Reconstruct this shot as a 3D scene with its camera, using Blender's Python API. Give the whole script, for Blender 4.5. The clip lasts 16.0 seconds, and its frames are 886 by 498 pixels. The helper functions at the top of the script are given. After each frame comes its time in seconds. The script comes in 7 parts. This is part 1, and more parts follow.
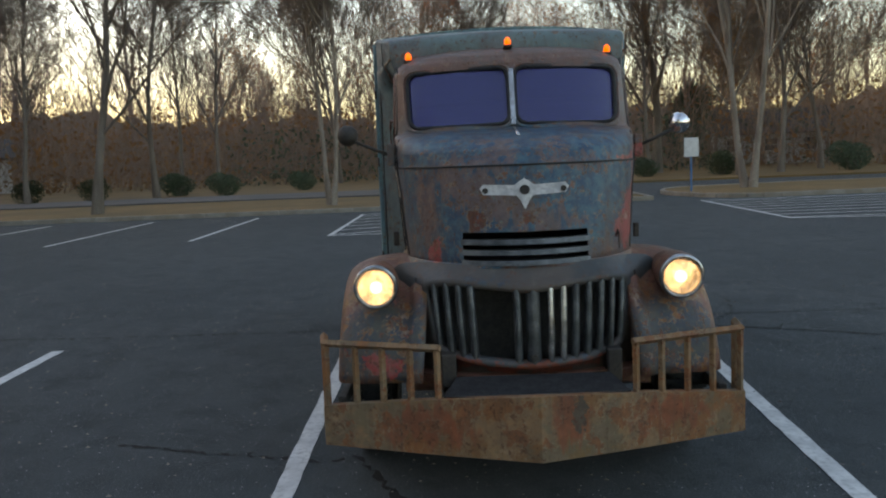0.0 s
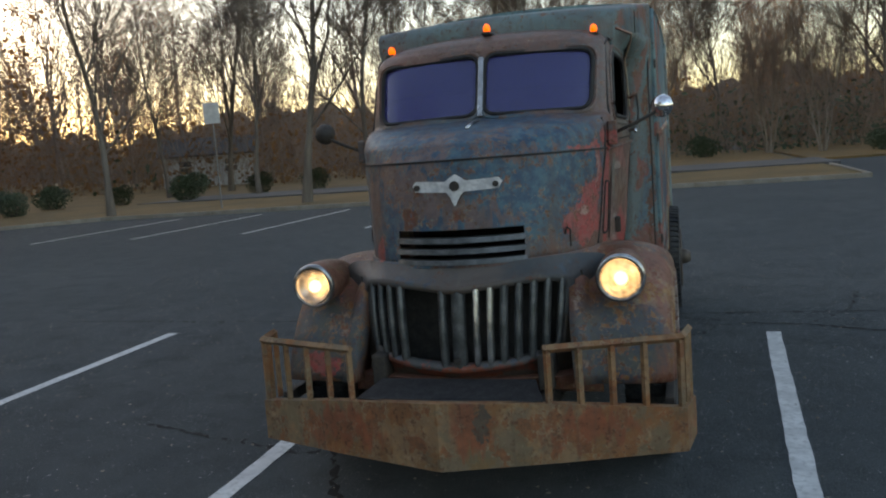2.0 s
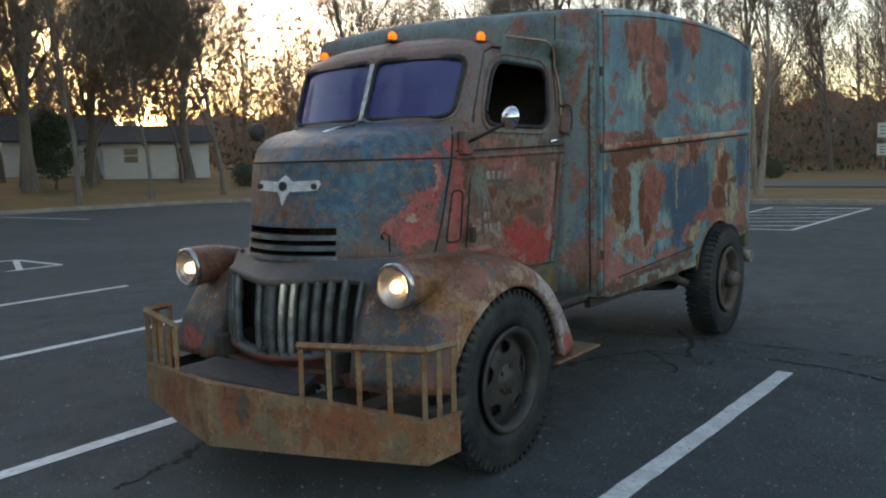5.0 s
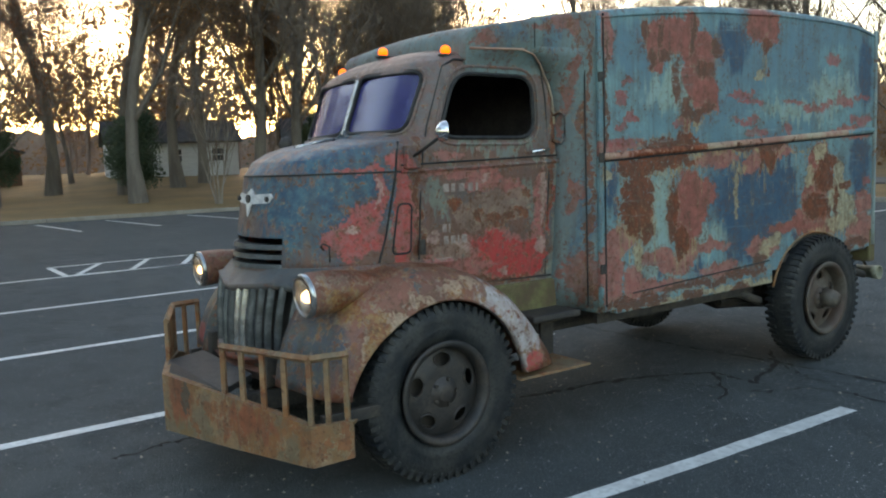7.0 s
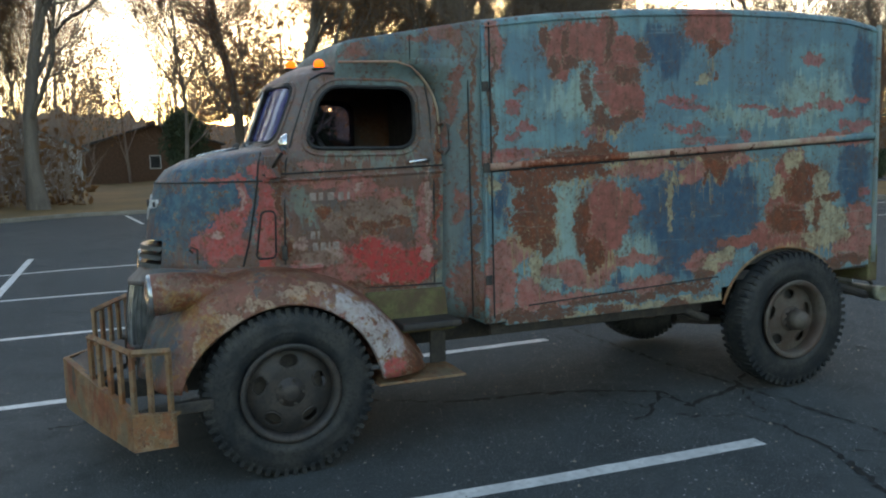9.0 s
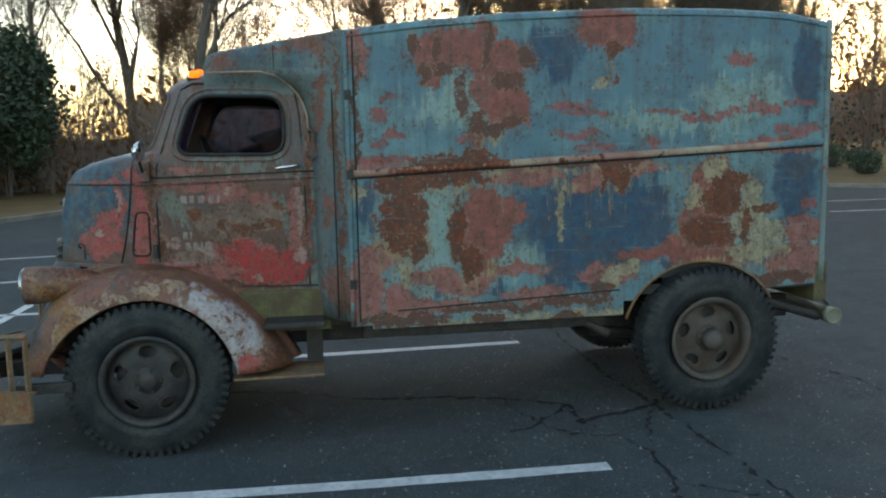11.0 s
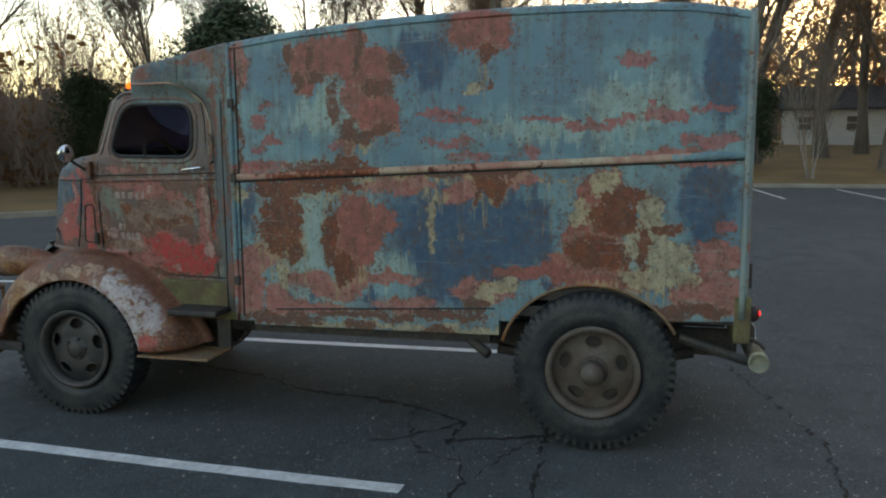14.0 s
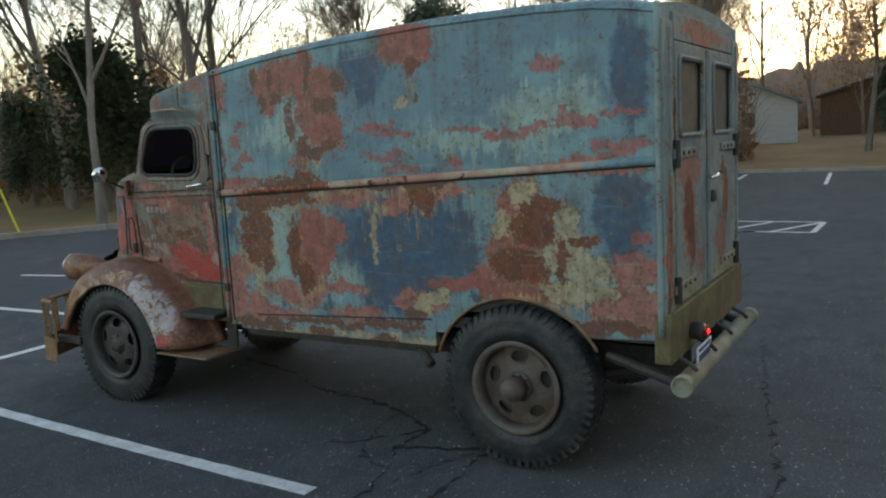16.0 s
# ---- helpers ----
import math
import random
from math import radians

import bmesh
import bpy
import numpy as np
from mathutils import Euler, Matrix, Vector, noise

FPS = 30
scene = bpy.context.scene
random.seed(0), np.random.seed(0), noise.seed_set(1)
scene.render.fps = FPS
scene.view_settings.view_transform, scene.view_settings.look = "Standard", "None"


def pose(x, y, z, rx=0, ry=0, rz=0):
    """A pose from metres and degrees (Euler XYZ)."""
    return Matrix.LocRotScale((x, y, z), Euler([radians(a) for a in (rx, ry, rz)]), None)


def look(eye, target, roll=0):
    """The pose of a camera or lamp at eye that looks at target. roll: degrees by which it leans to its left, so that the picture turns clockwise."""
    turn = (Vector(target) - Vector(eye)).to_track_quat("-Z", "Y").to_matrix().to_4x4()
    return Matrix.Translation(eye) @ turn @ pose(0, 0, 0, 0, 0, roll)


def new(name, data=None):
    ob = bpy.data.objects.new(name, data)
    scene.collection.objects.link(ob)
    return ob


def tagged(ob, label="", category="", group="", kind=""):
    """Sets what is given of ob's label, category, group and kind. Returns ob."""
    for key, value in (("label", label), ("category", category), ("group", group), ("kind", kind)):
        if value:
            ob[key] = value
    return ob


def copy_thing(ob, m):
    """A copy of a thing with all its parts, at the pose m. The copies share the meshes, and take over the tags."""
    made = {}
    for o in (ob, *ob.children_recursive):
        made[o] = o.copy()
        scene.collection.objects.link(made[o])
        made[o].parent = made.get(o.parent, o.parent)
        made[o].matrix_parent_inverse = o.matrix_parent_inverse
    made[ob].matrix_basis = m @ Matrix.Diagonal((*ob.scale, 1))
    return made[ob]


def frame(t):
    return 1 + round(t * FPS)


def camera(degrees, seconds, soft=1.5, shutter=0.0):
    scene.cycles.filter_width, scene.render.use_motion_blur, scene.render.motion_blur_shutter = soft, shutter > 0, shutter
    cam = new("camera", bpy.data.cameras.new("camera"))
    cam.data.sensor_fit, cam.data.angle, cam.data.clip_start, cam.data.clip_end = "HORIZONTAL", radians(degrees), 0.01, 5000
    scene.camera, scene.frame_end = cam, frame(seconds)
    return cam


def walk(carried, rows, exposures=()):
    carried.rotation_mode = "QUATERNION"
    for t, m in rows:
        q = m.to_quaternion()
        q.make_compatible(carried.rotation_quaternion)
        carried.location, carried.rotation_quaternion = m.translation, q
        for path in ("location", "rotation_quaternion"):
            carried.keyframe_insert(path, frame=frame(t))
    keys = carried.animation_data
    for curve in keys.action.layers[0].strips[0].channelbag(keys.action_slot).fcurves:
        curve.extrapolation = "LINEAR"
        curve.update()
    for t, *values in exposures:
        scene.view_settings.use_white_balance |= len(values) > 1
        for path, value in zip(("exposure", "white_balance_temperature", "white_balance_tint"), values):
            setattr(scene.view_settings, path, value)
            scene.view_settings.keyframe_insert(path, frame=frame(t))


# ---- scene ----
cam = camera(56.6, 16.0, 2.1)
PATH = [
    (0, (-0.338, -4.584, 1.61), (-0.371, -2.596, 1.391), -2.3),
    (0.5, (0.0, -4.492, 1.578), (-0.089, -2.506, 1.357), -2.0),
    (1, (0.335, -4.409, 1.599), (0.166, -2.429, 1.376), -2.4),
    (1.5, (0.735, -4.376, 1.608), (0.298, -2.436, 1.391), -3.6),
    (2, (1.042, -4.277, 1.601), (0.461, -2.377, 1.37), -4.3),
    (2.5, (1.351, -4.16, 1.617), (0.683, -2.289, 1.382), -4.6),
    (3, (1.787, -4.099, 1.603), (0.942, -2.301, 1.377), -4.6),
    (3.5, (2.136, -3.955, 1.594), (1.193, -2.205, 1.371), -3.8),
    (3.7, (2.215, -3.896, 1.578), (1.262, -2.152, 1.352), -2.2),
    (5.8, (3.64, -3.055, 1.558), (2.233, -1.649, 1.351), -2.3),
    (6, (3.763, -2.947, 1.582), (2.292, -1.608, 1.374), -2.2),
    (6.5, (4.005, -2.637, 1.58), (2.442, -1.406, 1.371), -2.1),
    (7, (4.235, -2.306, 1.609), (2.604, -1.169, 1.398), -2.0),
    (7.5, (4.557, -1.973, 1.632), (2.862, -0.934, 1.417), -1.6),
    (8, (4.752, -1.604, 1.628), (3.002, -0.66, 1.412), -1.6),
    (8.5, (4.94, -1.228, 1.668), (3.137, -0.39, 1.448), -1.5),
    (8.7, (5.026, -1.056, 1.651), (3.204, -0.261, 1.433), -1.5),
    (10.8, (5.713, 0.779, 1.76), (3.759, 1.129, 1.517), -1.5),
    (11, (5.702, 0.965, 1.748), (3.742, 1.275, 1.503), -1.1),
    (11.5, (5.758, 1.429, 1.779), (3.784, 1.632, 1.529), -0.7),
    (12, (5.843, 1.902, 1.807), (3.862, 1.99, 1.55), -0.3),
    (12.5, (5.796, 2.343, 1.767), (3.813, 2.326, 1.51), 3.2),
    (13, (5.773, 2.807, 1.776), (3.795, 2.668, 1.52), 1.6),
    (13.5, (5.727, 3.282, 1.841), (3.78, 2.912, 1.577), 0.1),
    (14, (5.537, 3.722, 1.833), (3.615, 3.237, 1.568), -0.4),
    (14.5, (5.403, 4.165, 1.876), (3.518, 3.552, 1.609), -1.0),
    (15, (5.28, 4.588, 1.924), (3.488, 3.743, 1.655), -1.7),
    (15.5, (5.056, 4.977, 1.903), (3.317, 4.028, 1.629), -2.1),
    (16, (4.87, 5.418, 1.912), (3.18, 4.384, 1.64), -3.0),
]
walk(cam, [(t, look(eye, target, roll)) for t, eye, target, roll in PATH],
     [(0.0, 2.1, 7300, 21), (3.0, 2.0, 7200, 20), (3.5, 2.33, 7200, 20), (6.0, 2.2, 7150, 17), (6.5, 2.3, 7150, 16), (7.0, 2.65, 7150, 15), (8.5, 2.38, 6900, 14), (11.0, 2.42, 6800, 11), (11.5, 2.68, 7050, 12), (12.0, 3.05, 7300, 14), (12.4, 3.52, 7450, 16), (13.2, 3.5, 7500, 17), (13.7, 2.32, 7500, 18), (16.0, 2.4, 7500, 18)])

# ---- world, sun, exposure ----
world = bpy.data.worlds.new("world")
scene.world = world
world.use_nodes = True
wn = world.node_tree.nodes
wl = world.node_tree.links
sky = wn.new("ShaderNodeTexSky")
sky.sky_type, sky.sun_disc = "NISHITA", False
SUN_EL, SUN_ROT = radians(7), radians(-68)
sky.sun_elevation, sky.sun_rotation = SUN_EL, SUN_ROT
sky.air_density, sky.dust_density, sky.ozone_density = 1.0, 1.1, 1.0
wl.new(sky.outputs["Color"], wn["Background"].inputs["Color"])
wn["Background"].inputs["Strength"].default_value = 0.15

sun = new("sun", bpy.data.lights.new("sun", "SUN"))
sun.data.energy, sun.data.angle, sun.data.color = 0.5, radians(20), (1.0, 0.78, 0.58)
sun.matrix_world = look((-27.8, 11.2, 3.7), (0, 0, 0))


# ---- materials ----
def nodes(name):
    m = bpy.data.materials.new(name)
    m.use_nodes = True
    return m, m.node_tree.nodes, m.node_tree.links, m.node_tree.nodes["Principled BSDF"]


def noise_fac(n, l, vec, scale, detail=4.0, rough=0.6, stretch=None):
    if stretch:
        mp = n.new("ShaderNodeMapping")
        mp.inputs["Scale"].default_value = stretch
        l.new(vec, mp.inputs["Vector"])
        vec = mp.outputs["Vector"]
    t = n.new("ShaderNodeTexNoise")
    t.inputs["Scale"].default_value = scale
    t.inputs["Detail"].default_value = detail
    t.inputs["Roughness"].default_value = rough
    l.new(vec, t.inputs["Vector"])
    return t.outputs["Fac"]


def ramp(n, l, fac, lo, hi):
    r = n.new("ShaderNodeMapRange")
    r.interpolation_type = "SMOOTHSTEP"
    r.inputs["From Min"].default_value, r.inputs["From Max"].default_value = lo, hi
    l.new(fac, r.inputs["Value"])
    return r.outputs["Result"]


def mixc(n, l, fac, a, b):
    m = n.new("ShaderNodeMix")
    m.data_type = "RGBA"
    if isinstance(fac, float):
        m.inputs[0].default_value = fac
    else:
        l.new(fac, m.inputs[0])
    for v, s in ((a, m.inputs[6]), (b, m.inputs[7])):
        if isinstance(v, tuple):
            s.default_value = (*v, 1)
        else:
            l.new(v, s)
    return m.outputs[2]


def calc(n, l, op, a, b):
    m = n.new("ShaderNodeMath")
    m.operation = op
    for v, s in ((a, m.inputs[0]), (b, m.inputs[1])):
        if isinstance(v, (int, float)):
            s.default_value = v
        else:
            l.new(v, s)
    return m.outputs[0]


def bump(n, l, bsdf, height, strength, distance=0.01):
    b = n.new("ShaderNodeBump")
    b.inputs["Strength"].default_value, b.inputs["Distance"].default_value = strength, distance
    l.new(height, b.inputs["Height"])
    l.new(b.outputs["Normal"], bsdf.inputs["Normal"])


def place(n, kind="world"):
    if kind == "world":
        return n.new("ShaderNodeNewGeometry").outputs["Position"]
    return n.new("ShaderNodeTexCoord").outputs["Object"]


def plain(name, a, b, scale=8.0, rough=0.6, metal=0.0, relief=0.15, fine=60.0, stretch=None, coord="world"):
    """A surface of two tones in coarse and fine grain."""
    m, n, l, p = nodes(name)
    v = place(n, coord)
    f = noise_fac(n, l, v, scale, stretch=stretch)
    g = noise_fac(n, l, v, fine, 3)
    c = mixc(n, l, ramp(n, l, f, 0.35, 0.65), a, b)
    c = mixc(n, l, ramp(n, l, g, 0.45, 0.75), c, tuple(0.6 * x for x in a))
    l.new(c, p.inputs["Base Color"])
    p.inputs["Roughness"].default_value, p.inputs["Metallic"].default_value = rough, metal
    p.inputs["Specular IOR Level"].default_value = 0.3 if rough > 0.3 and not metal else 0.5
    bump(n, l, p, g, relief)
    return m


def glowing(name, colour, strength):
    m, n, l, p = nodes(name)
    p.inputs["Base Color"].default_value = (*colour, 1)
    p.inputs["Emission Color"].default_value = (*colour, 1)
    p.inputs["Emission Strength"].default_value = strength
    return m


def glass(name, tint, rough=0.02, clear=1.0):
    m, n, l, p = nodes(name)
    p.inputs["Base Color"].default_value = (*tint, 1)
    p.inputs["Roughness"].default_value = rough
    p.inputs["Transmission Weight"].default_value = clear
    p.inputs["IOR"].default_value = 1.5
    return m


def patina(name, tones, layers, rough=0.55, drip=0.0, relief=0.35, lift=1.0, dirt=0.45):
    """Old layered paint: two ground tones, then layers of (colour, second colour, edge noise, spots, spread),
    each spot a centre and a radius; spread adds loose flecks everywhere."""
    up = lambda c: tuple(min(0.85, lift * x) for x in c)
    tones = [up(c) for c in tones]
    layers = [(up(a), up(b), *rest) for a, b, *rest in layers]
    m, n, l, p = nodes(name)
    v = place(n)
    wobble = n.new("ShaderNodeTexNoise")
    wobble.inputs["Scale"].default_value, wobble.inputs["Detail"].default_value = 5.0, 8.0
    wobble.inputs["Roughness"].default_value = 0.65
    l.new(v, wobble.inputs["Vector"])
    off = n.new("ShaderNodeVectorMath")
    off.operation = "MULTIPLY_ADD"
    l.new(wobble.outputs["Color"], off.inputs[0])
    off.inputs[1].default_value, off.inputs[2].default_value = (0.26, 0.26, 0.26), (-0.13, -0.13, -0.13)
    add = n.new("ShaderNodeVectorMath")
    add.operation = "ADD"
    l.new(v, add.inputs[0]), l.new(off.outputs[0], add.inputs[1])
    bent = add.outputs[0]
    coarse = noise_fac(n, l, v, 2.2, 6, 0.65, (1, 1, 0.7))
    fine = noise_fac(n, l, v, 45, 5, 0.7)
    mid = noise_fac(n, l, v, 13, 6, 0.7)
    streak = noise_fac(n, l, v, 16, 4, 0.6, (1, 1, 0.07))
    colour = mixc(n, l, ramp(n, l, coarse, 0.38, 0.62), tones[0], tones[1])
    if drip:
        colour = mixc(n, l, calc(n, l, "MULTIPLY", ramp(n, l, streak, 0.45, 0.75), drip), colour, tones[2])
    height = fine
    for number, (a, b, edge, spots, spread) in enumerate(layers):
        soft = 0.55 if edge < 0.65 else 0.10
        near = None
        for centre, radius in spots:
            d = n.new("ShaderNodeVectorMath")
            d.operation = "SUBTRACT"
            l.new(bent, d.inputs[0])
            d.inputs[1].default_value = centre
            s = n.new("ShaderNodeVectorMath")
            s.operation = "DIVIDE"
            l.new(d.outputs[0], s.inputs[0])
            s.inputs[1].default_value = radius
            q = n.new("ShaderNodeVectorMath")
            q.operation = "LENGTH"
            l.new(s.outputs[0], q.inputs[0])
            near = q.outputs["Value"] if near is None else calc(n, l, "MINIMUM", near, q.outputs["Value"])
        if near is None:
            mask = ramp(n, l, noise_fac(n, l, v, 3.1 + 1.7 * number, 8, 0.7), 1 - spread, 1 - spread + 0.05)
        else:
            rag = calc(n, l, "ADD", calc(n, l, "MULTIPLY", calc(n, l, "SUBTRACT", mid, 0.5), 1.7 * edge), calc(n, l, "MULTIPLY", calc(n, l, "SUBTRACT", fine, 0.5), 0.9 * edge))
            rag = calc(n, l, "ADD", rag, calc(n, l, "MULTIPLY", calc(n, l, "SUBTRACT", streak, 0.5), 1.3))
            loose = calc(n, l, "ADD", near, rag)
            mask = ramp(n, l, loose, 1 + soft, 1 - soft)
            if spread:
                flecks = ramp(n, l, noise_fac(n, l, v, 6.5 + 2.3 * number, 8, 0.72), 1 - spread, 1 - spread + 0.04)
                mask = calc(n, l, "MAXIMUM", mask, flecks)
        if a[0] < 0.3 and a[0] > 2.5 * a[1]:
            speck = ramp(n, l, noise_fac(n, l, v, 26, 5, 0.7), 0.33, 0.46)
            mask = calc(n, l, "MULTIPLY", mask, calc(n, l, "MAXIMUM", speck, ramp(n, l, coarse, 0.5, 0.6)))
        if near is not None and spread == 0 and edge > 0.65:
            halo = calc(n, l, "MULTIPLY", ramp(n, l, loose, 1.42, 1.05), calc(n, l, "ADD", 0.12, calc(n, l, "MULTIPLY", ramp(n, l, streak, 0.42, 0.68), 0.5)))
            colour = mixc(n, l, halo, colour, (0.34, 0.31, 0.2))
        two = mixc(n, l, ramp(n, l, mid, 0.4, 0.62), a, b)
        colour = mixc(n, l, mask, colour, two)
        height = calc(n, l, "SUBTRACT", height, calc(n, l, "MULTIPLY", mask, 0.25))
    grime = noise_fac(n, l, v, 7, 8, 0.72)
    colour = mixc(n, l, calc(n, l, "MULTIPLY", ramp(n, l, grime, 0.46, 0.72), dirt), colour, (0.085, 0.05, 0.033))
    pits = calc(n, l, "MULTIPLY", ramp(n, l, noise_fac(n, l, v, 34, 6, 0.75), 0.57, 0.63), ramp(n, l, grime, 0.42, 0.58))
    colour = mixc(n, l, calc(n, l, "MULTIPLY", pits, 0.75), colour, (0.115, 0.04, 0.018))
    colour = mixc(n, l, calc(n, l, "MULTIPLY", ramp(n, l, fine, 0.52, 0.75), 0.35), colour, (0.07, 0.05, 0.04))
    colour = mixc(n, l, calc(n, l, "MULTIPLY", ramp(n, l, streak, 0.55, 0.8), 0.18), colour, (0.30, 0.27, 0.2))
    l.new(colour, p.inputs["Base Color"])
    rr = n.new("ShaderNodeMapRange")
    rr.inputs["To Min"].default_value, rr.inputs["To Max"].default_value = rough - 0.15, rough + 0.2
    l.new(mid, rr.inputs["Value"])
    l.new(rr.outputs["Result"], p.inputs["Roughness"])
    p.inputs["Specular IOR Level"].default_value = 0.28
    bump(n, l, p, height, relief, 0.006)
    return m




def side(spots):
    """Spots on the side walls of the box: y, z, radius along, radius up."""
    return [((0.84, y, z), (0.4, ry, rz)) for y, z, ry, rz in spots]


def peeled(name, tones, layers, rough=0.5, dirt=0.3, relief=0.5, scratch=0.3):
    """Paint that has come away in layers: ground tones, then layers of (kind, colour, second colour, spots, strength).
    In place of spots, a level between 0.5 and 0.7 strews loose patches, fewer the higher it is. soft: faded clouds; hard: bared undercoat with a torn edge; rough: crumbling rust; trail: runs of rusty water below a spot."""
    m, n, l, p = nodes(name)
    v = place(n)

    def shifted(vec, scale, detail, amount):
        t = n.new("ShaderNodeTexNoise")
        t.inputs["Scale"].default_value, t.inputs["Detail"].default_value, t.inputs["Roughness"].default_value = scale, detail, 0.62
        l.new(v, t.inputs["Vector"])
        o = n.new("ShaderNodeVectorMath")
        o.operation = "MULTIPLY_ADD"
        l.new(t.outputs["Color"], o.inputs[0])
        o.inputs[1].default_value, o.inputs[2].default_value = (amount,) * 3, (-amount / 2,) * 3
        a = n.new("ShaderNodeVectorMath")
        l.new(vec, a.inputs[0]), l.new(o.outputs[0], a.inputs[1])
        return a.outputs[0]

    def lifted(vec, fac, amount):
        c = n.new("ShaderNodeCombineXYZ")
        l.new(calc(n, l, "MULTIPLY", fac, amount), c.inputs["Z"])
        a = n.new("ShaderNodeVectorMath")
        l.new(vec, a.inputs[0]), l.new(c.outputs[0], a.inputs[1])
        return a.outputs[0]

    streak = noise_fac(n, l, v, 15, 5, 0.65, (1, 1, 0.06))
    runs = noise_fac(n, l, v, 30, 3, 0.6, (1, 1, 0.035))
    brush = noise_fac(n, l, v, 22, 4, 0.7, (1, 0.09, 1))
    fine = noise_fac(n, l, v, 70, 5, 0.7)
    mid = noise_fac(n, l, v, 17, 7, 0.72)
    cloud = noise_fac(n, l, v, 2.6, 6, 0.62)
    crumbs = noise_fac(n, l, v, 38, 6, 0.75)
    torn = shifted(shifted(shifted(v, 5.0, 8.0, 0.17), 17.0, 6.0, 0.10), 55.0, 4.0, 0.05)
    faded = lifted(shifted(v, 3.5, 6.0, 0.22), calc(n, l, "SUBTRACT", streak, 0.5), 0.5)
    washed = lifted(torn, ramp(n, l, runs, 0.46, 0.66), 0.34)
    colour = mixc(n, l, ramp(n, l, cloud, 0.36, 0.64), tones[0], tones[1])
    colour = mixc(n, l, calc(n, l, "MULTIPLY", ramp(n, l, streak, 0.5, 0.75), 0.28), colour, tones[2])
    height = calc(n, l, "MULTIPLY", fine, 0.35)
    for number, (kind, a, b, spots, strength) in enumerate(layers):
        vec = {"soft": faded, "trail": washed}.get(kind, torn)
        near = None
        for c, r in ([] if isinstance(spots, float) else spots):
            d = n.new("ShaderNodeVectorMath")
            d.operation = "MULTIPLY_ADD"
            l.new(vec, d.inputs[0])
            d.inputs[1].default_value = [1 / q for q in r]
            d.inputs[2].default_value = [-e / q for e, q in zip(c, r)]
            q = n.new("ShaderNodeVectorMath")
            q.operation = "LENGTH"
            l.new(d.outputs[0], q.inputs[0])
            near = q.outputs["Value"] if near is None else calc(n, l, "MINIMUM", near, q.outputs["Value"])
        if near is None:
            near = calc(n, l, "MULTIPLY_ADD", noise_fac(n, l, v, 4.0 + 1.3 * number, 9, 0.70), -8.0)
            near.node.inputs[2].default_value = 1.0 + 8.0 * spots
        two = mixc(n, l, ramp(n, l, mid, 0.38, 0.62), a, b)
        if kind in ("hard", "rough"):
            two = mixc(n, l, calc(n, l, "MULTIPLY", ramp(n, l, noise_fac(n, l, v, 27, 7, 0.75), 0.53, 0.62), 0.6), two, (0.085, 0.04, 0.026))
        if kind == "soft":
            mask = ramp(n, l, calc(n, l, "ADD", near, calc(n, l, "MULTIPLY", calc(n, l, "SUBTRACT", mid, 0.5), 0.9)), 1.3, 0.75)
        elif kind == "trail":
            mask = calc(n, l, "MULTIPLY", ramp(n, l, near, 1.3, 0.8), ramp(n, l, streak, 0.26, 0.55))
        else:
            rag = 0.8 if kind == "hard" else 1.9
            edge = calc(n, l, "ADD", near, calc(n, l, "MULTIPLY", calc(n, l, "SUBTRACT", mid, 0.5), rag))
            edge = calc(n, l, "ADD", edge, calc(n, l, "MULTIPLY", calc(n, l, "SUBTRACT", fine, 0.5), rag * 0.5))
            mask = ramp(n, l, edge, 1.06, 0.97)
            if kind == "rough":
                mask = calc(n, l, "MULTIPLY", mask, ramp(n, l, crumbs, 0.35, 0.43))
            # a thin chipped rim, pale outside and rusty on the line
            rim = calc(n, l, "MULTIPLY", ramp(n, l, edge, 1.45, 1.05), ramp(n, l, crumbs, 0.47, 0.55))
            colour = mixc(n, l, calc(n, l, "MULTIPLY", rim, 0.75 * strength), colour, (0.28, 0.23, 0.15) if kind == "rough" else (0.12, 0.05, 0.03))
            height = calc(n, l, "SUBTRACT", height, calc(n, l, "MULTIPLY", mask, 0.35))
        colour = mixc(n, l, calc(n, l, "MULTIPLY", mask, strength), colour, two)
    colour = mixc(n, l, calc(n, l, "MULTIPLY", ramp(n, l, brush, 0.58, 0.72), scratch), colour, tones[2])
    grime = noise_fac(n, l, v, 6, 8, 0.72)
    colour = mixc(n, l, calc(n, l, "MULTIPLY", ramp(n, l, grime, 0.44, 0.68), dirt), colour, (0.08, 0.052, 0.036))
    colour = mixc(n, l, calc(n, l, "MULTIPLY", ramp(n, l, runs, 0.5, 0.68), dirt * 0.7), colour, (0.09, 0.07, 0.05))
    colour = mixc(n, l, calc(n, l, "MULTIPLY", ramp(n, l, fine, 0.55, 0.72), 0.2), colour, (0.06, 0.045, 0.035))
    pits = calc(n, l, "MULTIPLY", ramp(n, l, crumbs, 0.55, 0.60), ramp(n, l, grime, 0.42, 0.55))
    colour = mixc(n, l, calc(n, l, "MULTIPLY", pits, 0.8), colour, (0.09, 0.035, 0.018))
    l.new(colour, p.inputs["Base Color"])
    rr = n.new("ShaderNodeMapRange")
    rr.inputs["To Min"].default_value, rr.inputs["To Max"].default_value = rough - 0.15, rough + 0.22
    l.new(mid, rr.inputs["Value"])
    l.new(rr.outputs["Result"], p.inputs["Roughness"])
    p.inputs["Specular IOR Level"].default_value = 0.28
    bump(n, l, p, height, relief, 0.006)
    return m


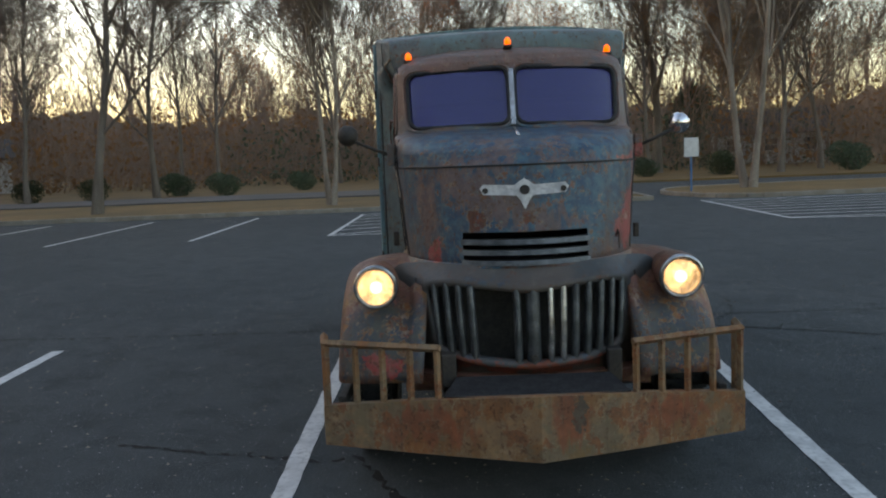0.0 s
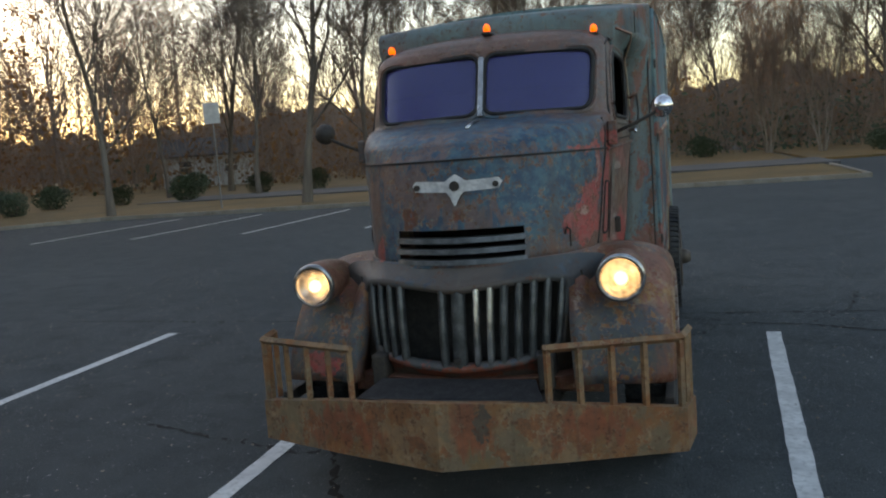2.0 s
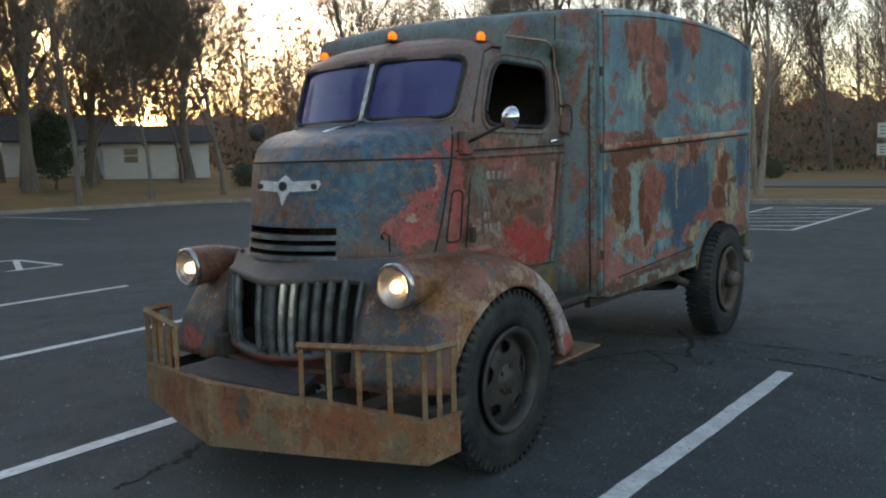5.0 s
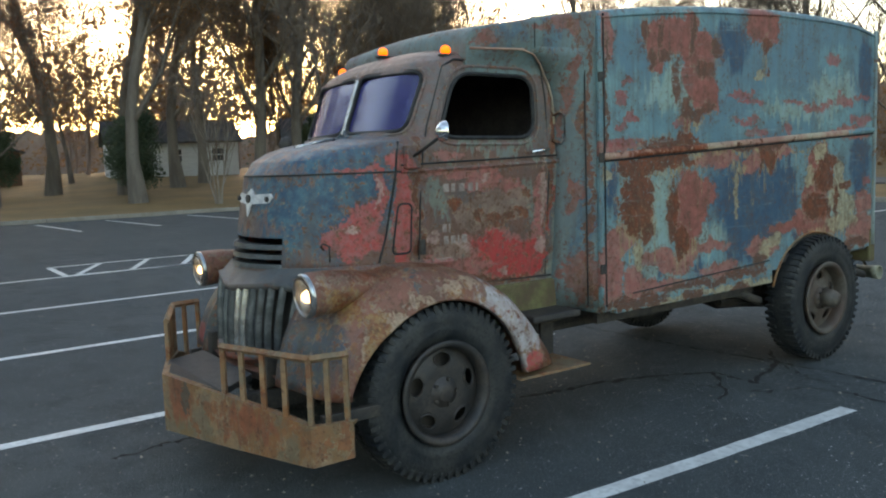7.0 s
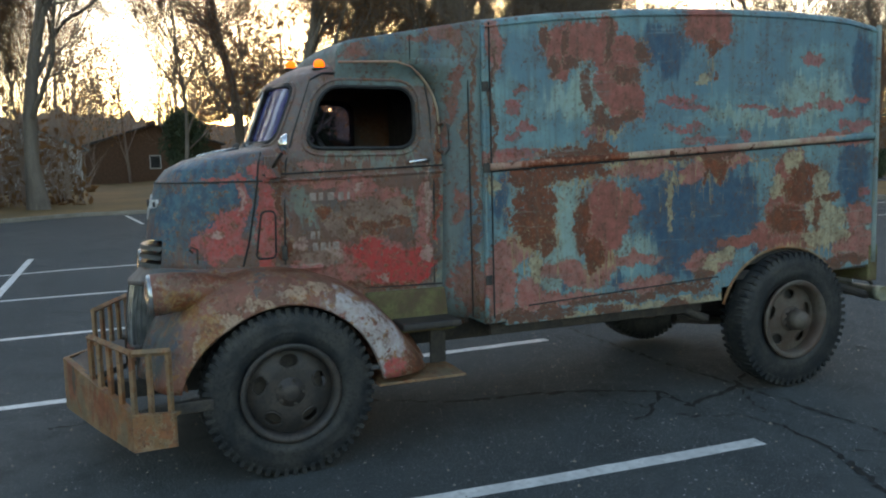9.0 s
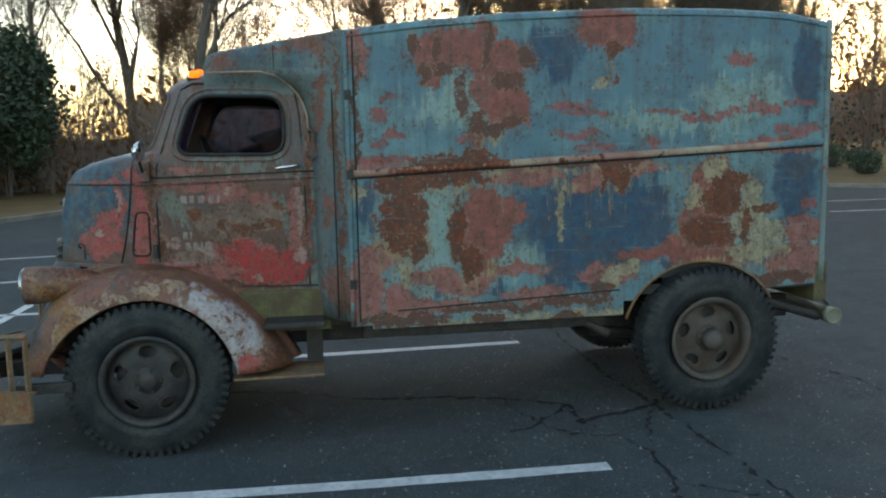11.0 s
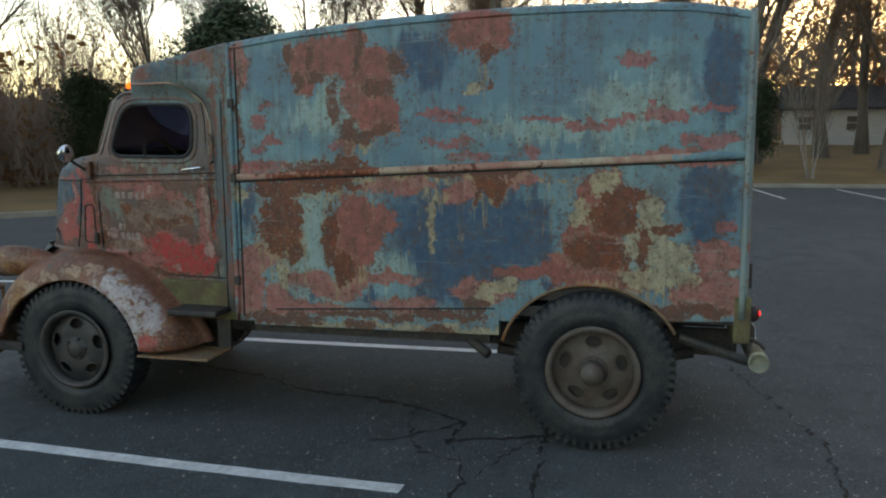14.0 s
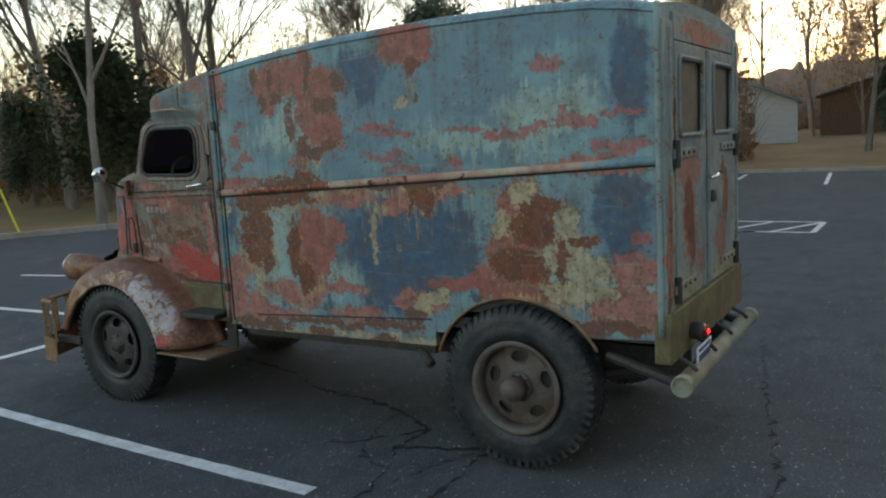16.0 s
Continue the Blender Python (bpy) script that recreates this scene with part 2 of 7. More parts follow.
TEAL, BLUE, DEEP = (0.135, 0.245, 0.255), (0.085, 0.165, 0.20), (0.022, 0.055, 0.10)
PRIMER, PRIMER2 = (0.275, 0.09, 0.07), (0.205, 0.068, 0.052)
PALE = (0.27, 0.36, 0.32)
RUST, RUST2 = (0.165, 0.042, 0.016), (0.08, 0.025, 0.012)
PATINA_BOX = peeled("weathered_box_paint", (TEAL, BLUE, (0.25, 0.34, 0.33)), [
    ("soft", BLUE, (0.08, 0.15, 0.195), side([(2.52, 2.22, 0.37, 0.25), (3.07, 2.21, 0.41, 0.22), (3.55, 2.45, 0.48, 0.1), (2.32, 1.4, 0.21, 0.2), (4.12, 1.21, 0.11, 0.25), (1.48, 2.23, 0.25, 0.15), (2.42, 1.9, 0.24, 0.07), (3.94, 2.1, 0.1, 0.06)]), 0.85),
    ("soft", DEEP, (0.04, 0.085, 0.13), side([(2.55, 1.16, 0.3, 0.3), (2.88, 1.22, 0.25, 0.28), (2.67, 1.45, 0.17, 0.14), (3.05, 1.29, 0.14, 0.21), (4.02, 1.46, 0.14, 0.24), (4.09, 2.21, 0.08, 0.3), (2.7, 1.3, 0.5, 0.3), (2.42, 2.28, 0.18, 0.15), (1.29, 1.41, 0.06, 0.16), (1.91, 1.93, 0.04, 0.06), (1.62, 0.83, 0.2, 0.045), (2.09, 0.86, 0.04, 0.05), (3.2, 1.04, 0.1, 0.04)]), 0.95),
    ("soft", PALE, (0.25, 0.31, 0.24), side([(1.84, 1.98, 0.3, 0.12), (1.62, 1.06, 0.16, 0.24), (1.72, 1.34, 0.08, 0.24), (2.1, 1.06, 0.26, 0.08), (3.63, 2.03, 0.3, 0.12), (3.15, 1.86, 0.4, 0.06), (3.66, 1.11, 0.14, 0.07), (1.83, 0.92, 0.14, 0.1), (4.05, 1.1, 0.16, 0.08)]), 0.6),
    ("hard", PRIMER, PRIMER2, side([(1.81, 2.32, 0.25, 0.12), (1.68, 2.2, 0.07, 0.1), (2.0, 2.4, 0.07, 0.08), (2.08, 2.25, 0.2, 0.11), (2.05, 2.08, 0.12, 0.15), (2.15, 1.98, 0.13, 0.15), (1.96, 1.83, 0.05, 0.1), (2.76, 2.45, 0.19, 0.12), (1.99, 1.28, 0.17, 0.21), (2.15, 1.35, 0.1, 0.08), (1.95, 1.11, 0.1, 0.14), (3.45, 1.48, 0.15, 0.17), (3.41, 1.25, 0.17, 0.16), (3.3, 1.1, 0.18, 0.08), (3.06, 1.07, 0.21, 0.045), (3.45, 1.04, 0.29, 0.07)]), 1.0),
    ("hard", PRIMER, (0.30, 0.13, 0.105), side([(1.26, 0.91, 0.1, 0.21), (1.35, 1.1, 0.12, 0.1), (1.45, 0.82, 0.1, 0.1), (1.68, 0.97, 0.16, 0.055), (1.83, 0.9, 0.14, 0.05), (2.18, 0.99, 0.21, 0.04), (2.28, 0.84, 0.21, 0.04), (1.65, 0.8, 0.31, 0.035), (4.06, 0.96, 0.2, 0.13), (4.09, 1.18, 0.14, 0.08), (2.87, 1.61, 0.24, 0.08), (2.25, 1.56, 0.24, 0.048), (2.63, 1.52, 0.1, 0.07), (3.88, 1.72, 0.28, 0.045), (2.78, 0.94, 0.19, 0.07), (1.25, 2.28, 0.06, 0.14), (1.26, 1.65, 0.24, 0.03), (1.97, 0.95, 0.09, 0.05)]), 0.92),
    ("hard", (0.30, 0.075, 0.068), (0.25, 0.10, 0.09), side([(1.47, 1.82, 0.07, 0.03), (1.37, 1.78, 0.06, 0.027), (1.42, 2.04, 0.05, 0.017), (1.37, 1.94, 0.05, 0.033), (2.52, 1.98, 0.13, 0.027), (2.63, 1.93, 0.14, 0.02), (3.13, 1.94, 0.14, 0.02), (3.39, 1.91, 0.14, 0.031), (3.56, 1.93, 0.1, 0.02), (3.79, 1.95, 0.13, 0.031), (3.73, 2.01, 0.02, 0.034), (3.62, 2.26, 0.1, 0.033), (4.02, 1.82, 0.16, 0.041), (2.7, 1.74, 0.12, 0.024), (3.06, 1.76, 0.05, 0.034), (1.91, 1.79, 0.07, 0.03), (1.4, 1.68, 0.3, 0.02), (4.15, 1.35, 0.05, 0.042), (2.59, 1.81, 0.17, 0.017), (4.05, 1.98, 0.11, 0.02)]), 0.8),
    ("trail", (0.34, 0.28, 0.15), (0.24, 0.15, 0.075), side([(1.5, 1.22, 0.16, 0.1), (1.66, 1.5, 0.3, 0.03), (2.5, 1.5, 0.07, 0.04), (2.82, 1.5, 0.1, 0.04), (2.8, 2.2, 0.03, 0.05), (1.95, 1.02, 0.12, 0.05), (2.4, 1.6, 1.2, 0.015), (3.6, 1.0, 0.3, 0.04), (2.0, 1.8, 0.1, 0.04)]), 0.9),
    ("hard", (0.36, 0.31, 0.19), (0.27, 0.23, 0.145), side([(3.74, 1.37, 0.08, 0.15), (3.67, 1.25, 0.09, 0.1), (3.82, 1.18, 0.13, 0.09), (3.77, 1.05, 0.21, 0.05), (2.79, 0.91, 0.06, 0.07), (2.92, 0.98, 0.1, 0.05), (3.47, 1.58, 0.08, 0.06), (3.4, 1.38, 0.06, 0.05), (2.73, 2.12, 0.06, 0.033), (1.24, 1.5, 0.045, 0.06), (2.48, 1.33, 0.02, 0.18), (1.5, 0.99, 0.045, 0.1), (3.33, 1.41, 0.04, 0.08), (2.74, 0.70, 0.21, 0.03), (2.25, 0.70, 0.21, 0.03), (1.79, 0.68, 0.21, 0.02)]), 0.85),
    ("rough", RUST, RUST2, side([(1.49, 1.32, 0.15, 0.18), (1.5, 1.53, 0.18, 0.07), (1.81, 1.66, 0.26, 0.05), (1.77, 1.56, 0.24, 0.06), (1.96, 1.7, 0.1, 0.03), (1.83, 1.25, 0.045, 0.19), (1.9, 1.06, 0.07, 0.09), (1.58, 1.17, 0.05, 0.09), (2.81, 2.31, 0.04, 0.07), (2.82, 2.12, 0.02, 0.03), (2.82, 1.57, 0.1, 0.085), (2.87, 1.48, 0.03, 0.04), (3.59, 1.51, 0.14, 0.05), (3.53, 1.39, 0.14, 0.1), (3.44, 1.18, 0.18, 0.09), (3.81, 1.33, 0.1, 0.03), (3.69, 1.22, 0.03, 0.14), (2.73, 1.54, 0.02, 0.13)]), 0.95),
    ("rough", (0.13, 0.048, 0.028), (0.085, 0.04, 0.028), side([(1.64, 2.18, 0.025, 0.06), (1.75, 2.2, 0.06, 0.033), (1.96, 1.88, 0.07, 0.067), (2.06, 1.85, 0.09, 0.047), (2.18, 1.88, 0.05, 0.04), (2.25, 2.27, 0.04, 0.083), (2.03, 2.35, 0.025, 0.13), (1.86, 2.05, 0.03, 0.13), (1.71, 2.32, 0.02, 0.08), (2.15, 2.15, 0.1, 0.04), (1.58, 2.35, 0.03, 0.065), (2.94, 1.66, 0.14, 0.027), (2.39, 1.63, 0.6, 0.018), (3.92, 0.86, 0.25, 0.05), (2.74, 0.84, 0.07, 0.05), (1.48, 0.72, 0.3, 0.045), (2.05, 0.765, 0.3, 0.03), (2.5, 0.785, 0.3, 0.03), (2.5, 0.69, 0.12, 0.03), (2.0, 0.69, 0.12, 0.03), (1.235, 1.9, 0.018, 0.4)]), 0.95),
    ("rough", RUST, (0.2, 0.09, 0.035), 0.635, 0.8),
], rough=0.5, dirt=0.42)


def both(spots):
    return [((sx * x, y, z), r) for (x, y, z), r in spots for sx in (1, -1)]


def door(spots, x=0.69):
    """Spots on the cab's driver side: y, z, radius along, radius up."""
    return [((x, y, z), (0.16, ry, rz)) for y, z, ry, rz in spots]


def hood(spots):
    """Spots on the hood's front, seen from ahead: x, z, radius across, radius up."""
    return [((x, -0.55, z), (rx, 0.32, rz)) for x, z, rx, rz in spots]


PATINA_CAB = peeled("weathered_cab_paint", ((0.155, 0.08, 0.06), (0.085, 0.085, 0.085), (0.18, 0.145, 0.115)), [
    ("soft", (0.055, 0.12, 0.155), (0.026, 0.06, 0.105), [((0.0, -0.48, 1.50), (0.95, 0.62, 0.36)), ((0.0, -0.25, 1.72), (0.7, 0.25, 0.09)), ((-0.3, -0.6, 1.2), (0.35, 0.4, 0.2))], 1.0),
    ("soft", (0.19, 0.095, 0.068), (0.14, 0.085, 0.065), hood([(-0.2, 1.42, 0.13, 0.1), (-0.36, 1.5, 0.1, 0.06), (-0.12, 1.64, 0.12, 0.04), (0.15, 1.66, 0.1, 0.03), (-0.05, 1.34, 0.2, 0.05), (0.12, 1.3, 0.18, 0.04), (-0.5, 1.35, 0.06, 0.2), (0.3, 1.57, 0.2, 0.03), (-0.25, 1.57, 0.2, 0.03)]) + [((0.0, 0.2, 2.14), (0.7, 0.22, 0.06)), ((0.0, 0.1, 2.2), (0.4, 0.3, 0.05))], 0.65),
    ("soft", (0.17, 0.20, 0.165), (0.135, 0.165, 0.155), door([(1.03, 1.3, 0.07, 0.6), (1.05, 1.95, 0.08, 0.3), (0.55, 1.655, 0.4, 0.03), (0.15, 1.44, 0.07, 0.08), (0.75, 1.36, 0.12, 0.08), (0.9, 0.84, 0.3, 0.07), (-0.09, 1.3, 0.03, 0.08), (0.17, 1.36, 0.06, 0.03)]), 0.8),
    ("soft", (0.125, 0.115, 0.115), (0.17, 0.10, 0.085), door([(0.5, 2.12, 0.5, 0.08), (0.95, 2.0, 0.05, 0.2), (0.12, 1.9, 0.1, 0.25), (0.55, 1.72, 0.4, 0.03)], 0.66), 0.8),
    ("hard", (0.38, 0.055, 0.05), (0.33, 0.11, 0.10), door([(-0.36, 1.22, 0.24, 0.11), (-0.24, 1.33, 0.1, 0.1), (-0.16, 1.45, 0.03, 0.16), (-0.28, 1.585, 0.14, 0.02), (-0.03, 1.3, 0.06, 0.28), (-0.05, 1.6, 0.05, 0.06)], 0.62) + [((-0.45, -0.45, 1.15), (0.05, 0.1, 0.05))], 0.9),
    ("hard", (0.37, 0.12, 0.105), (0.29, 0.125, 0.105), door([(0.5, 1.08, 0.4, 0.13), (0.47, 1.49, 0.14, 0.05), (0.87, 1.3, 0.05, 0.28), (0.3, 1.55, 0.24, 0.025), (0.66, 1.45, 0.09, 0.06), (0.25, 1.66, 0.1, 0.03), (0.4, 1.0, 0.3, 0.06)]), 0.85),
    ("hard", (0.40, 0.035, 0.035), (0.34, 0.06, 0.055), door([(0.66, 1.10, 0.22, 0.06), (0.80, 1.02, 0.13, 0.09), (0.5, 1.165, 0.11, 0.035), (0.96, 1.33, 0.016, 0.17), (0.62, 1.0, 0.12, 0.05), (0.96, 0.86, 0.03, 0.03)]), 0.95),
    ("hard", (0.235, 0.165, 0.13), (0.19, 0.12, 0.09), door([(0.54, 1.34, 0.24, 0.10), (0.38, 1.3, 0.1, 0.09), (0.7, 1.4, 0.1, 0.06), (0.26, 1.13, 0.12, 0.06)]), 0.85),
    ("hard", (0.42, 0.30, 0.25), (0.34, 0.2, 0.18), door([(0.14, 1.21, 0.035, 0.05), (-0.32, 1.27, 0.09, 0.035), (-0.42, 1.22, 0.05, 0.04), (0.89, 1.42, 0.018, 0.2), (0.88, 1.1, 0.03, 0.05), (0.34, 1.15, 0.05, 0.02), (0.46, 1.5, 0.02, 0.015), (0.62, 1.0, 0.03, 0.02), (-0.17, 1.48, 0.014, 0.08), (0.42, 1.68, 0.02, 0.02)]), 0.8),
    ("hard", (0.46, 0.34, 0.17), (0.37, 0.23, 0.13), [((-0.72, 0.2, 1.1), (0.2, 0.35, 0.5))], 0.9),
    ("rough", RUST, RUST2, door([(0.27, 1.385, 0.035, 0.04), (0.54, 1.26, 0.06, 0.045), (0.765, 1.435, 0.03, 0.035), (0.43, 1.305, 0.035, 0.045), (0.63, 1.29, 0.05, 0.03), (0.72, 1.31, 0.05, 0.025), (0.07, 1.18, 0.04, 0.06), (0.04, 1.45, 0.02, 0.3), (0.95, 1.6, 0.02, 0.4), (0.5, 0.95, 0.4, 0.02)]) + hood([(-0.22, 1.30, 0.06, 0.05), (0.02, 1.3, 0.04, 0.03)]), 0.9),
    ("hard", (0.19, 0.07, 0.05), (0.15, 0.065, 0.045), 0.64, 0.8),
    ("hard", (0.13, 0.165, 0.15), (0.10, 0.14, 0.14), 0.63, 0.7),
    ("rough", (0.19, 0.07, 0.035), RUST2, 0.60, 0.85),
], rough=0.42, dirt=0.36, scratch=0.06)

PATINA_FENDER = peeled("weathered_fender_paint", ((0.215, 0.088, 0.058), (0.165, 0.072, 0.05), (0.25, 0.16, 0.11)), [
    ("soft", (0.04, 0.06, 0.085), (0.075, 0.085, 0.075), both([((0.75, -0.72, 0.76), (0.32, 0.24, 0.24))]) + [((0.8, -0.15, 1.09), (0.2, 0.07, 0.03))], 0.95),
    ("soft", (0.42, 0.39, 0.38), (0.33, 0.27, 0.26), both([((0.93, 0.50, 0.70), (0.14, 0.15, 0.24)), ((0.93, 0.32, 0.90), (0.1, 0.14, 0.09))]), 0.95),
    ("hard", (0.28, 0.105, 0.075), (0.20, 0.075, 0.055), 0.60, 0.9),
    ("hard", (0.40, 0.28, 0.19), (0.31, 0.19, 0.13), both([((0.95, -0.33, 0.84), (0.1, 0.10, 0.07)), ((0.95, -0.14, 0.93), (0.1, 0.07, 0.04)), ((0.95, 0.03, 0.97), (0.1, 0.06, 0.04)), ((0.95, -0.45, 0.70), (0.1, 0.04, 0.12)), ((0.9, 0.18, 0.99), (0.1, 0.08, 0.03))]), 0.95),
    ("hard", (0.33, 0.24, 0.19), (0.24, 0.15, 0.11), 0.62, 0.8),
    ("hard", (0.40, 0.045, 0.04), (0.33, 0.1, 0.09), [((0.94, 0.57, 0.52), (0.1, 0.07, 0.08)), ((-0.72, -0.7, 0.62), (0.08, 0.1, 0.06))], 0.95),
    ("rough", (0.28, 0.16, 0.055), RUST, both([((0.95, -0.40, 0.80), (0.1, 0.06, 0.11)), ((0.85, -0.5, 0.95), (0.12, 0.1, 0.08))]), 0.9),
    ("rough", RUST, RUST2, both([((0.75, -0.35, 1.1), (0.2, 0.2, 0.05)), ((0.85, 0.7, 0.5), (0.1, 0.1, 0.1)), ((0.7, 0.1, 1.08), (0.12, 0.2, 0.04))]), 0.9),
    ("rough", (0.27, 0.12, 0.04), (0.21, 0.075, 0.028), 0.585, 0.85),
    ("rough", RUST, RUST2, 0.60, 0.85),
], rough=0.46, dirt=0.3, scratch=0.05)

PATINA_CAP = peeled("weathered_cap_paint", ((0.125, 0.185, 0.185), (0.10, 0.125, 0.13), (0.20, 0.23, 0.2)), [
    ("soft", (0.055, 0.10, 0.145), (0.08, 0.14, 0.17), side([(0.9, 2.3, 0.06, 0.1), (0.6, 2.27, 0.12, 0.05), (1.1, 1.2, 0.05, 0.3)]), 0.8),
    ("hard", PRIMER2, (0.19, 0.105, 0.085), side([(0.98, 2.35, 0.08, 0.05), (1.02, 2.05, 0.03, 0.16), (0.83, 2.33, 0.06, 0.03), (1.0, 1.8, 0.03, 0.1), (0.48, 2.25, 0.07, 0.04), (1.1, 0.9, 0.08, 0.15), (1.06, 1.4, 0.03, 0.1)]), 0.9),
    ("rough", RUST, RUST2, side([(1.12, 1.9, 0.014, 0.5), (1.13, 1.2, 0.014, 0.5)]), 0.8),
    ("rough", RUST, RUST2, 0.62, 0.7),
], rough=0.55, dirt=0.4)
def rear(spots):
    """Spots on the rear doors: x, z, radius across, radius up."""
    return [((x, 4.26, z), (rx, 0.5, rz)) for x, z, rx, rz in spots]


PATINA_REAR = peeled("weathered_door_paint", ((0.185, 0.235, 0.22), (0.14, 0.19, 0.20), (0.28, 0.29, 0.24)), [
    ("soft", (0.10, 0.15, 0.18), (0.13, 0.17, 0.18), rear([(0.3, 1.8, 0.3, 0.06), (-0.3, 1.8, 0.3, 0.06), (-0.4, 1.3, 0.2, 0.2), (0.06, 1.4, 0.08, 0.3)]), 0.8),
    ("soft", (0.26, 0.26, 0.15), (0.2, 0.19, 0.11), rear([(0.45, 1.0, 0.3, 0.1), (-0.4, 1.02, 0.3, 0.08), (0.76, 1.2, 0.06, 0.4), (0.2, 2.1, 0.05, 0.2)]), 0.8),
    ("hard", PRIMER, (0.3, 0.13, 0.11), rear([(0.42, 1.66, 0.22, 0.08), (0.4, 1.4, 0.12, 0.24), (0.2, 2.39, 0.3, 0.05), (-0.3, 1.2, 0.1, 0.12), (-0.2, 2.4, 0.2, 0.04), (0.78, 1.3, 0.04, 0.3), (0.2, 1.15, 0.08, 0.06)]), 0.9),
    ("rough", RUST, RUST2, rear([(0.41, 1.42, 0.09, 0.2), (0.36, 1.22, 0.06, 0.12), (-0.45, 1.45, 0.08, 0.16), (-0.38, 1.62, 0.06, 0.08), (0.66, 1.9, 0.02, 0.2), (0.8, 1.0, 0.03, 0.15)]), 0.95),
    ("rough", RUST, (0.16, 0.08, 0.04), 0.62, 0.8),
], rough=0.55, dirt=0.4)

RUSTY = peeled("brown_rusted_steel", ((0.24, 0.095, 0.035), (0.17, 0.105, 0.05), (0.28, 0.16, 0.07)), [
    ("soft", (0.27, 0.165, 0.085), (0.21, 0.14, 0.085), 0.50, 0.8),
    ("soft", (0.13, 0.11, 0.07), (0.16, 0.12, 0.08), 0.55, 0.7),
    ("soft", (0.26, 0.075, 0.035), (0.2, 0.06, 0.03), [((-0.5, -1, 0.42), (0.2, 0.3, 0.08)), ((0.12, -1.1, 0.45), (0.08, 0.2, 0.1)), ((0.6, -0.95, 0.4), (0.2, 0.3, 0.05))], 0.8),
    ("hard", (0.30, 0.20, 0.12), (0.24, 0.16, 0.095), 0.62, 0.7),
    ("rough", (0.24, 0.085, 0.03), (0.14, 0.05, 0.025), 0.56, 0.8),
    ("hard", (0.06, 0.055, 0.045), (0.09, 0.08, 0.06), [((0.17, -1.1, 0.47), (0.03, 0.2, 0.08))], 0.9),
], rough=0.68, dirt=0.4, scratch=0.2)
GRILLE_PAINT = patina("dull_grille_paint", ((0.055, 0.062, 0.065), (0.10, 0.085, 0.075), (0.12, 0.12, 0.11)), [(PRIMER2, RUST, 1.2, [((0.0, -0.8, 0.60), (0.5, 0.2, 0.03))], 0.36), ((0.05, 0.07, 0.095), (0.07, 0.09, 0.1), 1.0, [], 0.42)], rough=0.5)
RAIL = patina("weathered_rail_paint", ((0.26, 0.13, 0.10), (0.33, 0.28, 0.2), (0.3, 0.2, 0.12)), [
    (RUST, RUST2, 1.2, [((0.84, 1.8, 1.65), (0.4, 0.35, 0.2))], 0.42), ((0.13, 0.22, 0.23), BLUE, 1.2, [((0.84, 4.1, 1.72), (0.4, 0.2, 0.2))], 0.36)], rough=0.6, lift=1.2)
GREY_BAR = plain("worn_grey_chrome", (0.11, 0.12, 0.125), (0.045, 0.05, 0.053), 14, 0.42, 0.6)
CHROME_WORN = plain("pitted_chrome", (0.55, 0.56, 0.56), (0.22, 0.22, 0.22), 18, 0.25, 0.9)
CHROME = plain("bright_chrome", (0.8, 0.8, 0.8), (0.7, 0.7, 0.7), 5, 0.08, 1.0, 0.0)
STEEL_DARK = plain("dirty_dark_steel", (0.035, 0.032, 0.03), (0.06, 0.05, 0.04), 10, 0.7, 0.3)
WHEEL_F = plain("black_wheel_paint", (0.022, 0.022, 0.022), (0.05, 0.04, 0.034), 9, 0.55, 0.2)
WHEEL_R = plain("grey_brown_wheel_paint", (0.095, 0.08, 0.065), (0.07, 0.042, 0.03), 7, 0.65, 0.2)
TYRE = plain("dusty_tyre_rubber", (0.012, 0.015, 0.018), (0.036, 0.036, 0.034), 9, 0.5, 0.0, 0.3)
RUBBER = plain("black_rubber", (0.015, 0.015, 0.016), (0.03, 0.03, 0.03), 20, 0.6)
INTERIOR = plain("dark_cab_lining", (0.03, 0.028, 0.03), (0.05, 0.045, 0.045), 10, 0.8)
WHITE_EMBLEM = plain("chalky_white_paint", (0.55, 0.55, 0.54), (0.36, 0.36, 0.37), 18, 0.6)
PANE = glass("tinted_window_glass", (0.3, 0.3, 0.45))
# windshield: just over half clear, the rest a solid dark blue
PANE_BLUE = glass("blue_half_clear_windshield_glass", (0.085, 0.09, 0.28), 0.02, 0.55)
PANE_DUSTY = plain("dusty_window_glass", (0.11, 0.10, 0.08), (0.07, 0.066, 0.055), 5, 0.6)
LENS_GLASS = glass("headlight_glass", (0.95, 0.95, 0.92), 0.12)
HEAD_GLOW = glowing("headlight_glow", (1.0, 0.62, 0.26), 1.3)
AMBER = glowing("amber_marker_glow", (1.0, 0.13, 0.0), 0.45)
REDGLOW = glowing("red_tail_glow", (1.0, 0.02, 0.02), 0.8)
LETTER = plain("faded_letter_paint", (0.30, 0.24, 0.21), (0.2, 0.15, 0.13), 30, 0.7)
REDLENS = plain("dark_red_lens", (0.15, 0.01, 0.01), (0.1, 0.01, 0.01), 20, 0.2)
MOSSY = plain("mossy_stained_steel", (0.13, 0.12, 0.05), (0.09, 0.06, 0.035), 9, 0.75)
TUBE_PAINT = plain("worn_cream_tube_paint", (0.25, 0.24, 0.165), (0.15, 0.155, 0.12), 7, 0.65)
PLATE_WHITE = plain("white_plate_enamel", (0.7, 0.72, 0.74), (0.62, 0.64, 0.66), 12, 0.4)
